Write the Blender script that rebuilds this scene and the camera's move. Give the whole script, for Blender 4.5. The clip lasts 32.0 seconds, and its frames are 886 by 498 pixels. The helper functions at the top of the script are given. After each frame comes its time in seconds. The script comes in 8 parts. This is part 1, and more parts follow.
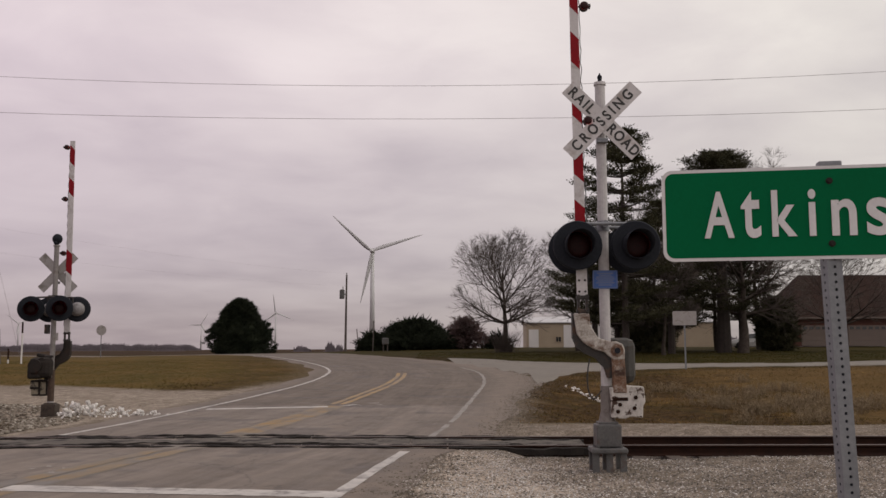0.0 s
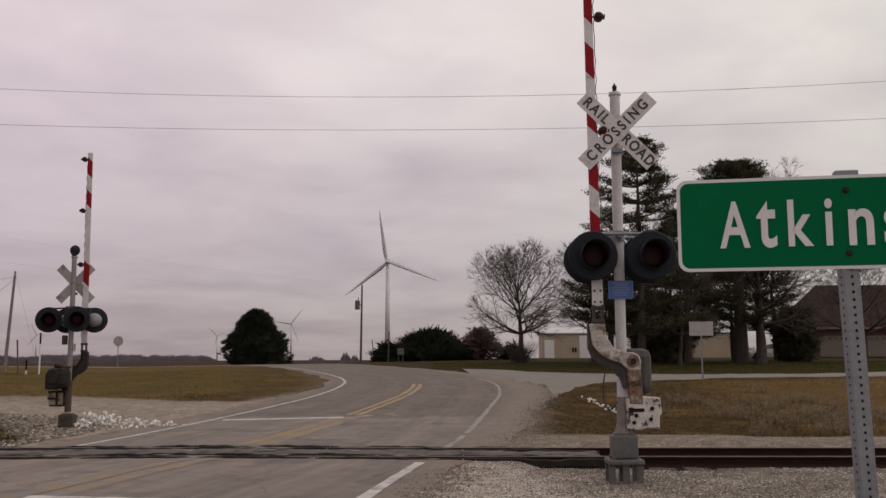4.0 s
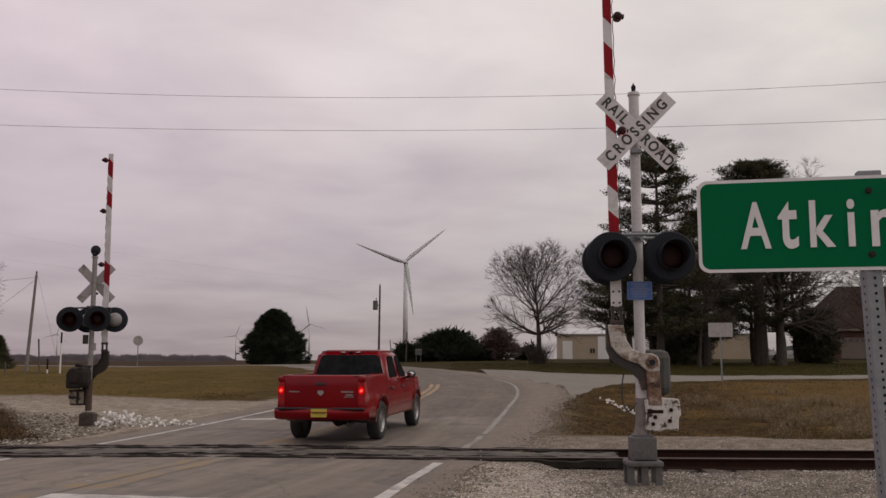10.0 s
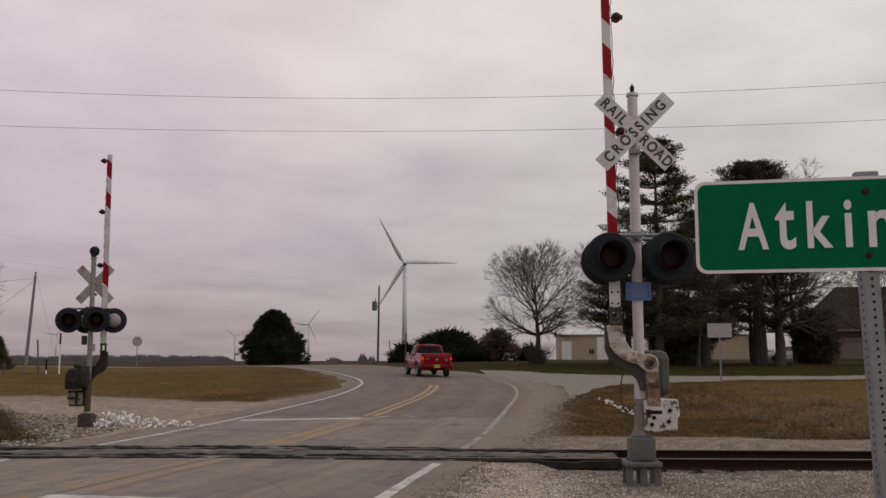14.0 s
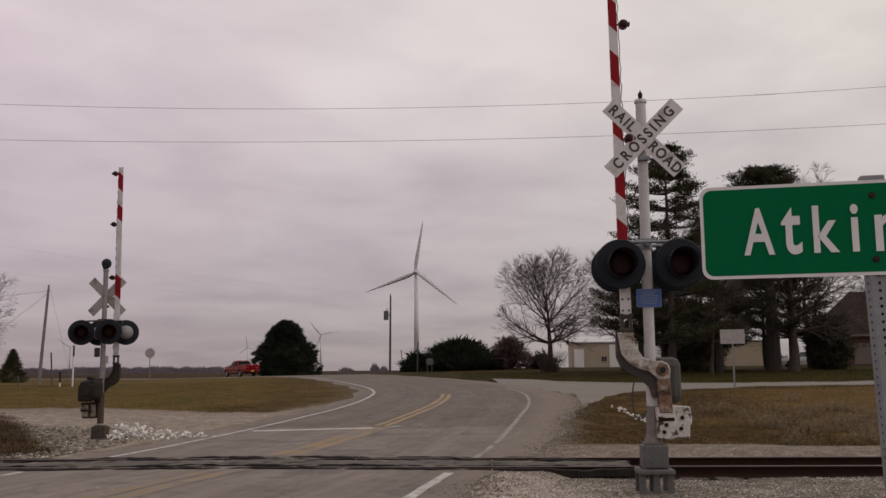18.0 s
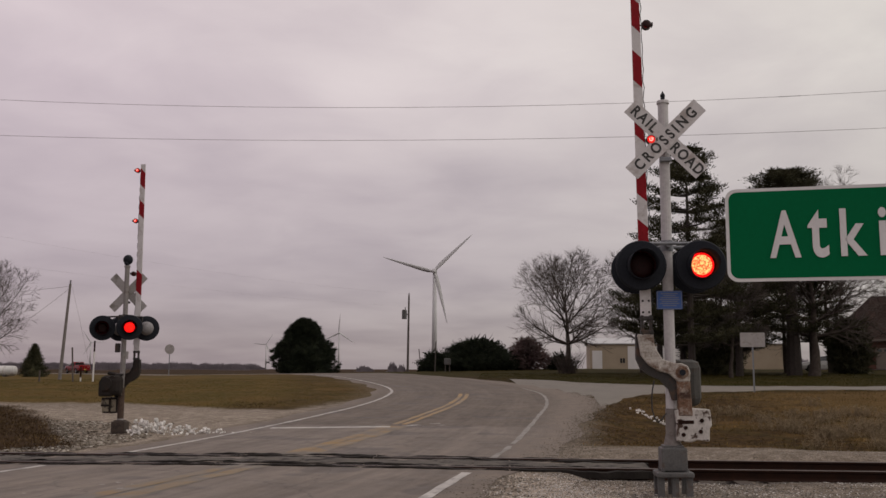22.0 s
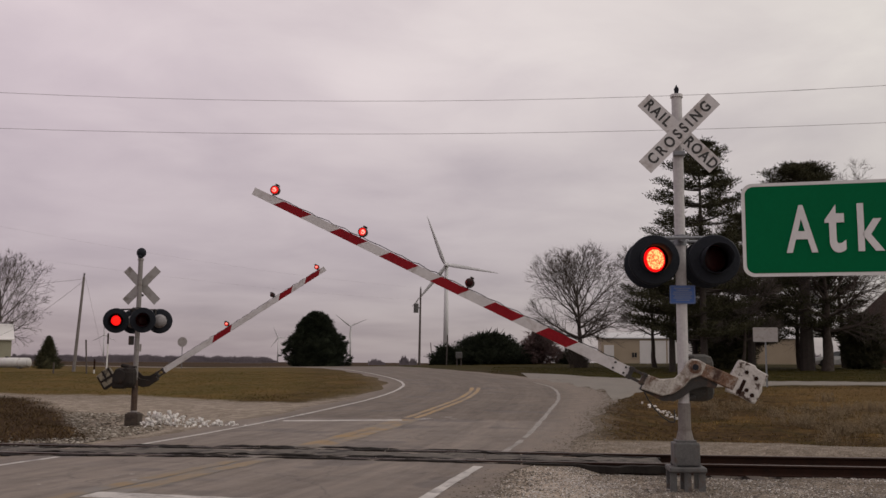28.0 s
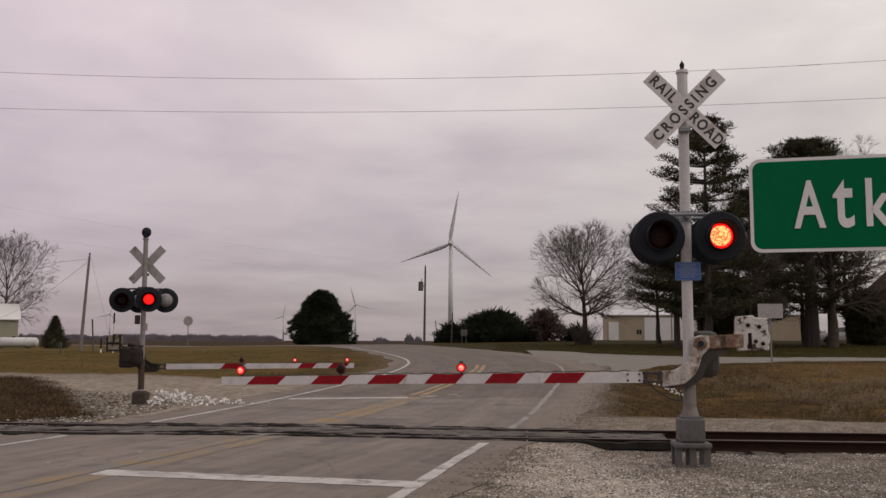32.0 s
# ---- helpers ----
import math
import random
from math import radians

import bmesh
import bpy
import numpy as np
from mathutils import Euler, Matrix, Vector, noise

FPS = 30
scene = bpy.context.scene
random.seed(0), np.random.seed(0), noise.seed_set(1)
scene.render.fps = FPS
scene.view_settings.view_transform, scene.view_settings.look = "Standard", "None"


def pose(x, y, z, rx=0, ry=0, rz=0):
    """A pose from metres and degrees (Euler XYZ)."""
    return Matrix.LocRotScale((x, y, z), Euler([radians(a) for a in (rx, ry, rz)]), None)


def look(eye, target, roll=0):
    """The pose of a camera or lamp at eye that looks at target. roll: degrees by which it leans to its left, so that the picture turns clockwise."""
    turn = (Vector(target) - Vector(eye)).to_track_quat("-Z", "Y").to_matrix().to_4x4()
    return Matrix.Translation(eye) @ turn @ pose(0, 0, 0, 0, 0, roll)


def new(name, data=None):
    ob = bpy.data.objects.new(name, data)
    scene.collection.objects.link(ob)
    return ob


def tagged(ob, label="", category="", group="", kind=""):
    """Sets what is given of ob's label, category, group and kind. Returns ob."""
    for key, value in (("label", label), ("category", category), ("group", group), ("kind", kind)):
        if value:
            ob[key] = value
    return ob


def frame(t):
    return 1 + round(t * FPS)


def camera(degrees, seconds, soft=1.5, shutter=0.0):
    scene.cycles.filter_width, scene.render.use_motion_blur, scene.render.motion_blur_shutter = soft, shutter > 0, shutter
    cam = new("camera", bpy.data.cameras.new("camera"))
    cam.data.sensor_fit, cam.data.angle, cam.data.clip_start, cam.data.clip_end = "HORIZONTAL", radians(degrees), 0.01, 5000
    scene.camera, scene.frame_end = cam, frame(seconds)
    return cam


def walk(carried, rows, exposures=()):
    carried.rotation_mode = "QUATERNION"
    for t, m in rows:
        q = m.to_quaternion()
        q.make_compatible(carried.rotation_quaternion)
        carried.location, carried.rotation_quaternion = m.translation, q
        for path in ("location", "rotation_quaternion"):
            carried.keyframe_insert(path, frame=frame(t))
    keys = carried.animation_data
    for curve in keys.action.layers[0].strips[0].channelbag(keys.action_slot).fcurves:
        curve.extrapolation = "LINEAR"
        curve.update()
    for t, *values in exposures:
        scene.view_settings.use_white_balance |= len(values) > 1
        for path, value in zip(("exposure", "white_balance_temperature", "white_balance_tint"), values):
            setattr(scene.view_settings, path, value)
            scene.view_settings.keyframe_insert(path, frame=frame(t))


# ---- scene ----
cam = camera(51.2, 32.0, soft=1.5)
EYE = (0.0, 0.0, 1.6)
# The camera is held in the hand on the gravel shoulder: seconds, yaw, pitch, roll in degrees, sway of the eye in millimetres
TURNS = [
    (0, 0.02, 6.16, -0.20, -5, 0, 0), (0.5, 0.03, 6.28, -0.13, -7, 1, 0), (1, -0.13, 6.43, 0.25, -18, 1, 0), (1.5, -0.46, 6.50, 0.17, -14, 1, 1),
    (2, -0.77, 6.64, 0.19, -13, 0, 0), (2.5, -1.02, 6.71, 0.15, -9, 0, 0), (3, -0.91, 6.82, 0.03, -6, 0, -1), (3.5, -0.86, 6.82, -0.15, -3, 0, 0),
    (5.5, -1.30, 6.70, -0.25, -1, 1, 0), (6, -1.67, 6.59, -0.20, 0, 1, 1), (6.5, -2.15, 6.56, -0.08, 0, 0, 0), (7, -2.54, 6.62, 0.07, -2, 1, -1),
    (7.5, -2.74, 6.77, -0.12, 4, 0, 0), (8, -2.74, 6.90, -0.08, 3, 0, 0), (8.5, -2.68, 6.93, -0.20, 8, 1, -1), (9, -2.46, 6.94, -0.23, 6, 0, 1),
    (9.5, -2.28, 6.95, -0.18, 4, 1, -1), (10, -2.04, 6.85, -0.01, -6, 0, 0), (10.5, -1.43, 6.78, 0.29, -16, 0, 1), (11, -0.87, 6.74, 0.20, -15, 0, 0),
    (11.5, -0.91, 6.75, 0.09, -9, 1, -1), (12, -0.96, 6.79, -0.17, -3, 0, 0), (12.5, -1.08, 6.77, -0.18, -1, 1, 0), (13, -1.30, 6.73, -0.02, -7, 0, 2),
    (13.5, -1.66, 6.77, -0.01, -4, 0, 1), (14, -1.99, 6.89, -0.04, 0, 0, 1), (14.5, -2.15, 7.01, -0.18, 3, 0, 0), (16.5, -2.73, 7.05, 0.10, 1, 0, -1),
    (17, -2.79, 7.13, 0.10, 0, -1, 2), (17.5, -2.80, 7.26, -0.20, 11, -1, 0), (18, -2.68, 7.44, -0.56, 20, -2, 0), (18.5, -2.68, 7.55, -0.32, 16, -2, 1),
    (19, -2.95, 7.74, -0.15, 14, -2, 1), (19.5, -3.15, 7.89, -0.15, 12, -1, 1), (20, -3.35, 7.83, -0.04, 10, -1, 0), (20.5, -3.52, 7.72, 0.17, 2, -1, 1),
    (21, -3.67, 7.56, 0.20, 2, -2, 0), (21.5, -3.79, 7.44, 0.02, 6, -1, 1), (22, -3.85, 7.42, 0.17, 4, -1, -1), (22.5, -3.76, 7.48, -0.11, 14, -1, 1),
    (23, -3.58, 7.60, -0.17, 14, -2, 1), (23.5, -3.53, 7.69, 0.26, 3, -1, -1), (24, -3.54, 7.63, 0.10, 5, 0, 0), (24.5, -3.51, 7.51, -0.03, 7, -1, 0),
    (25, -3.53, 7.45, -0.16, 12, -1, 1), (25.5, -3.44, 7.45, -0.19, 13, -1, -1), (27.5, -4.28, 7.16, 0.59, -10, -1, -1), (28, -4.58, 7.03, 0.40, -6, 0, 0),
    (28.5, -4.73, 6.88, 0.39, -7, 0, -2), (29, -4.79, 6.79, 0.29, -4, 1, -1), (29.5, -4.76, 6.63, 0.29, -6, 0, 0), (30, -4.80, 6.47, 0.53, -14, 1, -1),
    (30.5, -4.61, 6.33, 0.36, -11, 1, -1), (31, -4.25, 6.17, -0.61, 12, 2, -1), (31.5, -4.60, 5.95, -0.37, 6, 3, -2), (32, -4.85, 5.67, 0.14, -14, 3, -2),
]


def aim(yaw, pitch, roll, dx, dy, dz):
    return Matrix.Translation((EYE[0] + dx / 1000, EYE[1] + dy / 1000, EYE[2] + dz / 1000)) @ pose(0, 0, 0, 0, 0, -yaw) @ pose(0, 0, 0, 90 + pitch) @ pose(0, 0, 0, 0, 0, roll)


walk(cam, [(t, aim(*row)) for t, *row in TURNS], [(t, e, 6900, 11.5) for t, e in ((0, 0.0), (3, -0.06), (6, -0.1), (10, -0.12), (16.5, -0.14), (20, -0.22), (25, -0.21), (28, -0.16), (32, -0.07))])


# ---- overcast sky and soft sun ----
class Nodes:
    """A small wrapper to write node trees in few lines."""

    def __init__(self, tree):
        self.tree = tree
        tree.nodes.clear()

    def add(self, kind, **values):
        node = self.tree.nodes.new(kind)
        for key, value in values.items():
            setattr_safe(node, key, value)
        return node

    def link(self, a, b):
        self.tree.links.new(a, b)


def setattr_safe(node, key, value):
    if key == "operation":
        node.operation = value
    elif key == "blend_type":
        node.blend_type = value
    elif key == "data_type":
        node.data_type = value
    elif key == "sky_type":
        node.sky_type = value
    elif key == "attribute_name":
        node.attribute_name = value
    elif key == "feature":
        node.feature = value


def ramp(n, source, stops):
    node = n.add("ShaderNodeValToRGB")
    els = node.color_ramp.elements
    while len(els) < len(stops):
        els.new(0.5)
    for e, (at, col) in zip(els, stops):
        e.position, e.color = at, (*col, 1)
    n.link(source, node.inputs[0])
    return node.outputs[0]


def math_node(n, op, a, b=None):
    node = n.add("ShaderNodeMath", operation=op)
    for i, v in enumerate((a, b)):
        if v is None:
            continue
        if isinstance(v, (int, float)):
            node.inputs[i].default_value = v
        else:
            n.link(v, node.inputs[i])
    return node.outputs[0]


def noise_node(n, vec, scale, detail=4.0, rough=0.55, distort=0.0):
    node = n.add("ShaderNodeTexNoise")
    node.inputs["Scale"].default_value, node.inputs["Detail"].default_value = scale, detail
    node.inputs["Roughness"].default_value, node.inputs["Distortion"].default_value = rough, distort
    if vec is not None:
        n.link(vec, node.inputs["Vector"])
    return node.outputs["Fac"]


def mix_col(n, fac, a, b, blend="MIX"):
    node = n.add("ShaderNodeMix", data_type="RGBA", blend_type=blend)
    for sock, v in ((node.inputs[0], fac), (node.inputs[6], a), (node.inputs[7], b)):
        if isinstance(v, (int, float)):
            sock.default_value = v
        elif isinstance(v, tuple):
            sock.default_value = (*v, 1)
        else:
            n.link(v, sock)
    return node.outputs[2]


def build_sky():
    world = bpy.data.worlds.new("overcast_sky")
    world.use_nodes = True
    n = Nodes(world.node_tree)
    coord = n.add("ShaderNodeTexCoord")
    sep = n.add("ShaderNodeSeparateXYZ")
    n.link(coord.outputs["Generated"], sep.inputs[0])
    up = math_node(n, "ADD", math_node(n, "MAXIMUM", sep.outputs[2], 0.0), 0.14)
    flat = n.add("ShaderNodeCombineXYZ")
    n.link(math_node(n, "DIVIDE", sep.outputs[0], up), flat.inputs[0])
    n.link(math_node(n, "DIVIDE", sep.outputs[1], up), flat.inputs[1])
    big = noise_node(n, flat.outputs[0], 0.8, 3.0, 0.5, 0.3)
    fine = noise_node(n, flat.outputs[0], 1.9, 6.0, 0.55, 0.35)
    both = math_node(n, "ADD", math_node(n, "MULTIPLY", big, 0.62), math_node(n, "MULTIPLY", fine, 0.38))
    cloud = ramp(n, both, [(0.30, (0.42, 0.375, 0.40)), (0.45, (0.525, 0.475, 0.49)), (0.56, (0.60, 0.55, 0.555)), (0.72, (0.68, 0.635, 0.63))])
    # the cloud deck is thinner and brighter towards the east
    east = math_node(n, "ADD", math_node(n, "MULTIPLY", sep.outputs[0], 0.15), 1.0)
    high = math_node(n, "ADD", math_node(n, "MULTIPLY", math_node(n, "MAXIMUM", sep.outputs[2], 0.0), 2.4), 0.64)
    hue = ramp(n, math_node(n, "ADD", math_node(n, "MULTIPLY", sep.outputs[0], 0.9), 0.5), [(0.1, (1.005, 0.957, 1.035)), (0.5, (0.972, 0.975, 0.995)), (0.85, (0.945, 0.99, 0.945))])
    cloud = mix_col(n, 1.0, cloud, hue, "MULTIPLY")
    cloud = mix_col(n, 1.0, cloud, ramp(n, sep.outputs[2], [(0.0, (0.965, 0.935, 0.97)), (0.1, (0.972, 0.945, 0.98)), (0.22, (0.99, 0.985, 0.99)), (0.32, (0.99, 1, 0.99))]), "MULTIPLY")
    glow = mix_col(n, 1.0, mix_col(n, 1.0, cloud, east, "MULTIPLY"), math_node(n, "MINIMUM", high, 1.36), "MULTIPLY")
    sky = n.add("ShaderNodeTexSky", sky_type="NISHITA")
    sky.sun_disc, sky.sun_elevation, sky.sun_rotation = False, radians(38), radians(100)
    veil = n.add("ShaderNodeBackground")
    veil.inputs[1].default_value = 0.012
    n.link(sky.outputs[0], veil.inputs[0])
    deck = n.add("ShaderNodeBackground")
    deck.inputs[1].default_value = 1.0
    n.link(glow, deck.inputs[0])
    both_bg = n.add("ShaderNodeAddShader")
    n.link(veil.outputs[0], both_bg.inputs[0])
    n.link(deck.outputs[0], both_bg.inputs[1])
    out = n.add("ShaderNodeOutputWorld")
    n.link(both_bg.outputs[0], out.inputs[0])
    scene.world = world
    data = bpy.data.lights.new("sun", "SUN")
    data.energy, data.angle, data.color = 0.6, radians(25), (1.0, 0.96, 0.93)
    sun = new("sun", data)
    sun.matrix_world = look((40, 8, 40), (0, 15, 0))


build_sky()


# ---- materials ----
def surface(name, stops, scale=3.0, fine=40.0, rough=(0.6, 0.85), metal=0.0, bump=0.15, dirt=None, dirt_scale=1.2, dirt_at=(0.52, 0.68), coat=0.0, spread=0.0, spec=0.5):
    """A painted, stained or mineral surface: colours over a coarse noise, a fine grain over it, patches of dirt and a bump."""
    m = bpy.data.materials.new(name)
    m.use_nodes = True
    n = Nodes(m.node_tree)
    bsdf = n.add("ShaderNodeBsdfPrincipled")
    coord = n.add("ShaderNodeTexCoord").outputs["Object"]
    a = noise_node(n, coord, scale, 5.0, 0.6)
    b = noise_node(n, coord, fine, 3.0, 0.6)
    mix = math_node(n, "ADD", math_node(n, "MULTIPLY", a, 0.6), math_node(n, "MULTIPLY", b, 0.4))
    if len(stops) == 1:
        c = stops[0]
        stops = [tuple(v * 0.86 for v in c), tuple(min(1, v * 1.12) for v in c)]
    k = [0.36 + 0.28 * i / (len(stops) - 1) for i in range(len(stops))]
    col = ramp(n, mix, list(zip(k, stops)))
    if spread:
        info = n.add("ShaderNodeObjectInfo").outputs["Random"]
        col = mix_col(n, 1.0, col, math_node(n, "ADD", math_node(n, "MULTIPLY", info, spread), 1 - spread / 2), "MULTIPLY")
    if dirt:
        d = noise_node(n, coord, dirt_scale, 6.0, 0.65, 0.4)
        col = mix_col(n, ramp(n, d, [(dirt_at[0], (0, 0, 0)), (dirt_at[1], (1, 1, 1))]), col, dirt)
    n.link(col, bsdf.inputs["Base Color"])
    bsdf.inputs["Metallic"].default_value = metal
    bsdf.inputs["Coat Weight"].default_value = coat
    bsdf.inputs["Specular IOR Level"].default_value = spec
    n.link(ramp(n, a, [(0.35, (rough[0],) * 3), (0.65, (rough[1],) * 3)]), bsdf.inputs["Roughness"])
    if bump:
        node = n.add("ShaderNodeBump")
        node.inputs["Strength"].default_value, node.inputs["Distance"].default_value = bump, 0.02
        n.link(mix, node.inputs["Height"])
        n.link(node.outputs[0], bsdf.inputs["Normal"])
    out = n.add("ShaderNodeOutputMaterial")
    n.link(bsdf.outputs[0], out.inputs[0])
    return m


def glowing(name, color, strength, fleck=120.0):
    m = bpy.data.materials.new(name)
    m.use_nodes = True
    n = Nodes(m.node_tree)
    coord = n.add("ShaderNodeTexCoord").outputs["Object"]
    v = noise_node(n, coord, fleck, 2.0)
    e = n.add("ShaderNodeEmission")
    n.link(ramp(n, v, [(0.43, (color[0] * 0.95, color[1] * 0.2, color[2] * 0.18)), (0.55, color)]), e.inputs[0])
    e.inputs[1].default_value = strength
    out = n.add("ShaderNodeOutputMaterial")
    n.link(e.outputs[0], out.inputs[0])
    return m


M = {}
M["mast_paint"] = surface("aluminium_mast_paint", [(0.40, 0.39, 0.39), (0.55, 0.53, 0.53)], 1.6, 25, (0.4, 0.65), dirt=(0.22, 0.20, 0.19), dirt_scale=1.4, dirt_at=(0.58, 0.8))
M["rusty_white"] = surface("rust_stained_white_iron", [(0.24, 0.205, 0.175), (0.44, 0.41, 0.37), (0.56, 0.53, 0.49)], 5, 40, (0.5, 0.8), dirt=(0.10, 0.048, 0.024), dirt_scale=4.5, dirt_at=(0.48, 0.64))
M["chipped_white"] = surface("chipped_white_enamel", [(0.32, 0.29, 0.26), (0.5, 0.475, 0.445), (0.58, 0.55, 0.52)], 5, 40, (0.5, 0.8), dirt=(0.05, 0.024, 0.014), dirt_scale=8.0, dirt_at=(0.56, 0.61))
M["rust_plate"] = surface("rust_streaked_plate", [(0.09, 0.042, 0.022), (0.16, 0.085, 0.05), (0.33, 0.28, 0.24)], 6, 40, (0.7, 0.9), dirt=(0.05, 0.024, 0.015), dirt_scale=5.0, dirt_at=(0.52, 0.66))
M["rust_black"] = surface("rust_black_iron", [(0.014, 0.012, 0.011), (0.034, 0.027, 0.023)], 4, 40, (0.65, 0.9), dirt=(0.045, 0.024, 0.016), dirt_scale=6, dirt_at=(0.58, 0.75), spec=0.25)
M["cream_weight"] = surface("cream_weight_paint", [(0.2, 0.17, 0.12), (0.32, 0.28, 0.205)], 5, 40, (0.6, 0.85), dirt=(0.05, 0.04, 0.03), dirt_scale=7, dirt_at=(0.52, 0.62))
M["red_stripe"] = surface("red_reflective_sheeting", [(0.20, 0.005, 0.011), (0.28, 0.009, 0.016)], 4, 40, (0.45, 0.65), spec=0.15)
M["white_stripe"] = surface("white_reflective_sheeting", [(0.50, 0.48, 0.48), (0.62, 0.60, 0.60)], 3, 40, (0.35, 0.55), dirt=(0.36, 0.32, 0.30), dirt_scale=4.0)
M["black_iron"] = surface("black_lamp_enamel", [(0.010, 0.012, 0.017), (0.02, 0.023, 0.03)], 4, 50, (0.6, 0.8), spec=0.18)
M["dark_steel"] = surface("greasy_dark_steel", [(0.016, 0.014, 0.013), (0.045, 0.04, 0.036)], 5, 40, (0.5, 0.8), dirt=(0.09, 0.045, 0.025), dirt_scale=6)
M["grey_box"] = surface("grey_cast_iron", [(0.06, 0.06, 0.06), (0.125, 0.123, 0.12)], 4, 50, (0.5, 0.75), dirt=(0.09, 0.06, 0.045), dirt_scale=5)
M["motor_case"] = surface("weathered_motor_case", [(0.042, 0.041, 0.038), (0.085, 0.082, 0.075)], 4, 50, (0.55, 0.8), dirt=(0.06, 0.04, 0.028), dirt_scale=5, spec=0.3)
M["galvanised"] = surface("galvanised_steel", [(0.17, 0.18, 0.195), (0.26, 0.27, 0.285)], 6, 60, (0.45, 0.65), metal=0.35, bump=0.05)
M["aluminium_back"] = surface("bare_aluminium_back", [(0.30, 0.28, 0.27), (0.40, 0.38, 0.37)], 3, 40, (0.5, 0.7), dirt=(0.22, 0.2, 0.18), dirt_scale=3)
M["pale_housing"] = surface("dull_aluminium_housing", [(0.19, 0.18, 0.185), (0.28, 0.27, 0.275)], 3, 40, (0.5, 0.7), dirt=(0.1, 0.09, 0.085), dirt_scale=3)
M["letter_black"] = surface("black_sign_lettering", [(0.02, 0.02, 0.02), (0.045, 0.042, 0.04)], 8, 60, (0.5, 0.7), bump=0)
M["green_sign"] = surface("green_sign_sheeting", [(0.0, 0.112, 0.042), (0.0, 0.130, 0.050)], 3, 70, (0.55, 0.7), bump=0.02, spec=0.04)
M["sign_white"] = surface("white_sign_sheeting", [(0.60, 0.59, 0.59), (0.70, 0.69, 0.69)], 5, 70, (0.35, 0.5), bump=0.02)
M["blue_sign"] = surface("blue_sign_sheeting", [(0.028, 0.085, 0.29), (0.042, 0.115, 0.35)], 5, 60, (0.4, 0.5), bump=0)
M["dead_lens"] = surface("unlit_red_lens", [(0.012, 0.002, 0.002), (0.034, 0.004, 0.004)], 30, 160, (0.4, 0.55), bump=0.3, spec=0.2)
M["lit_lens"] = glowing("lit_red_lens", (1.0, 0.56, 0.2), 1.6, 48)
M["lit_rim"] = glowing("lit_red_lens_rim", (1.0, 0.012, 0.014), 1.3)
M["lit_far"] = glowing("lit_red_far_lens", (1.0, 0.035, 0.025), 1.15)
M["lit_gate"] = glowing("lit_gate_lens", (1.0, 0.03, 0.025), 1.05)
M["lit_core"] = glowing("lit_gate_core", (1.0, 0.5, 0.42), 1.3, 30)
M["rust_brown"] = surface("rust_brown_casting", [(0.035, 0.025, 0.019), (0.075, 0.055, 0.042)], 5, 40, (0.7, 0.9), dirt=(0.02, 0.016, 0.014), dirt_scale=5)
M["weathered_mast"] = surface("weathered_steel_mast", [(0.17, 0.155, 0.15), (0.28, 0.26, 0.25)], 3, 30, (0.55, 0.75), dirt=(0.12, 0.085, 0.065), dirt_scale=3)
M["rusty_foot"] = surface("rust_brown_iron", [(0.05, 0.032, 0.024), (0.1, 0.068, 0.052)], 5, 40, (0.7, 0.9), dirt=(0.03, 0.02, 0.016), dirt_scale=5, spec=0.25)
M["lower_mast"] = surface("darker_steel_mast", [(0.14, 0.122, 0.112), (0.22, 0.2, 0.185)], 3, 30, (0.6, 0.8), dirt=(0.07, 0.05, 0.04), dirt_scale=3)
M["rail_steel"] = surface("rusty_rail_steel", [(0.015, 0.0075, 0.0055), (0.033, 0.015, 0.010)], 4, 60, (0.7, 0.9), bump=0.3, spec=0.1)
M["rail_head"] = surface("worn_rail_head", [(0.07, 0.05, 0.043), (0.14, 0.115, 0.105)], 3, 40, (0.4, 0.6), metal=0.5, bump=0.05)
M["rubber"] = surface("black_crossing_rubber", [(0.013, 0.011, 0.010), (0.03, 0.026, 0.023)], 3, 40, (0.75, 0.92), dirt=(0.042, 0.038, 0.035), dirt_scale=2.5, dirt_at=(0.55, 0.7), spec=0.08)
M["tie_wood"] = surface("creosoted_tie", [(0.035, 0.026, 0.02), (0.09, 0.07, 0.055)], 4, 50, (0.8, 0.95), bump=0.5)
M["old_asphalt"] = surface("dark_heaved_asphalt", [(0.075, 0.066, 0.058), (0.145, 0.131, 0.113)], 2.2, 50, (0.75, 0.9), bump=0.4, dirt=(0.03, 0.026, 0.024), dirt_scale=2.4, dirt_at=(0.52, 0.62), spec=0.15)
M["line_white"] = surface("worn_white_road_paint", [(0.37, 0.35, 0.325), (0.54, 0.515, 0.48)], 2.5, 22, (0.6, 0.85), dirt=(0.19, 0.175, 0.163), dirt_scale=3.2, dirt_at=(0.5, 0.66))
M["line_yellow"] = surface("worn_yellow_road_paint", [(0.30, 0.185, 0.06), (0.36, 0.225, 0.075)], 2.5, 22, (0.6, 0.85), dirt=(0.175, 0.148, 0.12), dirt_scale=2.2, dirt_at=(0.4, 0.62))
M["line_faint"] = surface("nearly_gone_white_paint", [(0.21, 0.193, 0.172), (0.31, 0.29, 0.265)], 2.5, 22, (0.6, 0.85), dirt=(0.165, 0.15, 0.133), dirt_scale=1.6, dirt_at=(0.42, 0.62))
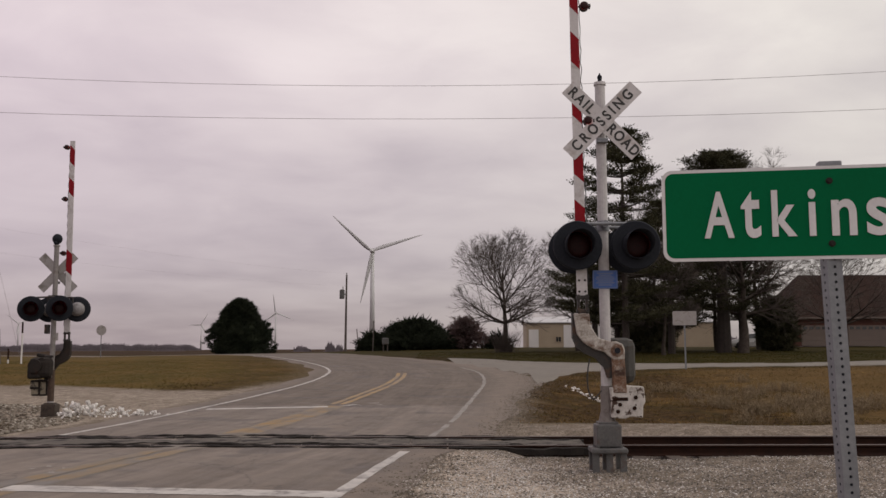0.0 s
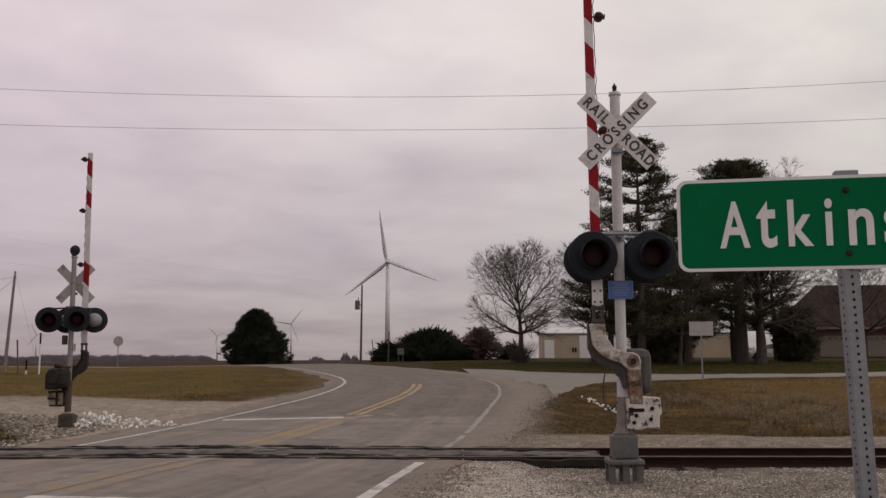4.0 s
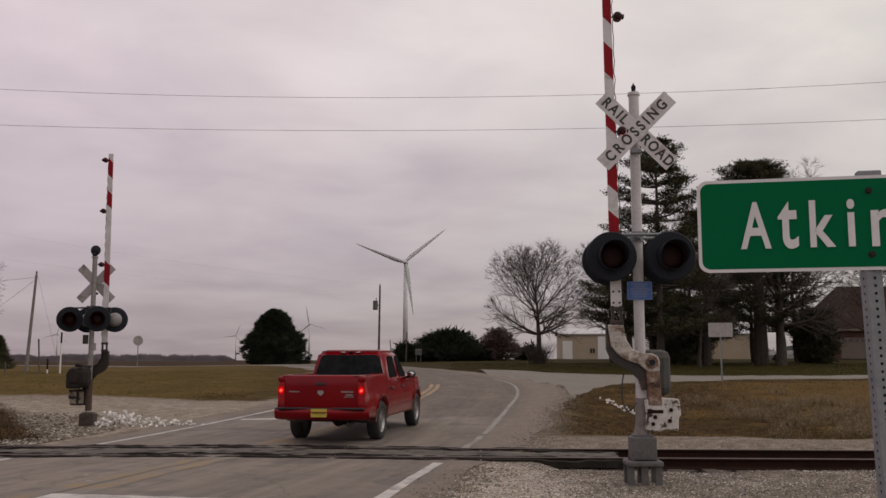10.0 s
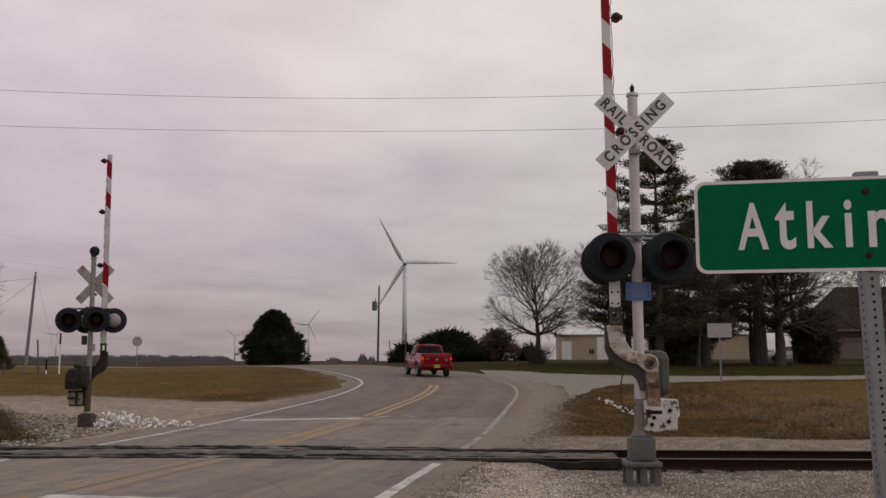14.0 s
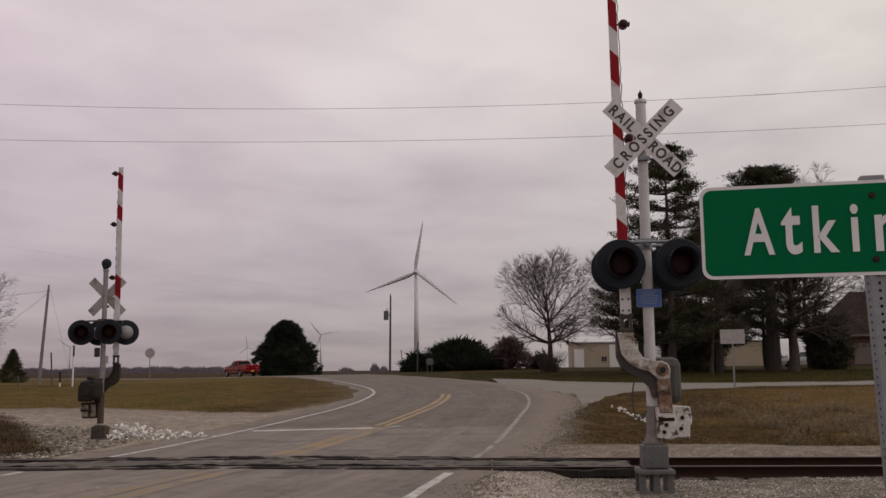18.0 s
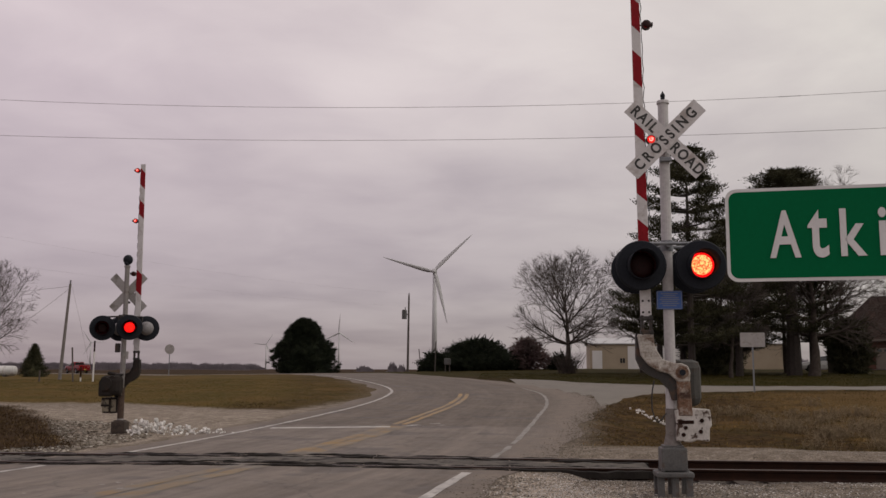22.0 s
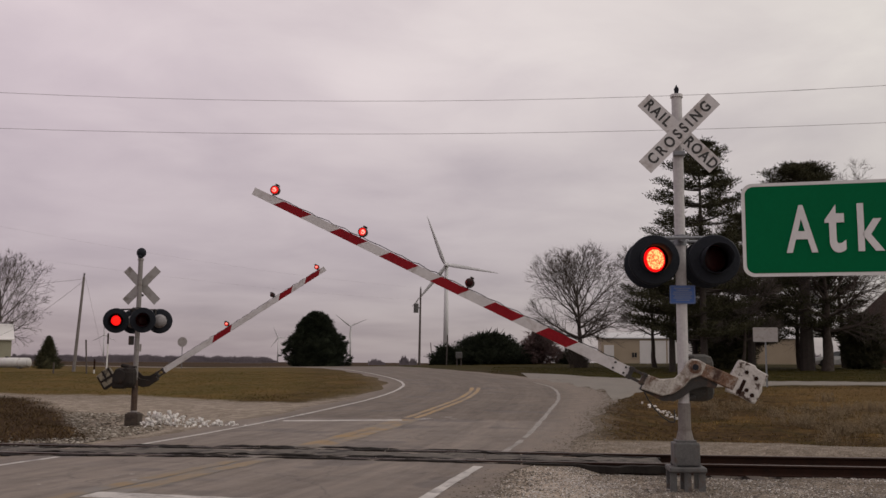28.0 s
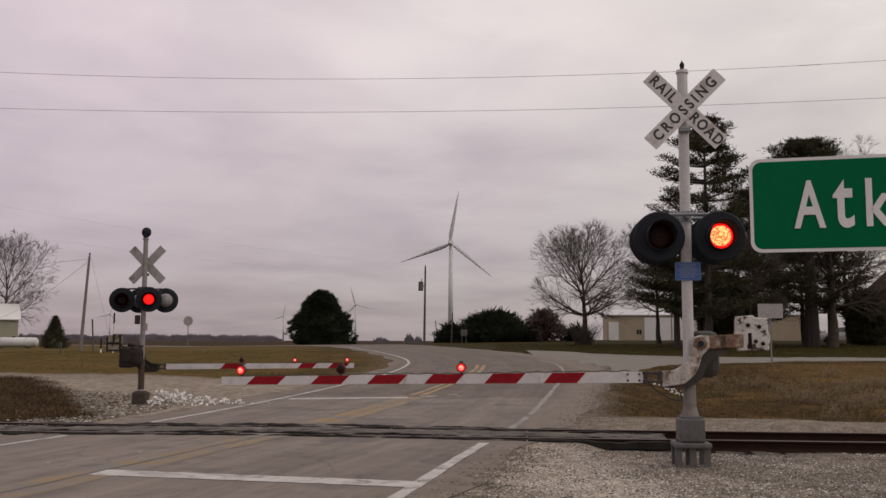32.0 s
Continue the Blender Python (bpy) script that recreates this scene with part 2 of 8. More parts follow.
M["yellow_smear"] = surface("smeared_yellow_road_paint", [(0.225, 0.152, 0.07), (0.285, 0.18, 0.066)], 2.0, 18, (0.65, 0.88), dirt=(0.158, 0.14, 0.123), dirt_scale=1.3, dirt_at=(0.38, 0.62))
M["yellow_trace"] = surface("trace_of_yellow_road_paint", [(0.185, 0.143, 0.09), (0.245, 0.165, 0.08)], 1.6, 18, (0.65, 0.88), dirt=(0.155, 0.139, 0.122), dirt_scale=1.3, dirt_at=(0.4, 0.62))
M["yellow_stain"] = surface("stain_of_yellow_road_paint", [(0.158, 0.136, 0.108), (0.19, 0.148, 0.098)], 1.6, 18, (0.65, 0.88), dirt=(0.15, 0.135, 0.117), dirt_scale=1.1, dirt_at=(0.38, 0.6))
M["bark"] = surface("grey_brown_bark", [(0.042, 0.033, 0.028), (0.09, 0.074, 0.064)], 4, 30, (0.85, 0.97), bump=0.5, spec=0.1)
M["dark_bark"] = surface("dark_pine_bark", [(0.026, 0.02, 0.017), (0.06, 0.047, 0.04)], 4, 30, (0.85, 0.97), bump=0.5)
M["twig"] = surface("bare_twig", [(0.045, 0.034, 0.028), (0.085, 0.066, 0.056)], 2, 20, (0.85, 0.97), bump=0)
M["needle"] = surface("dark_evergreen_needles", [(0.026, 0.026, 0.015), (0.05, 0.05, 0.027), (0.08, 0.073, 0.041)], 1.4, 9, (0.8, 0.95), bump=0, spec=0.12)
M["cedar"] = surface("cedar_foliage", [(0.008, 0.011, 0.007), (0.017, 0.022, 0.013), (0.027, 0.031, 0.018)], 1.2, 9, (0.8, 0.95), bump=0, spec=0.1)
M["red_bush"] = surface("reddish_dormant_bush", [(0.05, 0.03, 0.028), (0.11, 0.065, 0.06)], 1.2, 9, (0.8, 0.95), bump=0)
M["pole_wood"] = surface("weathered_pole_wood", [(0.055, 0.045, 0.04), (0.12, 0.10, 0.09)], 3, 40, (0.8, 0.95), bump=0.4)
M["pole_grey"] = surface("sun_bleached_pole_wood", [(0.13, 0.115, 0.105), (0.22, 0.2, 0.19)], 3, 40, (0.8, 0.95), bump=0.4)
M["wire"] = surface("dull_overhead_wire", [(0.22, 0.2, 0.205), (0.3, 0.28, 0.285)], 3, 20, (0.5, 0.7), bump=0)
M["turbine"] = surface("white_turbine_paint", [(0.50, 0.50, 0.50), (0.58, 0.58, 0.58)], 0.05, 1, (0.5, 0.6), bump=0)
M["beige_wall"] = surface("beige_shed_cladding", [(0.33, 0.265, 0.185), (0.39, 0.32, 0.23)], 0.6, 10, (0.6, 0.8), bump=0.1)
M["white_wall"] = surface("white_shed_panels", [(0.62, 0.61, 0.59), (0.72, 0.70, 0.68)], 0.6, 10, (0.5, 0.7), bump=0.05)
M["metal_roof"] = surface("pale_metal_roof", [(0.40, 0.40, 0.41), (0.55, 0.55, 0.55)], 0.8, 12, (0.4, 0.6), bump=0.05)
M["brick_wall"] = surface("red_brown_brickwork", [(0.085, 0.04, 0.032), (0.12, 0.058, 0.044)], 1.5, 25, (0.8, 0.95), bump=0.3, spec=0.12)
M["shingle"] = surface("dark_brown_shingles", [(0.026, 0.016, 0.013), (0.05, 0.032, 0.027)], 1.5, 18, (0.85, 0.95), bump=0.3, spec=0.06)
M["garage_door"] = surface("taupe_garage_door", [(0.13, 0.098, 0.082), (0.17, 0.132, 0.112)], 1, 15, (0.6, 0.8), bump=0.05)
M["window_dark"] = surface("dark_window_pane", [(0.02, 0.022, 0.025), (0.05, 0.055, 0.06)], 1, 5, (0.08, 0.2), bump=0, coat=0.5)
M["tank_white"] = surface("white_tank_paint", [(0.55, 0.54, 0.53), (0.68, 0.66, 0.65)], 1.5, 20, (0.4, 0.6), dirt=(0.35, 0.31, 0.28), dirt_scale=1.5)
M["white_rock"] = surface("broken_limestone", [(0.48, 0.46, 0.435), (0.66, 0.635, 0.605), (0.78, 0.76, 0.73)], 4, 30, (0.8, 0.95), bump=0.4, spread=0.5)
M["weed"] = surface("dead_weed_stalks", [(0.12, 0.085, 0.045), (0.22, 0.165, 0.095)], 2, 20, (0.85, 0.97), bump=0)
M["concrete"] = surface("dusty_driveway_gravel", [(0.135, 0.12, 0.1), (0.21, 0.19, 0.163)], 1.0, 18, (0.8, 0.95), bump=0.2)
M["footing"] = surface("stained_footing_concrete", [(0.075, 0.066, 0.06), (0.14, 0.128, 0.118)], 3, 30, (0.8, 0.95), bump=0.3)
M["red_car"] = surface("red_truck_paint", [(0.165, 0.002, 0.006), (0.21, 0.0025, 0.006)], 1.0, 12, (0.16, 0.24), bump=0, coat=0.0, spec=0.26)
# opaque panes: the dim cab behind the glass is put into their colour
M["truck_glass"] = surface("dark_truck_glass", [(0.008, 0.009, 0.01), (0.022, 0.024, 0.026)], 3, 9, (0.05, 0.1), bump=0, spec=0.03)
M["tyre"] = surface("black_tyre_rubber", [(0.012, 0.012, 0.012), (0.03, 0.029, 0.028)], 6, 50, (0.75, 0.92), bump=0.3)
M["alloy"] = surface("silver_alloy", [(0.2, 0.195, 0.195), (0.32, 0.31, 0.31)], 6, 30, (0.3, 0.5), metal=0.6, bump=0)
M["black_plastic"] = surface("black_trim_plastic", [(0.014, 0.014, 0.015), (0.03, 0.03, 0.032)], 5, 40, (0.45, 0.65), bump=0.05)
M["chrome"] = surface("chrome_trim", [(0.55, 0.55, 0.56), (0.7, 0.7, 0.71)], 4, 20, (0.1, 0.2), metal=1.0, bump=0)
M["plate_yellow"] = surface("yellow_plate", [(0.46, 0.37, 0.04), (0.56, 0.45, 0.06)], 8, 40, (0.4, 0.5), bump=0)
M["tail_lamp"] = surface("red_tail_lamp_lens", [(0.28, 0.006, 0.009), (0.38, 0.01, 0.014)], 20, 80, (0.25, 0.35), bump=0, spec=0.3)
M["tail_core"] = glowing("lit_brake_bulb", (1.0, 0.10, 0.07), 1.6, 20)
M["tail_edge"] = glowing("lit_brake_lens", (0.75, 0.008, 0.012), 0.9, 20)
M["white_car"] = surface("white_car_paint", [(0.62, 0.62, 0.62), (0.72, 0.72, 0.72)], 1, 10, (0.25, 0.4), bump=0, coat=0.4)
# pale lilac of the distance haze is mixed into this colour
M["hedge_far"] = surface("hazy_far_woods", [(0.165, 0.143, 0.158), (0.24, 0.21, 0.228)], 0.05, 0.4, (0.9, 1.0), bump=0)


def dusty_paint():
    """Red paint with a film of road dust, thick along the sill."""
    m = bpy.data.materials.new("dusty_red_truck_paint")
    m.use_nodes = True
    n = Nodes(m.node_tree)
    bsdf = n.add("ShaderNodeBsdfPrincipled")
    coord = n.add("ShaderNodeTexCoord").outputs["Object"]
    sep = n.add("ShaderNodeSeparateXYZ")
    n.link(coord, sep.inputs[0])
    a, b = noise_node(n, coord, 2.2, 5, 0.6), noise_node(n, coord, 30, 3)
    paint = ramp(n, a, [(0.35, (0.165, 0.0018, 0.005)), (0.65, (0.21, 0.0025, 0.006))])
    dust = ramp(n, b, [(0.35, (0.20, 0.13, 0.11)), (0.65, (0.27, 0.19, 0.165))])
    film = ramp(n, math_node(n, "ADD", sep.outputs[2], math_node(n, "MULTIPLY", math_node(n, "SUBTRACT", a, 0.5), 0.3)), [(0.4, (0.62,) * 3), (0.58, (0.4,) * 3), (0.64, (0.02,) * 3), (0.7, (0.0,) * 3)])
    n.link(mix_col(n, film, paint, dust), bsdf.inputs["Base Color"])
    n.link(ramp(n, film, [(0.0, (0.2,) * 3), (0.6, (0.75,) * 3)]), bsdf.inputs["Roughness"])
    bsdf.inputs["Specular IOR Level"].default_value = 0.26
    out = n.add("ShaderNodeOutputMaterial")
    n.link(bsdf.outputs[0], out.inputs[0])
    return m


M["red_side"] = dusty_paint()


# ---- mesh helpers ----
def mesh_of(name, verts, faces, mats, index=None, smooth=False):
    me = bpy.data.meshes.new(name)
    me.from_pydata([tuple(v) for v in verts], [], [tuple(f) for f in faces])
    for m in mats:
        me.materials.append(m)
    if index is not None:
        me.polygons.foreach_set("material_index", np.asarray(index, dtype=np.int32))
    if smooth:
        me.polygons.foreach_set("use_smooth", np.ones(len(me.polygons), dtype=bool))
    me.update()
    return me


def part(name, bm, material, parent, label="", m=None, smooth=False):
    """Links a bmesh (or a mesh) as one object under a thing or a part."""
    if isinstance(bm, bmesh.types.BMesh):
        me = bpy.data.meshes.new(name)
        bm.to_mesh(me)
        bm.free()
        me.materials.append(material)
        if smooth:
            me.polygons.foreach_set("use_smooth", np.ones(len(me.polygons), dtype=bool))
    else:
        me = bm
    ob = new(name, me)
    ob.parent = parent
    if m is not None:
        ob.matrix_basis = m
    return tagged(ob, label)


def thing(name, m, label, category, group="", kind=""):
    ob = new(name)
    ob.empty_display_size = 0.2
    ob.matrix_basis = m
    return tagged(ob, label, category, group, kind)


def box(bm, x, y, z, sx, sy, sz, bevel=0.0, m=None):
    r = bmesh.ops.create_cube(bm, size=1.0)
    vs = r["verts"]
    bmesh.ops.scale(bm, vec=(sx, sy, sz), verts=vs)
    bmesh.ops.translate(bm, vec=(x, y, z), verts=vs)
    if bevel:
        edges = list({e for v in vs for e in v.link_edges})
        out = bmesh.ops.bevel(bm, geom=edges, offset=bevel, segments=2, affect="EDGES", profile=0.5)
        vs = list({v for f in out["faces"] for v in f.verts} | {v for v in vs if v.is_valid})
    if m is not None:
        bmesh.ops.transform(bm, matrix=m, verts=[v for v in vs if v.is_valid])
    return bm


def rod(bm, a, b, r0, r1=None, seg=10, caps=True):
    a, b = Vector(a), Vector(b)
    d = b - a
    r = bmesh.ops.create_cone(bm, cap_ends=caps, segments=seg, radius1=r0, radius2=r0 if r1 is None else r1, depth=d.length)
    bmesh.ops.transform(bm, matrix=Matrix.Translation((a + b) / 2) @ d.to_track_quat("Z", "Y").to_matrix().to_4x4(), verts=r["verts"])
    return bm


def ball(bm, c, r, sub=2, scale=(1, 1, 1)):
    o = bmesh.ops.create_icosphere(bm, subdivisions=sub, radius=r)
    bmesh.ops.scale(bm, vec=scale, verts=o["verts"])
    bmesh.ops.translate(bm, vec=c, verts=o["verts"])
    return bm


def tube(bm, pts, r, seg=6):
    for a, b in zip(pts, pts[1:]):
        rod(bm, a, b, r, r, seg)
    return bm


def plate(bm, outline, y0, y1):
    """A polygon in the xz plane, extruded from y0 to y1."""
    a = [bm.verts.new((x, y0, z)) for x, z in outline]
    b = [bm.verts.new((x, y1, z)) for x, z in outline]
    n = len(a)
    bm.faces.new(a)
    bm.faces.new(b[::-1])
    for i in range(n):
        bm.faces.new((a[i], b[i], b[(i + 1) % n], a[(i + 1) % n]))
    bmesh.ops.recalc_face_normals(bm, faces=bm.faces)
    return bm


def rounded(w, h, r, seg=5):
    """The outline of a rounded rectangle about the origin."""
    pts = []
    for cx, cz, a0 in ((w / 2 - r, h / 2 - r, 0), (-w / 2 + r, h / 2 - r, 90), (-w / 2 + r, -h / 2 + r, 180), (w / 2 - r, -h / 2 + r, 270)):
        for i in range(seg + 1):
            a = radians(a0 + 90 * i / seg)
            pts.append((cx + r * math.cos(a), cz + r * math.sin(a)))
    return pts


def letters(text, size, material, parent, m, name="lettering", squeeze=1.0, bold=0.0, spacing=1.0, align="CENTER"):
    curve = bpy.data.curves.new(name, "FONT")
    curve.body, curve.size, curve.align_x, curve.align_y = text, size, align, "CENTER"
    curve.extrude, curve.offset, curve.space_character = 0.0015, bold, spacing
    tmp = new(name + "_source", curve)
    me = bpy.data.meshes.new_from_object(tmp.evaluated_get(bpy.context.evaluated_depsgraph_get()))
    bpy.data.objects.remove(tmp)
    bpy.data.curves.remove(curve)
    me.transform(Matrix.Diagonal((squeeze, 1, 1, 1)))
    # one mesh for each letter: islands that overlap in x belong together
    co = np.array([v.co for v in me.vertices])
    root = list(range(len(co)))

    def find(i):
        while root[i] != i:
            root[i] = root[root[i]]
            i = root[i]
        return i
    for e in me.edges:
        a, b = find(e.vertices[0]), find(e.vertices[1])
        root[a] = b
    islands = {}
    for i in range(len(co)):
        islands.setdefault(find(i), []).append(i)
    groups = []
    for ids in sorted(islands.values(), key=lambda q: co[q, 0].min()):
        a, b = co[ids, 0].min(), co[ids, 0].max()
        if groups and (a + b) / 2 < groups[-1][1]:
            groups[-1][2].extend(ids)
            groups[-1][1] = max(groups[-1][1], b)
        else:
            groups.append([a, b, list(ids)])
    owner = {i: k for k, g in enumerate(groups) for i in g[2]}
    made = []
    for k, g in enumerate(groups):
        index = {v: j for j, v in enumerate(g[2])}
        faces = [[index[v] for v in p.vertices] for p in me.polygons if owner[p.vertices[0]] == k]
        made.append(part("letter", mesh_of("letter", co[g[2]], faces, [material]), None, parent, "", m))
    bpy.data.meshes.remove(me)
    return made


def glyph(ch, x0, x1, z0, z1, material, parent, y):
    """One letter stretched to fill a box in the xz plane."""
    for ob in letters(ch, 0.2, material, parent, pose(0, 0, 0), bold=0.0035):
        co = np.array([v.co for v in ob.data.vertices])
        lo, hi = co.min(0), co.max(0)
        sx, sz = (x1 - x0) / (hi[0] - lo[0]), (z1 - z0) / (hi[1] - lo[1])
        ob.matrix_basis = pose(x0 - lo[0] * sx, y, z0 - lo[1] * sz, 90) @ Matrix.Diagonal((sx, sz, 1, 1))


# ---- the lie of the land ----
CENTRE = [(-19.0, -70), (-10.3, -20), (-6.85, 0), (-5.05, 10.6), (-4.1, 15.8), (-3.43, 20), (-2.85, 25), (-2.4, 30), (-1.95, 35), (-1.8, 40), (-2.15, 45),
          (-3.3, 51), (-5.3, 58), (-8, 66), (-11.6, 75), (-16.3, 83.7), (-21.3, 90.6), (-28, 98.6), (-37, 108.7), (-47, 119), (-64, 135.5), (-90, 158), (-150, 205), (-300, 320)]


def spline(pts, step):
    """Catmull-Rom through the points, resampled about every step metres."""
    p = np.array([pts[0]] + list(pts) + [pts[-1]], dtype=float)
    out = []
    for i in range(1, len(p) - 2):
        n = max(2, int(np.linalg.norm(p[i + 1] - p[i]) / step))
        for k in range(n):
            t = k / n
            out.append(0.5 * ((2 * p[i]) + (p[i + 1] - p[i - 1]) * t + (2 * p[i - 1] - 5 * p[i] + 4 * p[i + 1] - p[i + 2]) * t * t + (3 * p[i] - p[i - 1] - 3 * p[i + 1] + p[i + 2]) * t ** 3))
    out.append(p[-2])
    return np.array(out)


ROAD = spline(CENTRE, 0.5)
ROAD_DIR = np.gradient(ROAD, axis=0)
ROAD_DIR /= np.linalg.norm(ROAD_DIR, axis=1)[:, None]
ROAD_SIDE = np.stack([ROAD_DIR[:, 1], -ROAD_DIR[:, 0]], 1)  # to the right of the way


def road_offset(x, y):
    """Signed distance to the yellow line, positive on its right."""
    x, y = np.atleast_1d(x).astype(float), np.atleast_1d(y).astype(float)
    out = np.full(x.shape, 999.0)
    near = np.abs(x) < 330
    idx = np.nonzero(near & (y > -75) & (y < 330))[0]
    sub = ROAD[::3]
    for s in range(0, len(idx), 8000):
        i = idx[s:s + 8000]
        d = (x[i, None] - sub[None, :, 0]) ** 2 + (y[i, None] - sub[None, :, 1]) ** 2
        j = d.argmin(1) * 3
        out[i] = (x[i] - ROAD[j, 0]) * ROAD_SIDE[j, 0] + (y[i] - ROAD[j, 1]) * ROAD_SIDE[j, 1]
    return out


def wave(x, y, s, seed=0.0):
    """Cheap smooth unevenness between about -1 and 1."""
    return (np.sin(x * s * 1.3 + 1.7 * np.sin(y * s * 0.9 + seed) + seed) + np.sin(y * s * 1.7 + 1.3 * np.sin(x * s * 1.1 - seed)) + np.sin((x + y) * s * 2.3 + seed * 2)) / 3


def soft(v, a, b):
    t = np.clip((v - a) / (b - a), 0, 1)
    return t * t * (3 - 2 * t)


def right_shoulder(y):
    return np.interp(y, [-70, 10, 15, 20.7, 27.8, 33, 37.4, 60, 70, 300], [4.5, 4.4, 4.4, 4.75, 4.9, 5.4, 5.6, 5.0, 4.2, 4.0])


def right_edge(y):
    return np.interp(y, [-60, 9, 11.5, 15.5, 18, 21, 25, 40], [4.0, 3.92, 3.82, 3.62, 3.6, 3.54, 3.47, 3.47])


def track_y(x):
    return 15.38 - 0.02 * x


def rise():
    """The road climbs slowly away from the track."""
    ys = np.arange(10, 400, 0.5)
    z = np.interp(ys, [17, 20, 24, 28, 32.5, 37, 42, 78, 400], [0, 0.03, 0.085, 0.14, 0.22, 0.35, 0.51, 1.25, 7.85])
    w = np.hanning(9)
    return ys, np.concatenate([z[:4], np.convolve(z, w / w.sum(), "valid"), z[-4:]])


RISE = rise()


def base_z(x, y):
    cap = np.interp(x, [-40, -14, 2], [0.8, 1.25, 1.75])
    r = np.interp(y, RISE[0], RISE[1])
    k = 0.12
    return np.where(y < 17, 0.0, -k * np.log(np.exp(-r / k) + np.exp(-cap / k)) + 0.0 * x)


def ground_z(x, y, off=None):
    x, y = np.atleast_1d(x).astype(float), np.atleast_1d(y).astype(float)
    off = road_offset(x, y) if off is None else off
    z = base_z(x, y)
    away = soft(np.abs(off), 4.2, 6.5)
    # track bed beside the crossing
    t = y - track_y(x)
    bed = soft(t, -1.5, -0.7) * (1 - soft(t, 2.3, 3.2)) * soft(np.abs(off + 0.4), 5.4, 6.2)
    z = z - 0.19 * bed
    # shallow ditch and bank east of the road
    east = soft(off, 4.6, 7.5)
    z = z - east * 0.34 * soft(y, 19.2, 22.5) * (1 - soft(y, 25, 40)) + east * 0.14 * soft(x, 9, 16) * soft(y, 33, 40) * (1 - soft(y, 44, 49))
    # grass berm and gravel lane west of the road
    west = soft(-off, 5.0, 8.0)
    berm = np.exp(-(((x + 17.5) / 6.2) ** 2) - ((y - 22.5 + 0.25 * (x + 17.5)) / 4.2) ** 2)
    z = z + 0.42 * berm * west - 0.12 * west * soft(y, 18, 20) * (1 - soft(y, 26, 31))
    # the ground dips round the far signal
    z = z - 0.3 * np.exp(-(((x + 10.3) / 2.0) ** 2) - ((y - 23.6) / 1.5) ** 2) * west
    z = z + away * (0.035 * wave(x, y, 0.55, 1.0) + 0.02 * wave(x, y, 1.9, 2.0)) * (1 - soft(np.hypot(x, y), 150, 400))
    under = (off > -3.7) & (off < right_shoulder(y) - 0.35)
    return np.where(under, z - 0.06, z - 0.012)


def zones(x, y, off):
    """Weights of gravel, straw grass and turf at a place."""
    w = 0.5 * wave(x, y, 0.9, 3.0) + 0.35 * wave(x, y, 2.7, 5.0) + 0.2 * wave(x, y, 6.1, 7.0)
    shoulder = 1 - soft(np.abs(off) + 0.5 * w, 4.3, 5.6)
    shoulder = shoulder * np.where(off < 0, 1 - 0.75 * soft(y, 33, 38), 1.0)
    near = 1 - soft(y + 0.5 * w, 16.8, 17.3)
    strip = (1 - soft(y + 0.45 * w, 19.4, 20.4)) * (off > 0)
    strip_w = (1 - soft(y + 0.4 * w, 17.5, 18.2)) * (off < 0)
    lane_top = np.interp(x, [-60, -17, -12, -7.5, -6.2], [36.5, 35, 34, 31.5, 36.5])
    berm_edge = np.interp(x, [-60, -19, -17.5, -13.4, -11, -8.8], [35.0, 33, 32.2, 26.8, 22.6, 18.6])
    lane = (off < 0) * (1 - soft(y + 0.45 * w, lane_top - 0.4, lane_top + 0.5)) * soft(y + 0.7 * w, berm_edge - 0.5, berm_edge + 0.7)
    gravel = np.clip(np.maximum.reduce([shoulder * (y < 60), near, strip, strip_w, lane]), 0, 1)
    straw_e = (off > 0) * soft(y, 19, 20.5) * (1 - soft(y - 0.18 * x + 1.2 * w, 40, 44))
    straw_w = (off < 0) * soft(y, 17, 18) * (1 - soft(y, berm_edge + 1, berm_edge + 2))
    edge = soft(w, 0.2, 0.9) * 0.5 + 0.5 * (1 - soft(np.abs(off), 6.0, 9.5))
    straw = np.clip(np.maximum.reduce([straw_e, straw_w, edge * (y < 70) * (y > 17), soft(y, 118, 150)]), 0, 1)
    lawn = (off > 0) * soft(y - 0.1 * x, 40, 44)
    lawn = np.maximum(lawn, (off < 0) * (1 - soft(y, 32, 34)))
    return gravel, straw, lawn


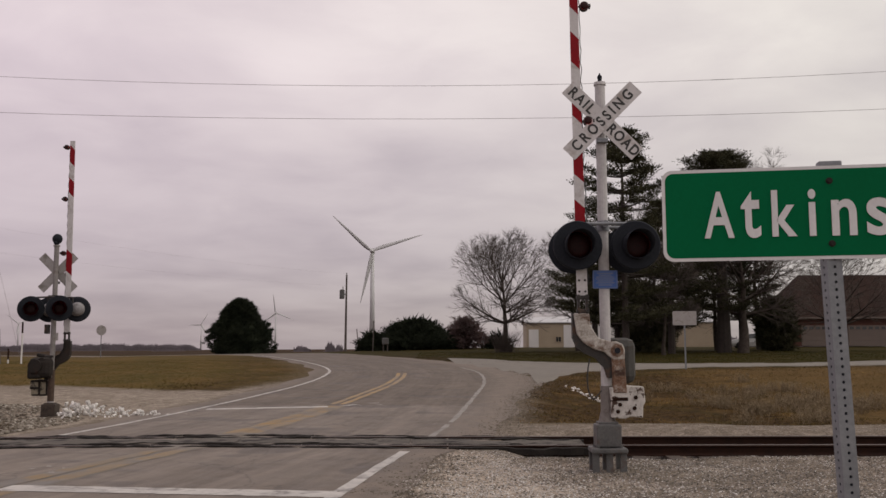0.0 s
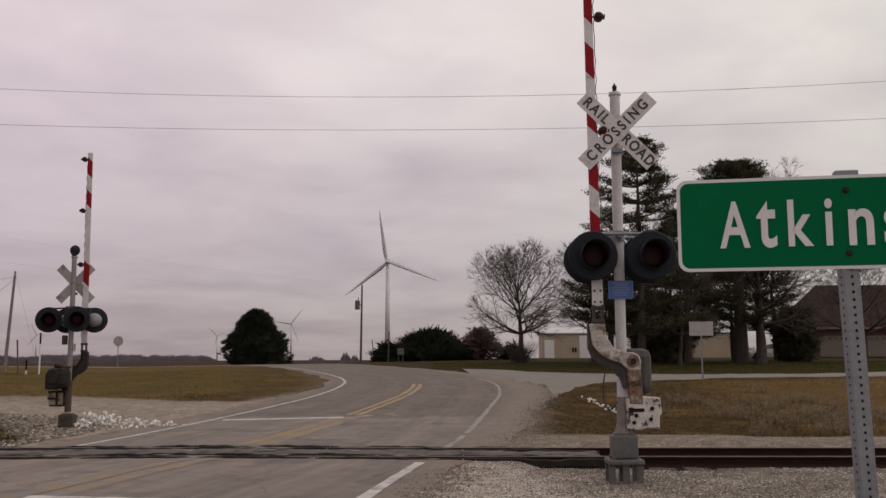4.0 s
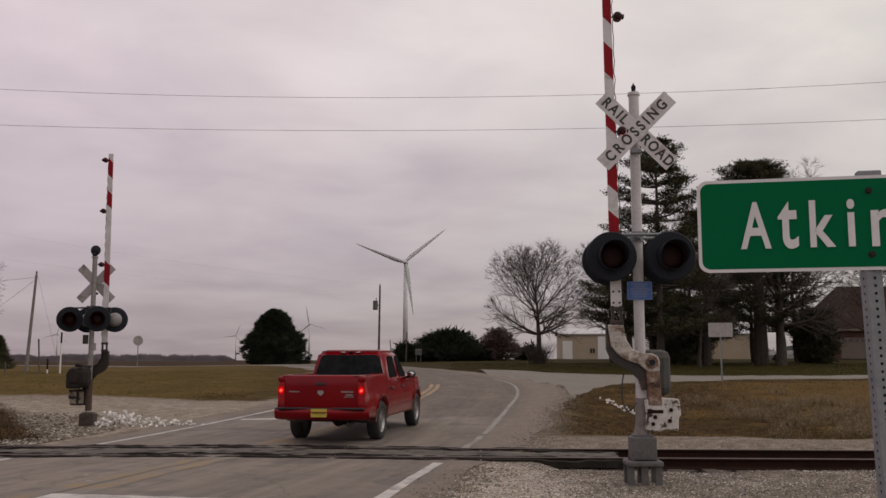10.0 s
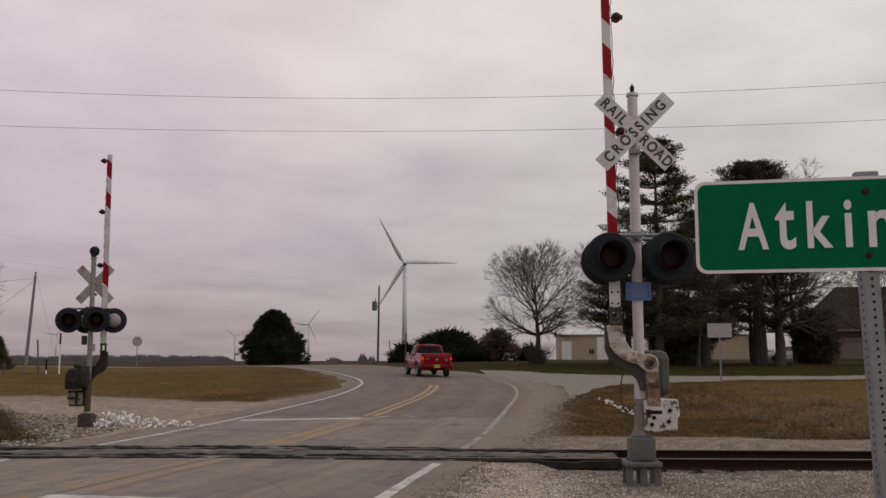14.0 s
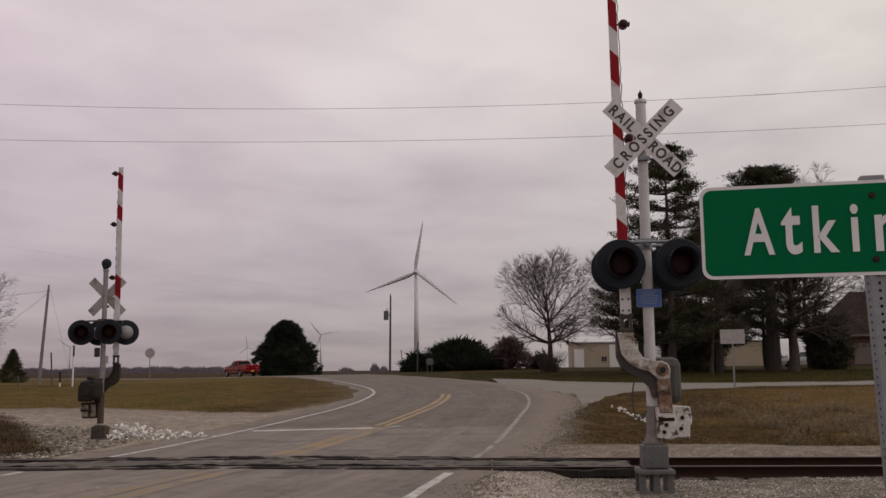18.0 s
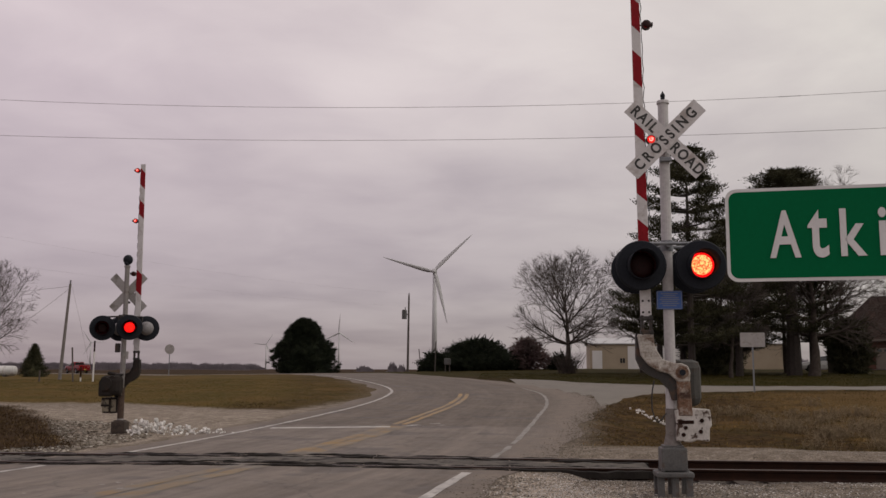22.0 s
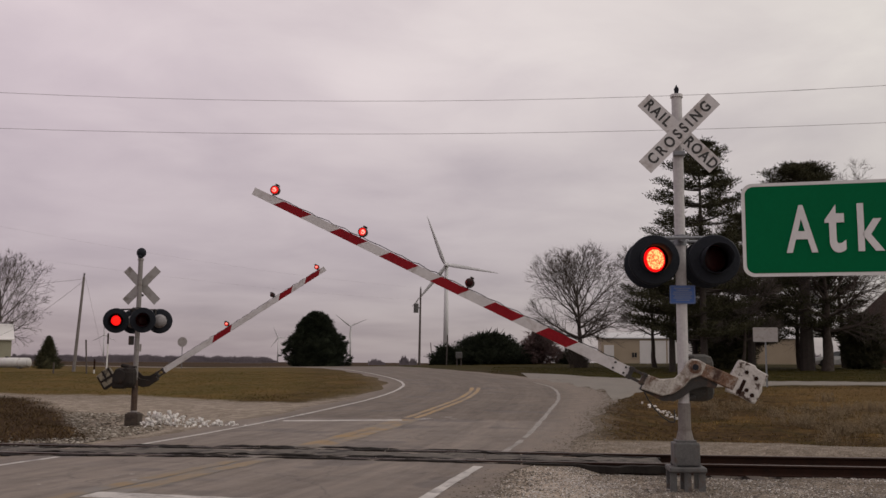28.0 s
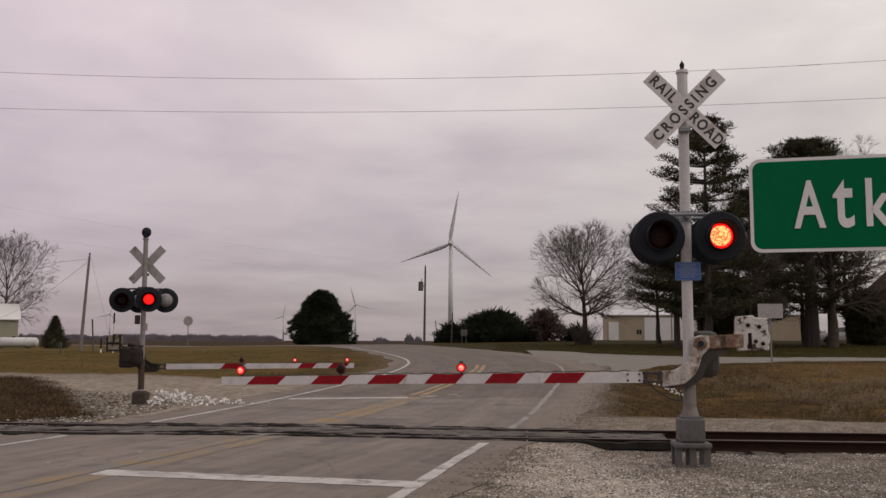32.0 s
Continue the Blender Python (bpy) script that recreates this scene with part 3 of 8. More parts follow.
def ground_material():
    m = bpy.data.materials.new("ground_cover")
    m.use_nodes = True
    n = Nodes(m.node_tree)
    bsdf = n.add("ShaderNodeBsdfPrincipled")
    coord = n.add("ShaderNodeTexCoord").outputs["Object"]
    mask = n.add("ShaderNodeAttribute", attribute_name="zone")
    zone = mask.outputs["Color"]
    sep = n.add("ShaderNodeSeparateColor")
    n.link(zone, sep.inputs[0])
    a, b, c = noise_node(n, coord, 0.35, 5), noise_node(n, coord, 3.2, 5, 0.65), noise_node(n, coord, 26, 4, 0.7)
    vor = n.add("ShaderNodeTexVoronoi")
    vor.inputs["Scale"].default_value = 38
    n.link(coord, vor.inputs["Vector"])
    fine = math_node(n, "ADD", math_node(n, "MULTIPLY", b, 0.5), math_node(n, "MULTIPLY", c, 0.5))
    turf = mix_col(n, ramp(n, a, [(0.4, (0, 0, 0)), (0.62, (1, 1, 1))]), ramp(n, fine, [(0.36, (0.058, 0.048, 0.012)), (0.6, (0.125, 0.096, 0.028))]), ramp(n, fine, [(0.36, (0.095, 0.064, 0.02)), (0.62, (0.18, 0.125, 0.045))]))
    lawn = mix_col(n, ramp(n, a, [(0.4, (0, 0, 0)), (0.62, (1, 1, 1))]), ramp(n, fine, [(0.36, (0.026, 0.027, 0.006)), (0.6, (0.058, 0.052, 0.013))]), ramp(n, fine, [(0.36, (0.042, 0.036, 0.009)), (0.62, (0.085, 0.066, 0.02))]))
    turf = mix_col(n, sep.outputs[2], mix_col(n, 1.0, turf, (1.2, 1.2, 1.18), "MULTIPLY"), lawn)
    mat = mix_col(n, ramp(n, b, [(0.42, (0, 0, 0)), (0.6, (1, 1, 1))]), ramp(n, fine, [(0.36, (0.028, 0.018, 0.008)), (0.62, (0.066, 0.045, 0.019))]), ramp(n, c, [(0.36, (0.06, 0.041, 0.017)), (0.64, (0.14, 0.098, 0.042))]))
    green = ramp(n, fine, [(0.36, (0.034, 0.031, 0.009)), (0.62, (0.08, 0.068, 0.021))])
    straw = mix_col(n, ramp(n, noise_node(n, coord, 0.3, 4, 0.6, 0.5), [(0.5, (0, 0, 0)), (0.62, (0.85, 0.85, 0.85))]), mat, green)
    straw = mix_col(n, ramp(n, noise_node(n, coord, 0.42, 5, 0.65, 0.6), [(0.52, (0, 0, 0)), (0.66, (0.8, 0.8, 0.8))]), straw, ramp(n, c, [(0.34, (0.12, 0.083, 0.034)), (0.64, (0.23, 0.165, 0.075))]))
    # darker thatch on the berm by the lane
    # matted pale swath low on the eastern bank
    spot = n.add("ShaderNodeSeparateXYZ")
    n.link(coord, spot.inputs[0])
    swath = math_node(n, "ADD", math_node(n, "MULTIPLY", spot.outputs[0], 0.045), math_node(n, "MULTIPLY", b, 0.5))
    straw = mix_col(n, ramp(n, swath, [(0.62, (0, 0, 0)), (0.8, (0.7, 0.7, 0.7))]), straw, ramp(n, c, [(0.34, (0.13, 0.094, 0.04)), (0.64, (0.22, 0.165, 0.078))]))
    straw = mix_col(n, sep.outputs[2], straw, ramp(n, fine, [(0.36, (0.03, 0.02, 0.011)), (0.62, (0.082, 0.056, 0.03))]))
    grit = mix_col(n, ramp(n, b, [(0.44, (0, 0, 0)), (0.62, (1, 1, 1))]), ramp(n, c, [(0.34, (0.105, 0.09, 0.07)), (0.64, (0.25, 0.222, 0.182))]), ramp(n, c, [(0.34, (0.165, 0.146, 0.12)), (0.64, (0.37, 0.338, 0.288))]))
    bw = n.add("ShaderNodeRGBToBW")
    n.link(vor.outputs["Color"], bw.inputs[0])
    grit = mix_col(n, 0.4, grit, mix_col(n, 1.0, grit, ramp(n, bw.outputs[0], [(0.2, (0.45, 0.45, 0.45)), (0.8, (1.5, 1.5, 1.5))]), "MULTIPLY"))
    grit = mix_col(n, mask.outputs["Alpha"], grit, mix_col(n, 1.0, grit, (1.9, 1.92, 1.95), "MULTIPLY"))
    col = mix_col(n, sep.outputs[1], turf, straw)
    col = mix_col(n, 1.0, mix_col(n, sep.outputs[0], mix_col(n, 1.0, col, mix_col(n, sep.outputs[1], (0.76, 0.75, 0.68), (0.79, 0.71, 0.595)), "MULTIPLY"), grit), (0.88, 0.825, 0.795), "MULTIPLY")
    n.link(col, bsdf.inputs["Base Color"])
    bsdf.inputs["Roughness"].default_value = 0.95
    bsdf.inputs["Specular IOR Level"].default_value = 0.06
    node = n.add("ShaderNodeBump")
    node.inputs["Strength"].default_value, node.inputs["Distance"].default_value = 0.35, 0.04
    n.link(fine, node.inputs["Height"])
    n.link(node.outputs[0], bsdf.inputs["Normal"])
    out = n.add("ShaderNodeOutputMaterial")
    n.link(bsdf.outputs[0], out.inputs[0])
    return m


def stretch(lo, hi, step, outer, grow=1.35):
    mid = list(np.arange(lo, hi + 1e-6, step))
    a, s = [lo], step
    while a[-1] > outer[0]:
        s *= grow
        a.append(a[-1] - s)
    b, s = [mid[-1]], step
    while b[-1] < outer[1]:
        s *= grow
        b.append(b[-1] + s)
    return np.array(a[:0:-1] + mid + b[1:])


def build_ground():
    xs = stretch(-26, 26, 0.3, (-4500, 4500), 1.12)
    ys = stretch(7, 52, 0.3, (-800, 4700), 1.1)
    X, Y = np.meshgrid(xs, ys)
    x, y = X.ravel(), Y.ravel()
    off = road_offset(x, y)
    z = ground_z(x, y, off)
    g, s, lawn = zones(x, y, off)
    # freshly spilled pale stone on the near shoulder
    pale = np.clip(1.2 * np.exp(-(((x - 0.35) / 0.75) ** 2) - ((y - 12.6) / 1.9) ** 2) + 0.9 * np.exp(-(((x - 0.9) / 1.0) ** 2) - ((y - 10.3) / 1.2) ** 2) + 0.35 * wave(x, y, 2.1, 6.0), 0, 1) * (y < 15) * (off > 4)
    pale = np.maximum(pale, 0.35 * (off < -4.4) * (y > 17) * (1 - soft(y, 29, 36)))
    nx, ny = len(xs), len(ys)
    i = (np.arange(ny - 1)[:, None] * nx + np.arange(nx - 1)[None, :]).ravel()
    me = mesh_of("ground", np.stack([x, y, z], 1), np.stack([i, i + 1, i + nx + 1, i + nx], 1), [ground_material()], smooth=True)
    att = me.color_attributes.new("zone", "FLOAT_COLOR", "POINT")
    att.data.foreach_set("color", np.stack([g, s, lawn, pale], 1).ravel())
    tagged(new("ground", me), "flat farm ground with dormant turf, straw and gravel", "ground", kind="structure")


build_ground()


# ---- the road ----
def asphalt_material():
    m = bpy.data.materials.new("worn_asphalt")
    m.use_nodes = True
    n = Nodes(m.node_tree)
    bsdf = n.add("ShaderNodeBsdfPrincipled")
    coord = n.add("ShaderNodeTexCoord").outputs["Object"]
    uv = n.add("ShaderNodeUVMap").outputs[0]
    sep = n.add("ShaderNodeSeparateXYZ")
    n.link(uv, sep.inputs[0])
    a, b, c = noise_node(n, coord, 0.28, 5), noise_node(n, coord, 2.2, 6, 0.65), noise_node(n, coord, 60, 3, 0.7)
    col = mix_col(n, ramp(n, a, [(0.4, (0, 0, 0)), (0.6, (1, 1, 1))]), ramp(n, c, [(0.3, (0.108, 0.096, 0.081)), (0.7, (0.168, 0.151, 0.129))]), ramp(n, c, [(0.3, (0.135, 0.12, 0.101)), (0.7, (0.198, 0.179, 0.153))]))
    # an older, browner surface begins past the far stop line
    place = n.add("ShaderNodeSeparateXYZ")
    n.link(coord, place.inputs[0])
    joint = ramp(n, math_node(n, "MULTIPLY", math_node(n, "ADD", place.outputs[1], math_node(n, "MULTIPLY", math_node(n, "SUBTRACT", b, 0.5), 1.2)), 0.01), [(0.245, (0, 0, 0)), (0.251, (1, 1, 1))])
    # stains
    stain = ramp(n, noise_node(n, coord, 0.9, 6, 0.7, 0.6), [(0.5, (0, 0, 0)), (0.72, (0.7, 0.7, 0.7))])
    col = mix_col(n, stain, col, (0.10, 0.089, 0.08))
    # paler wheel tracks along each lane
    lane = math_node(n, "ABSOLUTE", math_node(n, "SUBTRACT", math_node(n, "ABSOLUTE", math_node(n, "SUBTRACT", math_node(n, "ABSOLUTE", sep.outputs[0]), 1.7)), 0.8))
    wear = ramp(n, math_node(n, "ADD", lane, math_node(n, "MULTIPLY", math_node(n, "SUBTRACT", b, 0.5), 0.5)), [(0.1, (0.3, 0.3, 0.3)), (0.55, (0, 0, 0))])
    col = mix_col(n, wear, col, (0.215, 0.195, 0.167))
    col = mix_col(n, joint, col, mix_col(n, 1.0, col, (0.74, 0.715, 0.685), "MULTIPLY"))
    # patches and tar
    patch = ramp(n, noise_node(n, coord, 0.55, 2, 0.4, 0.2), [(0.60, (0, 0, 0)), (0.63, (0.55, 0.55, 0.55))])
    col = mix_col(n, patch, col, (0.088, 0.083, 0.08))
    # long drag marks along the way
    drag = n.add("ShaderNodeCombineXYZ")
    n.link(math_node(n, "MULTIPLY", sep.outputs[0], 5.0), drag.inputs[0])
    n.link(math_node(n, "MULTIPLY", sep.outputs[1], 0.35), drag.inputs[1])
    col = mix_col(n, 1.0, col, ramp(n, noise_node(n, drag.outputs[0], 1.0, 5, 0.65, 0.3), [(0.32, (0.78, 0.77, 0.76)), (0.5, (1, 1, 1)), (0.7, (1.2, 1.19, 1.17))]), "MULTIPLY")
    # fine cracks
    vor = n.add("ShaderNodeTexVoronoi", feature="DISTANCE_TO_EDGE")
    vor.inputs["Scale"].default_value = 0.42
    warp = n.add("ShaderNodeVectorMath", operation="ADD")
    nz = n.add("ShaderNodeTexNoise")
    nz.inputs["Scale"].default_value, nz.inputs["Detail"].default_value = 1.4, 6
    n.link(coord, nz.inputs["Vector"])
    n.link(coord, warp.inputs[0])
    n.link(nz.outputs["Color"], warp.inputs[1])
    n.link(warp.outputs[0], vor.inputs["Vector"])
    crack = ramp(n, vor.outputs["Distance"], [(0.003, (0.4, 0.4, 0.4)), (0.01, (0, 0, 0))])
    col = mix_col(n, crack, col, (0.045, 0.042, 0.04))
    # gravel dust along the borders
    edge = math_node(n, "ADD", math_node(n, "ABSOLUTE", sep.outputs[0]), math_node(n, "MULTIPLY", math_node(n, "SUBTRACT", b, 0.5), 1.8))
    dust = ramp(n, math_node(n, "MULTIPLY", edge, 0.1), [(0.345, (0, 0, 0)), (0.42, (0.9, 0.9, 0.9))])
    col = mix_col(n, dust, col, mix_col(n, ramp(n, b, [(0.4, (0, 0, 0)), (0.62, (1, 1, 1))]), ramp(n, c, [(0.3, (0.095, 0.081, 0.064)), (0.7, (0.16, 0.139, 0.114))]), ramp(n, c, [(0.3, (0.145, 0.126, 0.102)), (0.7, (0.23, 0.204, 0.17))])))
    col = mix_col(n, 1.0, col, (1.1, 1.025, 1.01), "MULTIPLY")
    n.link(col, bsdf.inputs["Base Color"])
    n.link(ramp(n, b, [(0.35, (0.7,) * 3), (0.65, (0.88,) * 3)]), bsdf.inputs["Roughness"])
    bsdf.inputs["Specular IOR Level"].default_value = 0.3
    node = n.add("ShaderNodeBump")
    node.inputs["Strength"].default_value, node.inputs["Distance"].default_value = 0.35, 0.01
    n.link(c, node.inputs["Height"])
    n.link(node.outputs[0], bsdf.inputs["Normal"])
    out = n.add("ShaderNodeOutputMaterial")
    n.link(bsdf.outputs[0], out.inputs[0])
    return m


def strip_on_road(name, lo, hi, s0, s1, lift, material, label, category="road marking", wear=0.0, cols=1, breaks=(), kind="structure", parent=None):
    """A band along the road between two offsets from the yellow line, from row s0 to row s1 of the way."""
    idx = np.arange(s0, s1)
    P, S = ROAD[idx], ROAD_SIDE[idx]
    f = np.linspace(0, 1, cols + 1)
    l = np.array([lo(y) if callable(lo) else lo for y in P[:, 1]], dtype=float)
    h = np.array([hi(y) if callable(hi) else hi for y in P[:, 1]], dtype=float)
    if wear:
        l = l + wear * np.sin(P[:, 1] * 7.3 + 2 * np.sin(P[:, 1] * 2.1))
        h = h + wear * np.sin(P[:, 1] * 6.1 + 3 * np.sin(P[:, 1] * 1.7))
    O = l[:, None] * (1 - f) + h[:, None] * f
    x, y = P[:, 0:1] + S[:, 0:1] * O, P[:, 1:2] + S[:, 1:2] * O
    z = base_z(x, y) + lift - 0.008 * np.abs(O)
    nc, nr = cols + 1, len(idx)
    i = (np.arange(nr - 1)[:, None] * nc + np.arange(nc - 1)[None, :]).ravel()
    faces = np.stack([i, i + 1, i + nc + 1, i + nc], 1)
    if breaks:
        ym = y[:-1, :-1].ravel()
        keep = np.ones(len(faces), bool)
        for a, b in breaks:
            keep &= ~((ym > a) & (ym < b))
        faces = faces[keep]
    me = mesh_of(name, np.stack([x.ravel(), y.ravel(), z.ravel()], 1), faces, [material], smooth=True)
    uv = me.uv_layers.new(name="way")
    li = np.empty(len(me.loops), dtype=np.int32)
    me.loops.foreach_get("vertex_index", li)
    along = np.repeat(np.arange(nr) * 0.5, nc)
    uv.data.foreach_set("uv", np.stack([O.ravel()[li], along[li]], 1).ravel())
    ob = new(name, me)
    return tagged(ob, label, category, kind=kind)


def row_at(y):
    return int(np.abs(ROAD[:, 1] - y).argmin())


END = len(ROAD)
strip_on_road("road", lambda y: -4.15 - 0.15 * math.sin(y * 0.9), lambda y: float(right_shoulder(y)) + 0.15 * math.sin(y * 1.1 + 1), 0, END, 0.035, asphalt_material(), "worn grey two-lane asphalt road curving away", "road", cols=14)
strip_on_road("edge_line", lambda y: float(right_edge(y)) - 0.085, lambda y: float(right_edge(y)) + 0.075, row_at(-60), row_at(15.9), 0.0395, M["line_white"], "worn white painted edge line", wear=0.012)
strip_on_road("edge_line", lambda y: float(right_edge(y)) - 0.055, lambda y: float(right_edge(y)) + 0.055, row_at(17.4), row_at(20.4), 0.0395, M["line_faint"], "worn white painted edge line", wear=0.02)
strip_on_road("edge_line", lambda y: float(right_edge(y)) - 0.06, lambda y: float(right_edge(y)) + 0.06, row_at(20.4), row_at(48), 0.0395, M["line_faint"], "nearly worn-off white edge line", wear=0.015)
strip_on_road("edge_line", -3.38, -3.25, row_at(-60), row_at(190), 0.0395, M["line_white"], "worn white painted edge line", wear=0.012, breaks=((15.0, 17.4),))
strip_on_road("paint_stain", -0.36, 0.36, row_at(-60), row_at(25), 0.0372, M["yellow_stain"], "wide faint stain of worn yellow paint", wear=0.05)
for side in (-1, 1):
    strip_on_road("centre_line", 0.19 * side - 0.13, 0.19 * side + 0.13, row_at(-60), row_at(15.2), 0.0395, M["yellow_trace"], "faded smear of a double yellow centre line", wear=0.025)
    strip_on_road("centre_line", 0.165 * side - 0.15, 0.165 * side + 0.15, row_at(17.3), row_at(25), 0.0395, M["yellow_smear"], "faded smear of a double yellow centre line", wear=0.025)
    strip_on_road("centre_line", 0.14 * side - 0.085, 0.14 * side + 0.085, row_at(25), row_at(42), 0.0395, M["line_yellow"], "worn double yellow centre line", wear=0.012)


def stop_bar(a, b, width):
    bm = bmesh.new()
    a, b = Vector(a), Vector(b)
    n = 24
    side = Vector((-(b - a).y, (b - a).x)).normalized() * width
    rows = []
    for i in range(n + 1):
        p = a.lerp(b, i / n)
        q = p + side * (1 + 0.03 * math.sin(i * 2.3))
        p = p + side * 0.04 * math.sin(i * 3.1)
        rows.append([bm.verts.new((v.x, v.y, float(base_z(v.x, v.y)) + 0.0405 - 0.008 * abs(float(road_offset(v.x, v.y)[0])))) for v in (p, q)])
    for r, s in zip(rows, rows[1:]):
        bm.faces.new((r[0], s[0], s[1], r[1]))
    ob = new("stop_line", bpy.data.meshes.new("stop_line"))
    bm.to_mesh(ob.data)
    bm.free()
    ob.data.materials.append(M["line_white"])
    tagged(ob, "white painted stop line across one lane", "road marking", kind="structure")


stop_bar((-5.05, 10.58), (-1.12, 10.22), 0.42)
stop_bar((-5.98, 23.55), (-2.95, 23.98), 0.42)


def paint_remnants():
    """Scraps of old white paint left on the far lane."""
    rng = random.Random(5)
    for cx, cy, n in ((-2.15, 24.9, 6), (-5.7, 12.4, 5)):
        for k in range(n):
            x, y = cx + rng.gauss(0, 0.3), cy + rng.gauss(0, 0.25)
            bm = bmesh.new()
            r = rng.uniform(0.03, 0.13) if cy > 20 else rng.uniform(0.015, 0.045)
            vs = []
            for i in range(9):
                a = 2 * math.pi * i / 9
                q = r * rng.uniform(0.5, 1.1)
                px, py = x + 2.0 * q * math.cos(a), y + q * math.sin(a)
                vs.append(bm.verts.new((px, py, float(base_z(px, py)) + 0.041 - 0.008 * abs(float(road_offset(px, py)[0])))))
            bm.faces.new(vs)
            ob = new("paint_scrap", bpy.data.meshes.new("paint_scrap"))
            bm.to_mesh(ob.data)
            bm.free()
            ob.data.materials.append(M["line_white"])
            tagged(ob, "scrap of worn white paint on the asphalt", "road marking", kind="structure")


paint_remnants()


def build_driveway():
    near = [(1.9, 28.5), (2.6, 30.6), (3.6, 34.5), (5.0, 39.2), (7.0, 43.4), (10.6, 45.4), (19.4, 48.2), (30, 51.5), (70, 60)]
    far = [(0.2, 64), (1.2, 63), (3.2, 60.5), (5.2, 57.0), (8.6, 53.6), (18, 52.4), (30, 56), (70, 66)]
    a, b = spline(near, 0.6), spline(far, 0.6)
    n = 120
    a = a[np.linspace(0, len(a) - 1, n).astype(int)]
    b = b[np.linspace(0, len(b) - 1, n).astype(int)]
    k = 8
    f = np.array([0, 0.04, 0.2, 0.35, 0.5, 0.65, 0.8, 0.96, 1.0])[None, :, None]
    P = (a[:, None, :] * (1 - f) + b[:, None, :] * f).reshape(-1, 2)
    z = ground_z(P[:, 0], P[:, 1])
    off = road_offset(P[:, 0], P[:, 1])
    flat = base_z(P[:, 0], P[:, 1])
    z = np.where(off < right_shoulder(P[:, 1]) - 0.1, flat + 0.01 - 0.008 * np.abs(off), np.maximum(z, flat - 0.04) + 0.05)
    # the borders dip into the ground
    border = np.tile(np.array([1] + [0] * (k - 1) + [1]), n)
    z = z - 0.09 * border
    i = (np.arange(n - 1)[:, None] * (k + 1) + np.arange(k)[None, :]).ravel()
    me = mesh_of("driveway", np.concatenate([P, z[:, None]], 1), np.stack([i, i + 1, i + k + 2, i + k + 1], 1), [M["concrete"]], smooth=True)
    tagged(new("driveway", me), "pale dusty driveway branching off the road", "driveway", kind="structure")


build_driveway()


# ---- the track ----
def rail_profile():
    half = [(0.075, -0.175), (0.075, -0.163), (0.02, -0.145), (0.0095, -0.125), (0.0095, -0.05), (0.034, -0.036), (0.036, -0.008), (0.028, 0.0)]
    return half + [(-x, z) for x, z in half[::-1]]


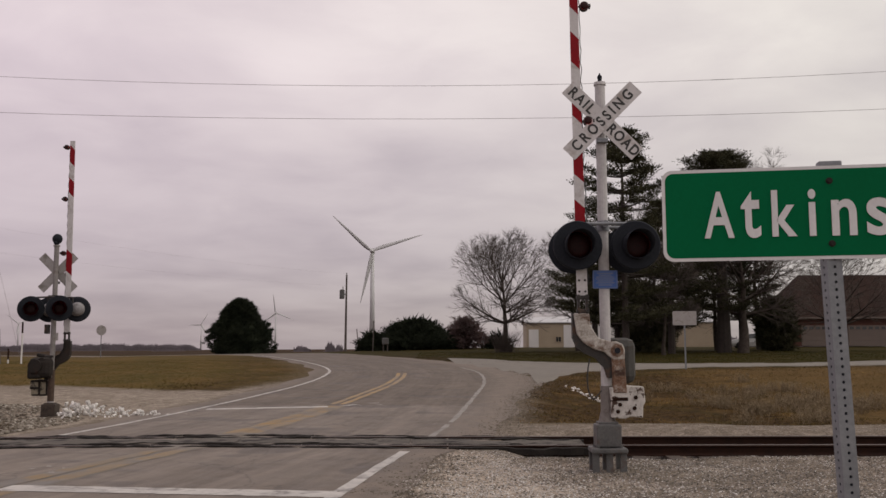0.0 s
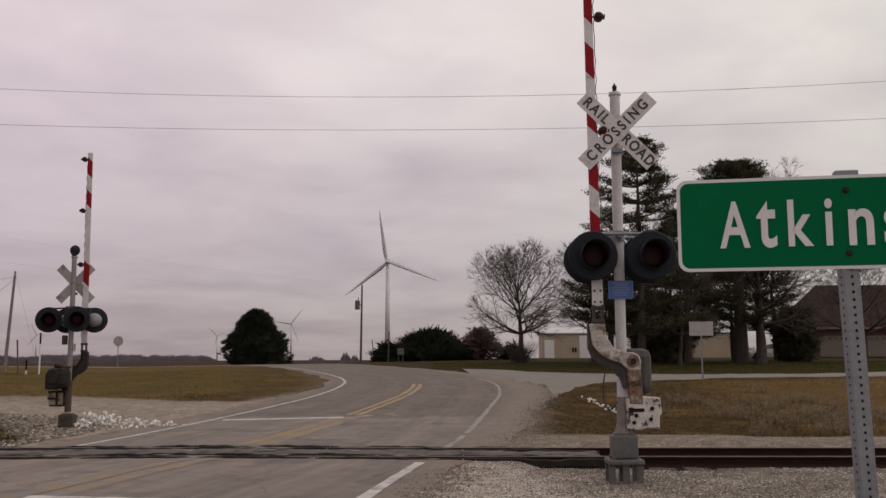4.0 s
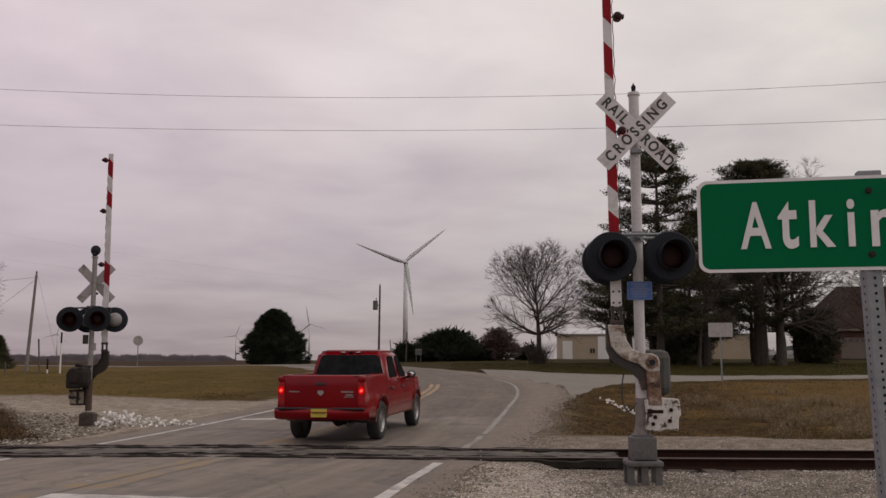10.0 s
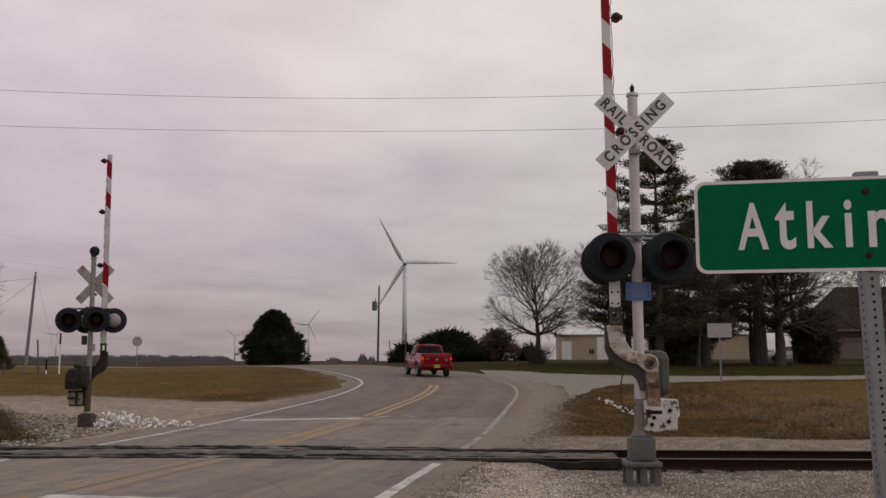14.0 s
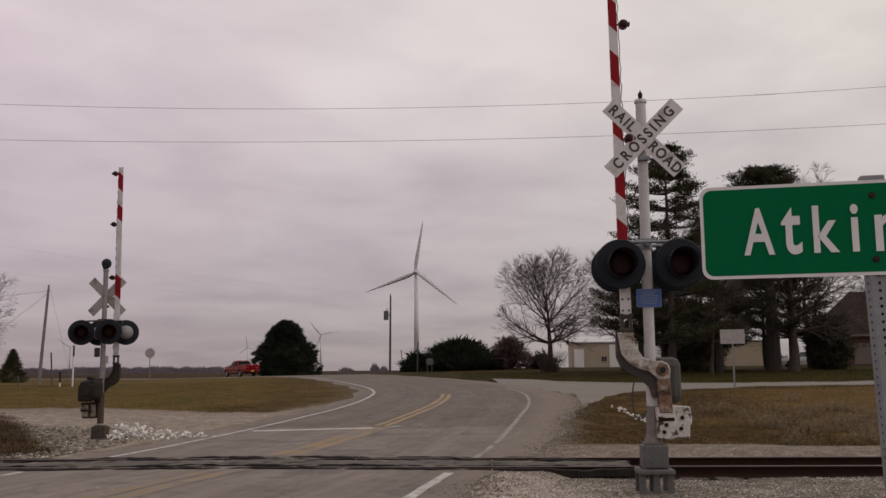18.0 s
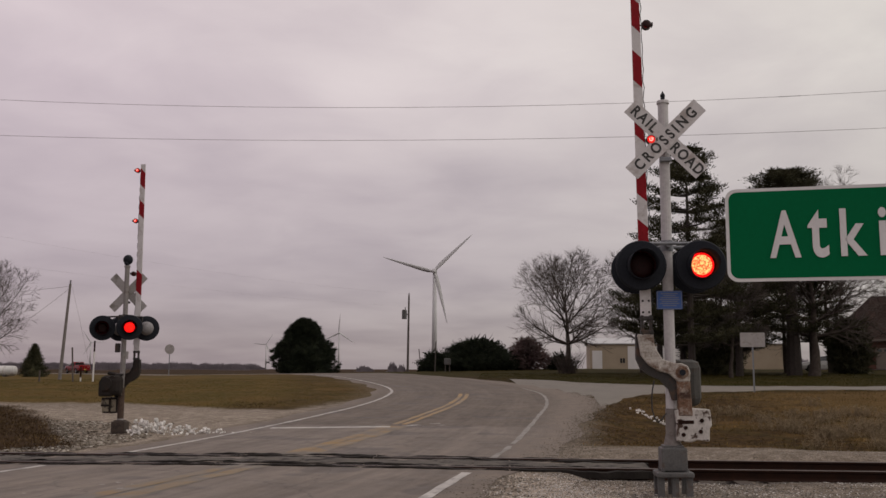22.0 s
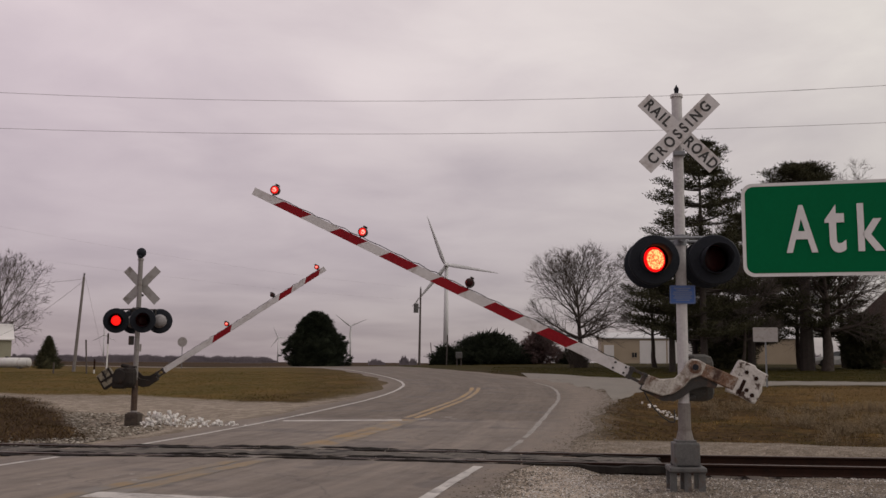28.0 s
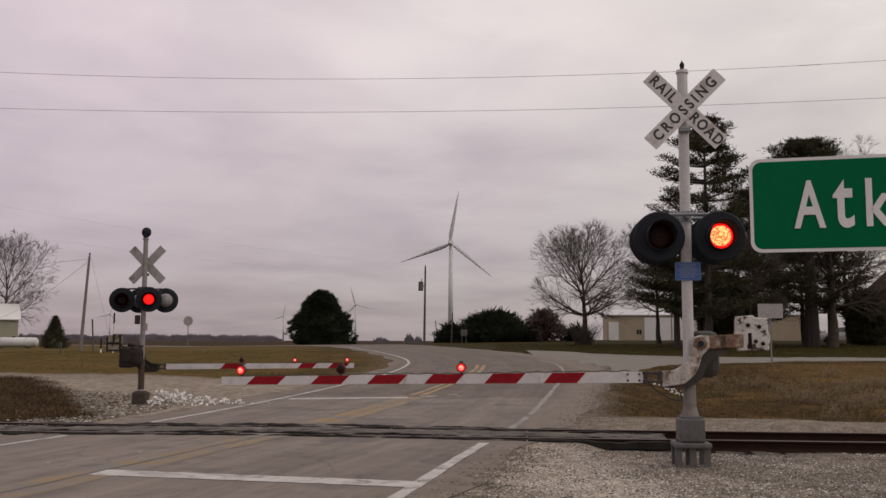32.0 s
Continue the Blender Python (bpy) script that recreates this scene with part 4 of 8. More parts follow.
def build_track():
    ang = math.atan(-0.02)
    track = thing("railway_track", pose(0, 0, 0), "single railway track with rusty rails on dark ties", "track", kind="structure")
    prof = rail_profile()
    for k in range(2):
        xs = np.linspace(-70, 70, 36)
        verts, faces, idx = [], [], []
        n = len(prof)
        for j, x in enumerate(xs):
            for px, pz in prof:
                verts.append((x, track_y(x) + 0.0 + 1.505 * k + px, pz + 0.035))
        for j in range(len(xs) - 1):
            for i in range(n):
                a, b = j * n + i, j * n + (i + 1) % n
                faces.append((a, b, b + n, a + n))
                idx.append(1 if i in (6, 7, 8) else 0)
        me = mesh_of("rail", verts, faces, [M["rail_steel"], M["rail_head"]], idx)
        part("rail", me, None, track, "rust-brown rail with a worn head")
    dice = random.Random(31)
    tie = mesh_of("tie", *box_data(0.23, 2.6, 0.18), [M["tie_wood"]])
    for i in range(-34, 61):
        x = 0.53 * i
        off = float(road_offset(x, 16.1)[0])
        if -5.6 < off < 5.2:
            continue
        part("tie", tie, None, track, "", pose(x, track_y(x) + 0.75 + dice.uniform(-0.04, 0.04), -0.225 + dice.uniform(-0.012, 0.006), 0, 0, math.degrees(ang) + dice.uniform(-1, 1)))
    # rubber strips either side of each rail, and timber-like fill between, over the width of the road
    for k, (o, w) in enumerate(((-0.19, 0.19), (0.18, 0.17), (1.325, 0.17), (1.7, 0.21))):
        for s in range(5):
            x0 = -9.6 + s * 2.42
            bm = bmesh.new()
            n = 22
            rows = []
            for i in range(n + 1):
                x = x0 + 2.39 * i / n
                w0, w1 = w / 2 * (1 + 0.25 * math.sin(x * 5 + k) + 0.25 * math.sin(x * 13 + 3 * k)), w / 2 * (1 + 0.25 * math.sin(x * 4.1 + 2 * k) + 0.25 * math.sin(x * 15 + k))
                top = 0.06 + 0.012 * math.sin(x * 3.3 + k * 1.7) + 0.012 * math.sin(x * 11.3 + k) * math.sin(x * 4.7 + 2 * k) - 0.008 * abs(x + 4)
                y = track_y(x) + o
                rows.append([bm.verts.new(p) for p in ((x, y - w0, -0.1), (x, y - w0 + 0.02, top - 0.012), (x, y, top), (x, y + w1 - 0.02, top - 0.01), (x, y + w1, -0.1))])
            for r, q in zip(rows, rows[1:]):
                for j in range(4):
                    bm.faces.new((r[j], q[j], q[j + 1], r[j + 1]))
            bm.faces.new(rows[0][::-1])
            bm.faces.new(rows[-1])
            part("crossing_strip", bm, M["rubber"], track, "worn black rubber crossing strip beside the rail")
    # old heaved asphalt between the rails
    for s in range(4):
        x0 = -9.4 + s * 2.95
        bm = bmesh.new()
        n, rows = 34, []
        for i in range(n + 1):
            x = x0 + 2.93 * i / n
            y = track_y(x)
            lo, hi = y + 0.36 + 0.04 * math.sin(x * 6) + 0.03 * math.sin(x * 17), y + 1.16 + 0.04 * math.sin(x * 5 + 1) + 0.03 * math.sin(x * 19)
            row = []
            for k in range(5):
                u = k / 4
                row.append(bm.verts.new((x, lo + (hi - lo) * u, 0.044 + 0.014 * math.sin(math.pi * u) + 0.012 * math.sin(x * 2.1 + 3 * u) + 0.012 * math.sin(x * 9.1 + 5 * u) * math.sin(x * 3.7) - 0.008 * abs(x + 4))))
            rows.append(row)
        for r, q in zip(rows, rows[1:]):
            for j in range(4):
                bm.faces.new((r[j], q[j], q[j + 1], r[j + 1]))
        part("asphalt_panel", bm, M["old_asphalt"], track, "dark heaved asphalt between the rails", smooth=True)


def box_data(sx, sy, sz):
    v = [(x * sx / 2, y * sy / 2, z * sz / 2) for x in (-1, 1) for y in (-1, 1) for z in (-1, 1)]
    f = [(0, 1, 3, 2), (4, 6, 7, 5), (0, 4, 5, 1), (2, 3, 7, 6), (0, 2, 6, 4), (1, 5, 7, 3)]
    return v, f


build_track()


# ---- crossing signals with their gates ----
FLASHERS = []  # (lens, first: lit with the western lamps)
BOOMS = []
CABLES = []


def lens_mesh(name, r, depth, lit, rim, core=None):
    """A round lens, domed on both sides: one side dark, the other lit."""
    verts, faces, idx = [], [], []
    seg, rings = 24, [(1.0, 0.0), (0.94, 0.45), (0.8, 0.75), (0.6, 0.92), (0.3, 0.98)]
    for side in (-1, 1):
        base = len(verts)
        for q, d in rings:
            for i in range(seg):
                a = 2 * math.pi * i / seg
                verts.append((r * q * math.cos(a), side * depth * d, r * q * math.sin(a)))
        verts.append((0, side * depth, 0))
        for k in range(len(rings) - 1):
            for i in range(seg):
                a, b = base + k * seg + i, base + k * seg + (i + 1) % seg
                f = (a, b, b + seg, a + seg)
                faces.append(f if side < 0 else f[::-1])
                idx.append(0 if side < 0 else (2 if k < (2 if r > 0.1 else 1) else (3 if core and k == 3 else 1)))
        top, last = len(verts) - 1, base + (len(rings) - 1) * seg
        for i in range(seg):
            f = (last + i, last + (i + 1) % seg, top)
            faces.append(f if side < 0 else f[::-1])
            idx.append(0 if side < 0 else (3 if core else 1))
    return mesh_of(name, verts, faces, [M["dead_lens"], lit, rim] + ([core] if core else []), idx, smooth=True)


def lamp_unit(parent, m, lens, first, pale_back):
    """A round flasher: black background plate, deep hood, lamp housing and its lens."""
    bm = bmesh.new()
    seg = 32
    rings = [(0.28, 0.03), (0.33, 0.015), (0.33, -0.01), (0.315, -0.03), (0.2, -0.03), (0.19, -0.03)]
    prev = None
    for r, y in rings:
        ring = [bm.verts.new((r * math.cos(2 * math.pi * i / seg), y, r * math.sin(2 * math.pi * i / seg))) for i in range(seg)]
        if prev:
            for i in range(seg):
                bm.faces.new((prev[i], prev[(i + 1) % seg], ring[(i + 1) % seg], ring[i]))
        else:
            bm.faces.new(ring)
        prev = ring
    unit = part("flasher", bm, M["black_iron"], parent, "black round crossing flasher with a deep hood", m)
    bm = bmesh.new()
    inner = []
    for r, y, cut in ((0.188, -0.03, 0), (0.188, -0.16, 0), (0.188, -0.36, 1), (0.18, -0.36, 1), (0.18, -0.02, 0)):
        ring = []
        for i in range(seg):
            a = 2 * math.pi * i / seg
            yy = y
            if cut and math.sin(a) < 0.2:
                yy = y + 0.2 * min(1.0, (0.2 - math.sin(a)))
            ring.append(bm.verts.new((r * math.cos(a), yy, r * math.sin(a))))
        if inner:
            for i in range(seg):
                bm.faces.new((inner[i], inner[(i + 1) % seg], ring[(i + 1) % seg], ring[i]))
        inner = ring
    part("hood", bm, M["black_iron"], unit, "", smooth=True)
    bm = bmesh.new()
    rod(bm, (0, 0.03, 0), (0, 0.18, 0), 0.185, 0.165, 20)
    rod(bm, (0, 0.18, 0), (0, 0.25, 0), 0.165, 0.12, 20)
    rod(bm, (0, 0.25, 0), (0, 0.28, 0), 0.12, 0.04, 20)
    part("housing", bm, M["pale_housing"] if pale_back else M["black_iron"], unit, "rounded lamp housing")
    ob = part("lens", lens, None, unit, "red glass roundel", pose(0, -0.03, 0))
    FLASHERS.append((ob, first, pose(0, -0.03, 0)))
    return unit


def crossbuck(parent, m, worded):
    length = 1.32 if worded else 1.25
    for k, (tilt, y) in enumerate(((-45.0 if worded else -46.0, 0.0), (45.0, -0.012))):
        bm = bmesh.new()
        plate(bm, rounded(length, 0.228, 0.008, 2), -0.003, 0.003)
        b = part("crossbuck_blade", bm, M["white_stripe"] if worded else M["aluminium_back"], parent, "white crossbuck blade" if worded else "bare metal back of a crossbuck blade", m @ pose(0, y, 0, 0, -tilt, 0))
        if worded:
            turn = pose(0, -0.0045, 0, 90)
            if k == 0:
                letters("RAIL", 0.2, M["letter_black"], b, pose(-0.395, -0.0045, 0, 90), bold=0.006, squeeze=0.85, spacing=1.3)
                letters("ROAD", 0.2, M["letter_black"], b, pose(0.39, -0.0045, 0, 90), bold=0.006, squeeze=0.85, spacing=1.2)
            else:
                letters("CROSSING", 0.2, M["letter_black"], b, turn, bold=0.006, squeeze=0.85, spacing=1.5)


def gate_lamp(boom, x, z, y, small, first, lens):
    bm = bmesh.new()
    r = 0.055 * small
    rod(bm, (x, y, z), (x, y, z + 0.05), 0.012, 0.012, 8)
    rod(bm, (x - 0.0, y - 0.035, z + 0.05 + r), (x, y + 0.035, z + 0.05 + r), r * 1.18, r * 1.18, 18)
    box(bm, x, y, z + 0.06 + 2.2 * r, 0.05, 0.09, 0.02, 0.005)
    part("gate_lamp", bm, M["dark_steel"], boom, "small red gate lamp on the arm")
    for dy, turn in ((-0.04, 0), (0.04, 180)):
        at = pose(x, y + dy, z + 0.05 + r, 0, 0, turn)
        ob = part("gate_lens", lens, None, boom, "", at)
        FLASHERS.append((ob, first, at))


def build_signal(name, root, dim, label):
    s = thing(name, root, label, "crossing signal", "crossing signals")
    foot, top, buck, lamp_z, pivot_z, near = dim["foot"], dim["top"], dim["buck"], dim["lamp"], dim["pivot"], dim["near"]
    bm = bmesh.new()
    rod(bm, (0, 0, foot + 0.62), (0, 0, top), 0.072 if near else 0.066, 0.07 if near else 0.062, 16)
    rod(bm, (0, 0, foot + 0.62), (0, 0, foot + 0.72), 0.1, 0.085, 16)
    rod(bm, (0, 0, top - 0.03), (0, 0, top + 0.012), 0.086, 0.08, 16)
    part("mast", bm, M["mast_paint"] if near else M["weathered_mast"], s, "grey-white painted steel mast" if near else "dull grey steel mast", smooth=False)
    bm = bmesh.new()
    if near:
        rod(bm, (0, 0, top + 0.01), (0, 0, top + 0.06), 0.022, 0.03, 10)
        ball(bm, (0, 0, top + 0.085), 0.034, 2, (1, 1, 1.25))
        rod(bm, (0, 0, top + 0.11), (0, 0, top + 0.15), 0.02, 0.004, 8)
        part("finial", bm, M["black_iron"], s, "small black pinnacle")
    else:
        rod(bm, (0, 0, top), (0, 0, top + 0.05), 0.05, 0.05, 12)
        ball(bm, (0, -0.02, top + 0.17), 0.13, 3, (1, 0.85, 1.05))
        rod(bm, (0, 0.02, top + 0.06), (0, 0.1, top + 0.06), 0.05, 0.05, 10)
        part("bell", bm, M["black_iron"], s, "black crossing bell on top of the mast", smooth=True)
    # slightly wider shell, darker than the mast above it
    bm = bmesh.new()
    rod(bm, (0, 0, foot + 0.6), (0, 0, 1.1), 0.084, 0.08, 14)
    if near:
        rod(bm, (0, 0, foot + 0.62), (0, 0, foot + 0.8), 0.13, 0.085, 14)
    part("mast_sleeve", bm, M["lower_mast"] if near else M["rusty_foot"], s, "darker grey lower mast" if near else "rusty lower mast")
    # junction box and its footing
    bm = bmesh.new()
    box(bm, 0, 0, foot + 0.5, 0.33 if near else 0.37, 0.3, 0.3, 0.02)
    box(bm, 0, 0, foot + 0.66, 0.26, 0.24, 0.04, 0.01)
    part("junction_box", bm, M["grey_box"] if near else M["rust_brown"], s, "cast iron junction box at the mast foot")
    if near:
        bm = bmesh.new()
        box(bm, 0, 0, foot + 0.31, 0.47, 0.42, 0.07, 0.02)
        for x in (-0.15, 0.15):
            for y in (-0.13, 0.13):
                rod(bm, (x, y, foot + 0.33), (x, y, foot + 0.385), 0.026, 0.026, 6)
        part("footing_plate", bm, M["grey_box"], s, "bolted steel footing plate")
        for x in (-0.18, 0.0, 0.18):
            for y in (-0.15, 0.15):
                bm = bmesh.new()
                box(bm, x, y, foot + 0.09, 0.085, 0.012, 0.46)
                box(bm, x - 0.036, y + 0.02, foot + 0.09, 0.012, 0.05, 0.46)
                part("footing_leg", bm, M["grey_box"], s)
    else:
        bm = bmesh.new()
        plate(bm, [(-0.3, foot - 0.1), (0.3, foot - 0.1), (0.17, foot + 0.36), (-0.17, foot + 0.36)], -0.2, 0.2)
        part("footing_leg", bm, M["rust_brown"], s)
        bm = bmesh.new()
        box(bm, 0, 0, foot - 0.06, 0.68, 0.6, 0.2, 0.03)
        part("footing_block", bm, M["footing"], s, "stained concrete footing")
    crossbuck(s, pose(0.0, -0.14, buck), near)
    bm = bmesh.new()
    rod(bm, (0, -0.13, buck), (0, 0.0, buck), 0.03, 0.03, 8)
    part("crossbuck_bolt", bm, M["galvanised"] if near else M["dark_steel"], s)
    bm = bmesh.new()
    box(bm, 0, -0.08, buck - 0.27, 0.15, 0.1, 0.06, 0.01)
    part("crossbuck_clamp", bm, M["galvanised"] if near else M["dark_steel"], s)
    # lamps back to back on a pipe arm
    turn, gap = pose(0, 0, 0, 0, 0, dim["lamp_turn"]), dim["lamp_gap"]
    bm = bmesh.new()
    for y in (-0.2, 0.2):
        rod(bm, (-0.42, y, lamp_z + 0.3), (0.42, y, lamp_z + 0.3), 0.022, 0.022, 8)
    rod(bm, (0, -0.2, lamp_z + 0.3), (0, 0.2, lamp_z + 0.3), 0.05, 0.05, 10)
    for x in (-0.41, 0.41):
        for y in (-0.2, 0.2):
            rod(bm, (x, y, lamp_z + 0.3), (x, y, lamp_z + 0.1), 0.022, 0.022, 8)
    rod(bm, (0, 0, lamp_z + 0.22), (0, 0, lamp_z + 0.36), 0.085, 0.085, 14)
    part("lamp_arm", bm, M["galvanised"] if near else M["dark_steel"], s, "pipe arm carrying the flashers", turn)
    lens = lens_mesh("lens", 0.165 if near else 0.135, 0.03, M["lit_lens"] if near else M["lit_far"], M["lit_rim"])
    aim_off = dim["aim"]
    for x in (-dim["reach"], dim["reach"]):
        lamp_unit(s, turn @ pose(x, -gap, lamp_z, 0, 0, aim_off), lens, (x < 0) == near, not near)
        lamp_unit(s, turn @ pose(x, gap, lamp_z, 0, 0, 180 + aim_off), lens, (x < 0) == near, False)
    if near:
        bm = bmesh.new()
        plate(bm, rounded(0.335, 0.245, 0.015, 3), -0.003, 0.003)
        b = part("blue_sign", bm, M["blue_sign"], s, "small blue notice plate on the mast", pose(-0.0, -0.085, 2.52))
        bm = bmesh.new()
        for z, w in ((0.084, 0.22), (0.058, 0.16), (0.032, 0.24), (0.006, 0.26), (-0.02, 0.21), (-0.046, 0.25), (-0.074, 0.18)):
            box(bm, 0, -0.005, z, w, 0.002, 0.009)
        for z in (-0.114, 0.114):
            box(bm, 0, -0.005, z, 0.31, 0.002, 0.005)
        for x in (-0.158, 0.158):
            box(bm, x, -0.005, 0, 0.005, 0.002, 0.22)
        part("notice_bars", bm, M["galvanised"], b)
    else:
        bm = bmesh.new()
        box(bm, 0.15, 0.02, lamp_z - 0.52, 0.12, 0.12, 0.24, 0.02)
        part("relay_box", bm, M["dark_steel"], s)
    # gate mechanism
    bm = bmesh.new()
    if near:
        box(bm, 0.2, 0.17, pivot_z - 0.14, 0.44, 0.3, 0.62, 0.11)
    else:
        box(bm, 0.2, 0.17, pivot_z - 0.16, 0.6, 0.3, 0.52, 0.13)
        box(bm, 0.34, 0.17, pivot_z - 0.3, 0.36, 0.26, 0.3, 0.06)
        rod(bm, (0.3, -0.02, pivot_z - 0.12), (0.3, 0.36, pivot_z - 0.12), 0.17, 0.17, 16)
        rod(bm, (0.05, 0.05, pivot_z + 0.1), (0.36, 0.05, pivot_z + 0.16), 0.05, 0.05, 8)
    rod(bm, (0.14, -0.1, pivot_z), (0.14, 0.3, pivot_z), 0.09, 0.09, 16)
    part("gate_mechanism", bm, M["motor_case"] if near else M["rust_black"], s, "rounded grey gate motor case" if near else "dark gate motor case")
    for z in (pivot_z - 0.4, pivot_z + 0.12):
        bm = bmesh.new()
        box(bm, 0.05, 0.06, z, 0.2, 0.16, 0.06, 0.015)
        part("mechanism_clamp", bm, M["dark_steel"], s)
    # the moving boom: bracket, counterweight, striped arm, lamps and cable
    at = (0.12, -0.12, pivot_z)
    bm = bmesh.new()
    d = dim["drop"]
    white = [(-0.56, 0.5), (-0.35, 0.5), (-0.335, 0.33), (-0.24, 0.17), (-0.08, 0.12), (0.0, 0.12), (0.08, 0.085), (0.11, 0.0), (0.1, -0.12), (-0.06, -0.12), (-0.16, -0.02), (-0.3, 0.02), (-0.43, 0.1), (-0.52, 0.22)]
    plate(bm, [(-v, u + 0.43 - d) for u, v in white], -0.05, 0.0)
    bmesh.ops.bevel(bm, geom=bm.edges[:], offset=0.012, segments=1, affect="EDGES")
    boom = part("boom", bm, M["rusty_white"] if near else M["rust_black"], s, "curved iron gate bracket, white paint stained with rust" if near else "curved dark iron gate bracket", pose(*at))
    # dark flange; its colour also carries the shadow on this bracket edge
    bm = bmesh.new()
    flange = [(-0.57, 0.51), (-0.45, 0.5), (-0.46, 0.3), (-0.3, 0.1), (-0.05, 0.0), (-0.06, -0.36), (-0.13, -0.36), (-0.17, -0.22), (-0.27, -0.1), (-0.42, -0.03), (-0.52, 0.05), (-0.575, 0.18)]
    plate(bm, [(-v, u + 0.43 - d) for u, v in flange], 0.002, 0.12)
    part("bracket_flange", bm, M["dark_steel"] if near else M["rust_black"], boom, "dark flange behind the bracket")
    BOOMS.append((boom, at, near))
    bm = bmesh.new()
    rod(bm, (0, -0.06, 0), (0, 0.06, 0), 0.085, 0.085, 16)
    rod(bm, (0, -0.09, 0), (0, -0.055, 0), 0.045, 0.045, 12)
    hub = part("pivot_hub", bm, M["rust_plate"] if near else M["rust_black"], boom, "rust-ringed pivot hub")
    # black disc on the hub: the dark of the pivot hole as colour
    bm = bmesh.new()
    rod(bm, (0, -0.094, 0), (0, -0.088, 0), 0.04, 0.04, 12)
    part("pivot_bore", bm, M["black_iron"], hub)
    bm = bmesh.new()
    plate(bm, [(0.06, 0.1), (0.56, 0.12), (0.56, -0.06), (0.1, -0.07)], -0.04, 0.03)
    bmesh.ops.bevel(bm, geom=bm.edges[:], offset=0.01, segments=1, affect="EDGES")
    part("weight_arm", bm, M["rust_plate"] if near else M["rust_black"], boom, "rust-streaked arm of the counterweight")
    bm = bmesh.new()
    plate(bm, [(x - 0.04, z + dim["weight"]) for x, z in ((0.52, 0.235), (0.73, 0.25), (0.76, 0.22), (0.93, 0.21), (0.91, 0.05), (0.94, -0.02), (0.92, -0.21), (0.72, -0.2), (0.53, -0.215), (0.5, 0.0))], -0.03, 0.09)
    bmesh.ops.bevel(bm, geom=bm.edges[:], offset=0.012, segments=1, affect="EDGES")
    part("counterweight", bm, M["chipped_white"] if near else M["cream_weight"], boom, "chipped white counterweight slab" if near else "pale blotched counterweight slab")
    if not near:
        zc = dim["weight"]
        for x0, x1, z0, z1 in ((0.48, 0.53, -0.2, 0.22), (0.84, 0.885, -0.19, 0.17), (0.66, 0.71, 0.02, 0.24), (0.53, 0.85, -0.03, 0.025), (0.5, 0.88, -0.22, -0.17)):
            bm = bmesh.new()
            box(bm, (x0 + x1) / 2, 0.03, zc + (z0 + z1) / 2, x1 - x0, 0.16, z1 - z0, 0.008)
            part("weight_bar", bm, M["rust_black"], boom, "dark bar clamped across the counterweight")
    if near:
        # bar laid on the slab in place of the dark slot in it
        bm = bmesh.new()
        box(bm, 0.64, -0.034, dim["weight"] - 0.08, 0.045, 0.012, 0.2, 0.005)
        part("slot_bar", bm, M["rail_steel"], boom, "dark bar standing for a slot in the counterweight")
    for k, (x, z) in enumerate(((0.66, 0.12), (0.8, 0.1), (0.75, -0.09), (0.84, -0.12)) if near else ()):
        bm = bmesh.new()
        rod(bm, (x - 0.04, -0.05, z + dim["weight"]), (x - 0.04, -0.03, z + dim["weight"]), 0.028, 0.028, 6)
        part("bolt", bm, M["rail_steel"], boom)
    bm = bmesh.new()
    for z in (0.055, -0.055):
        box(bm, -0.61, -0.01, -d + z, 0.28, 0.07, 0.035, 0.006)
    for x in (-0.71, -0.53):
        box(bm, x, -0.01, -d, 0.055, 0.075, 0.17, 0.01)
        rod(bm, (x, -0.07, -d + 0.055), (x, 0.05, -d + 0.055), 0.02, 0.02, 6)
    part("arm_clamp", bm, M["dark_steel"], boom, "dark steel clamp joining arm and bracket")
    ax = dim["arm"]
    boom_arm = bmesh.new()
    box(boom_arm, (ax["x0"] + ax["x1"]) / 2, 0.021 if near else 0.0, -d, abs(ax["x1"] - ax["x0"]) - 0.1, 0.008, 0.05)
    part("arm_spine", boom_arm, M["galvanised"], boom)
    cuts = [ax["x0"]]
    for a, b in ax["reds"]:
        cuts += [a, b]
    cuts.append(ax["x1"])
    for i, (a, b) in enumerate(zip(cuts, cuts[1:])):
        red = i % 2 == 1

        def half(x):
            return (ax["h0"] + (ax["h1"] - ax["h0"]) * (x - ax["x0"]) / (ax["x1"] - ax["x0"])) / 2
        la = ax["lean"] if i > 0 else 0
        lb = ax["lean"] if i < len(cuts) - 2 else 0
        bm = bmesh.new()
        plate(bm, [(a + la, half(a) - d), (b + lb, half(b) - d), (b - lb, -half(b) - d), (a - la, -half(a) - d)], -0.016, 0.016)
        part("red_field" if red else "white_field", bm, M["red_stripe"] if red else M["white_stripe"], boom, "red reflective field of the gate arm" if red else "white reflective field of the gate arm")
    for x in (-0.79, -0.94):
        for z in (0.04, -0.04):
            bm = bmesh.new()
            rod(bm, (x, -0.022, z - d), (x, -0.014, z - d), 0.016, 0.016, 8)
            part("arm_bolt", bm, M["letter_black"], boom)
    glens = lens_mesh("gate_lens", 0.052 if near else 0.046, 0.02, M["lit_gate"], M["lit_rim"], M["lit_core"])
    for x, mode in ax["lamps"]:
        gate_lamp(boom, x, half(x) - d - 0.02, 0.0, 1.0, mode, glens)
    # lamp cable clipped along the upper edge
    bm = bmesh.new()
    pts = []
    n = 60
    for i in range(n + 1):
        x = -0.9 + (ax["lamps"][-1][0] + 0.9) * i / n
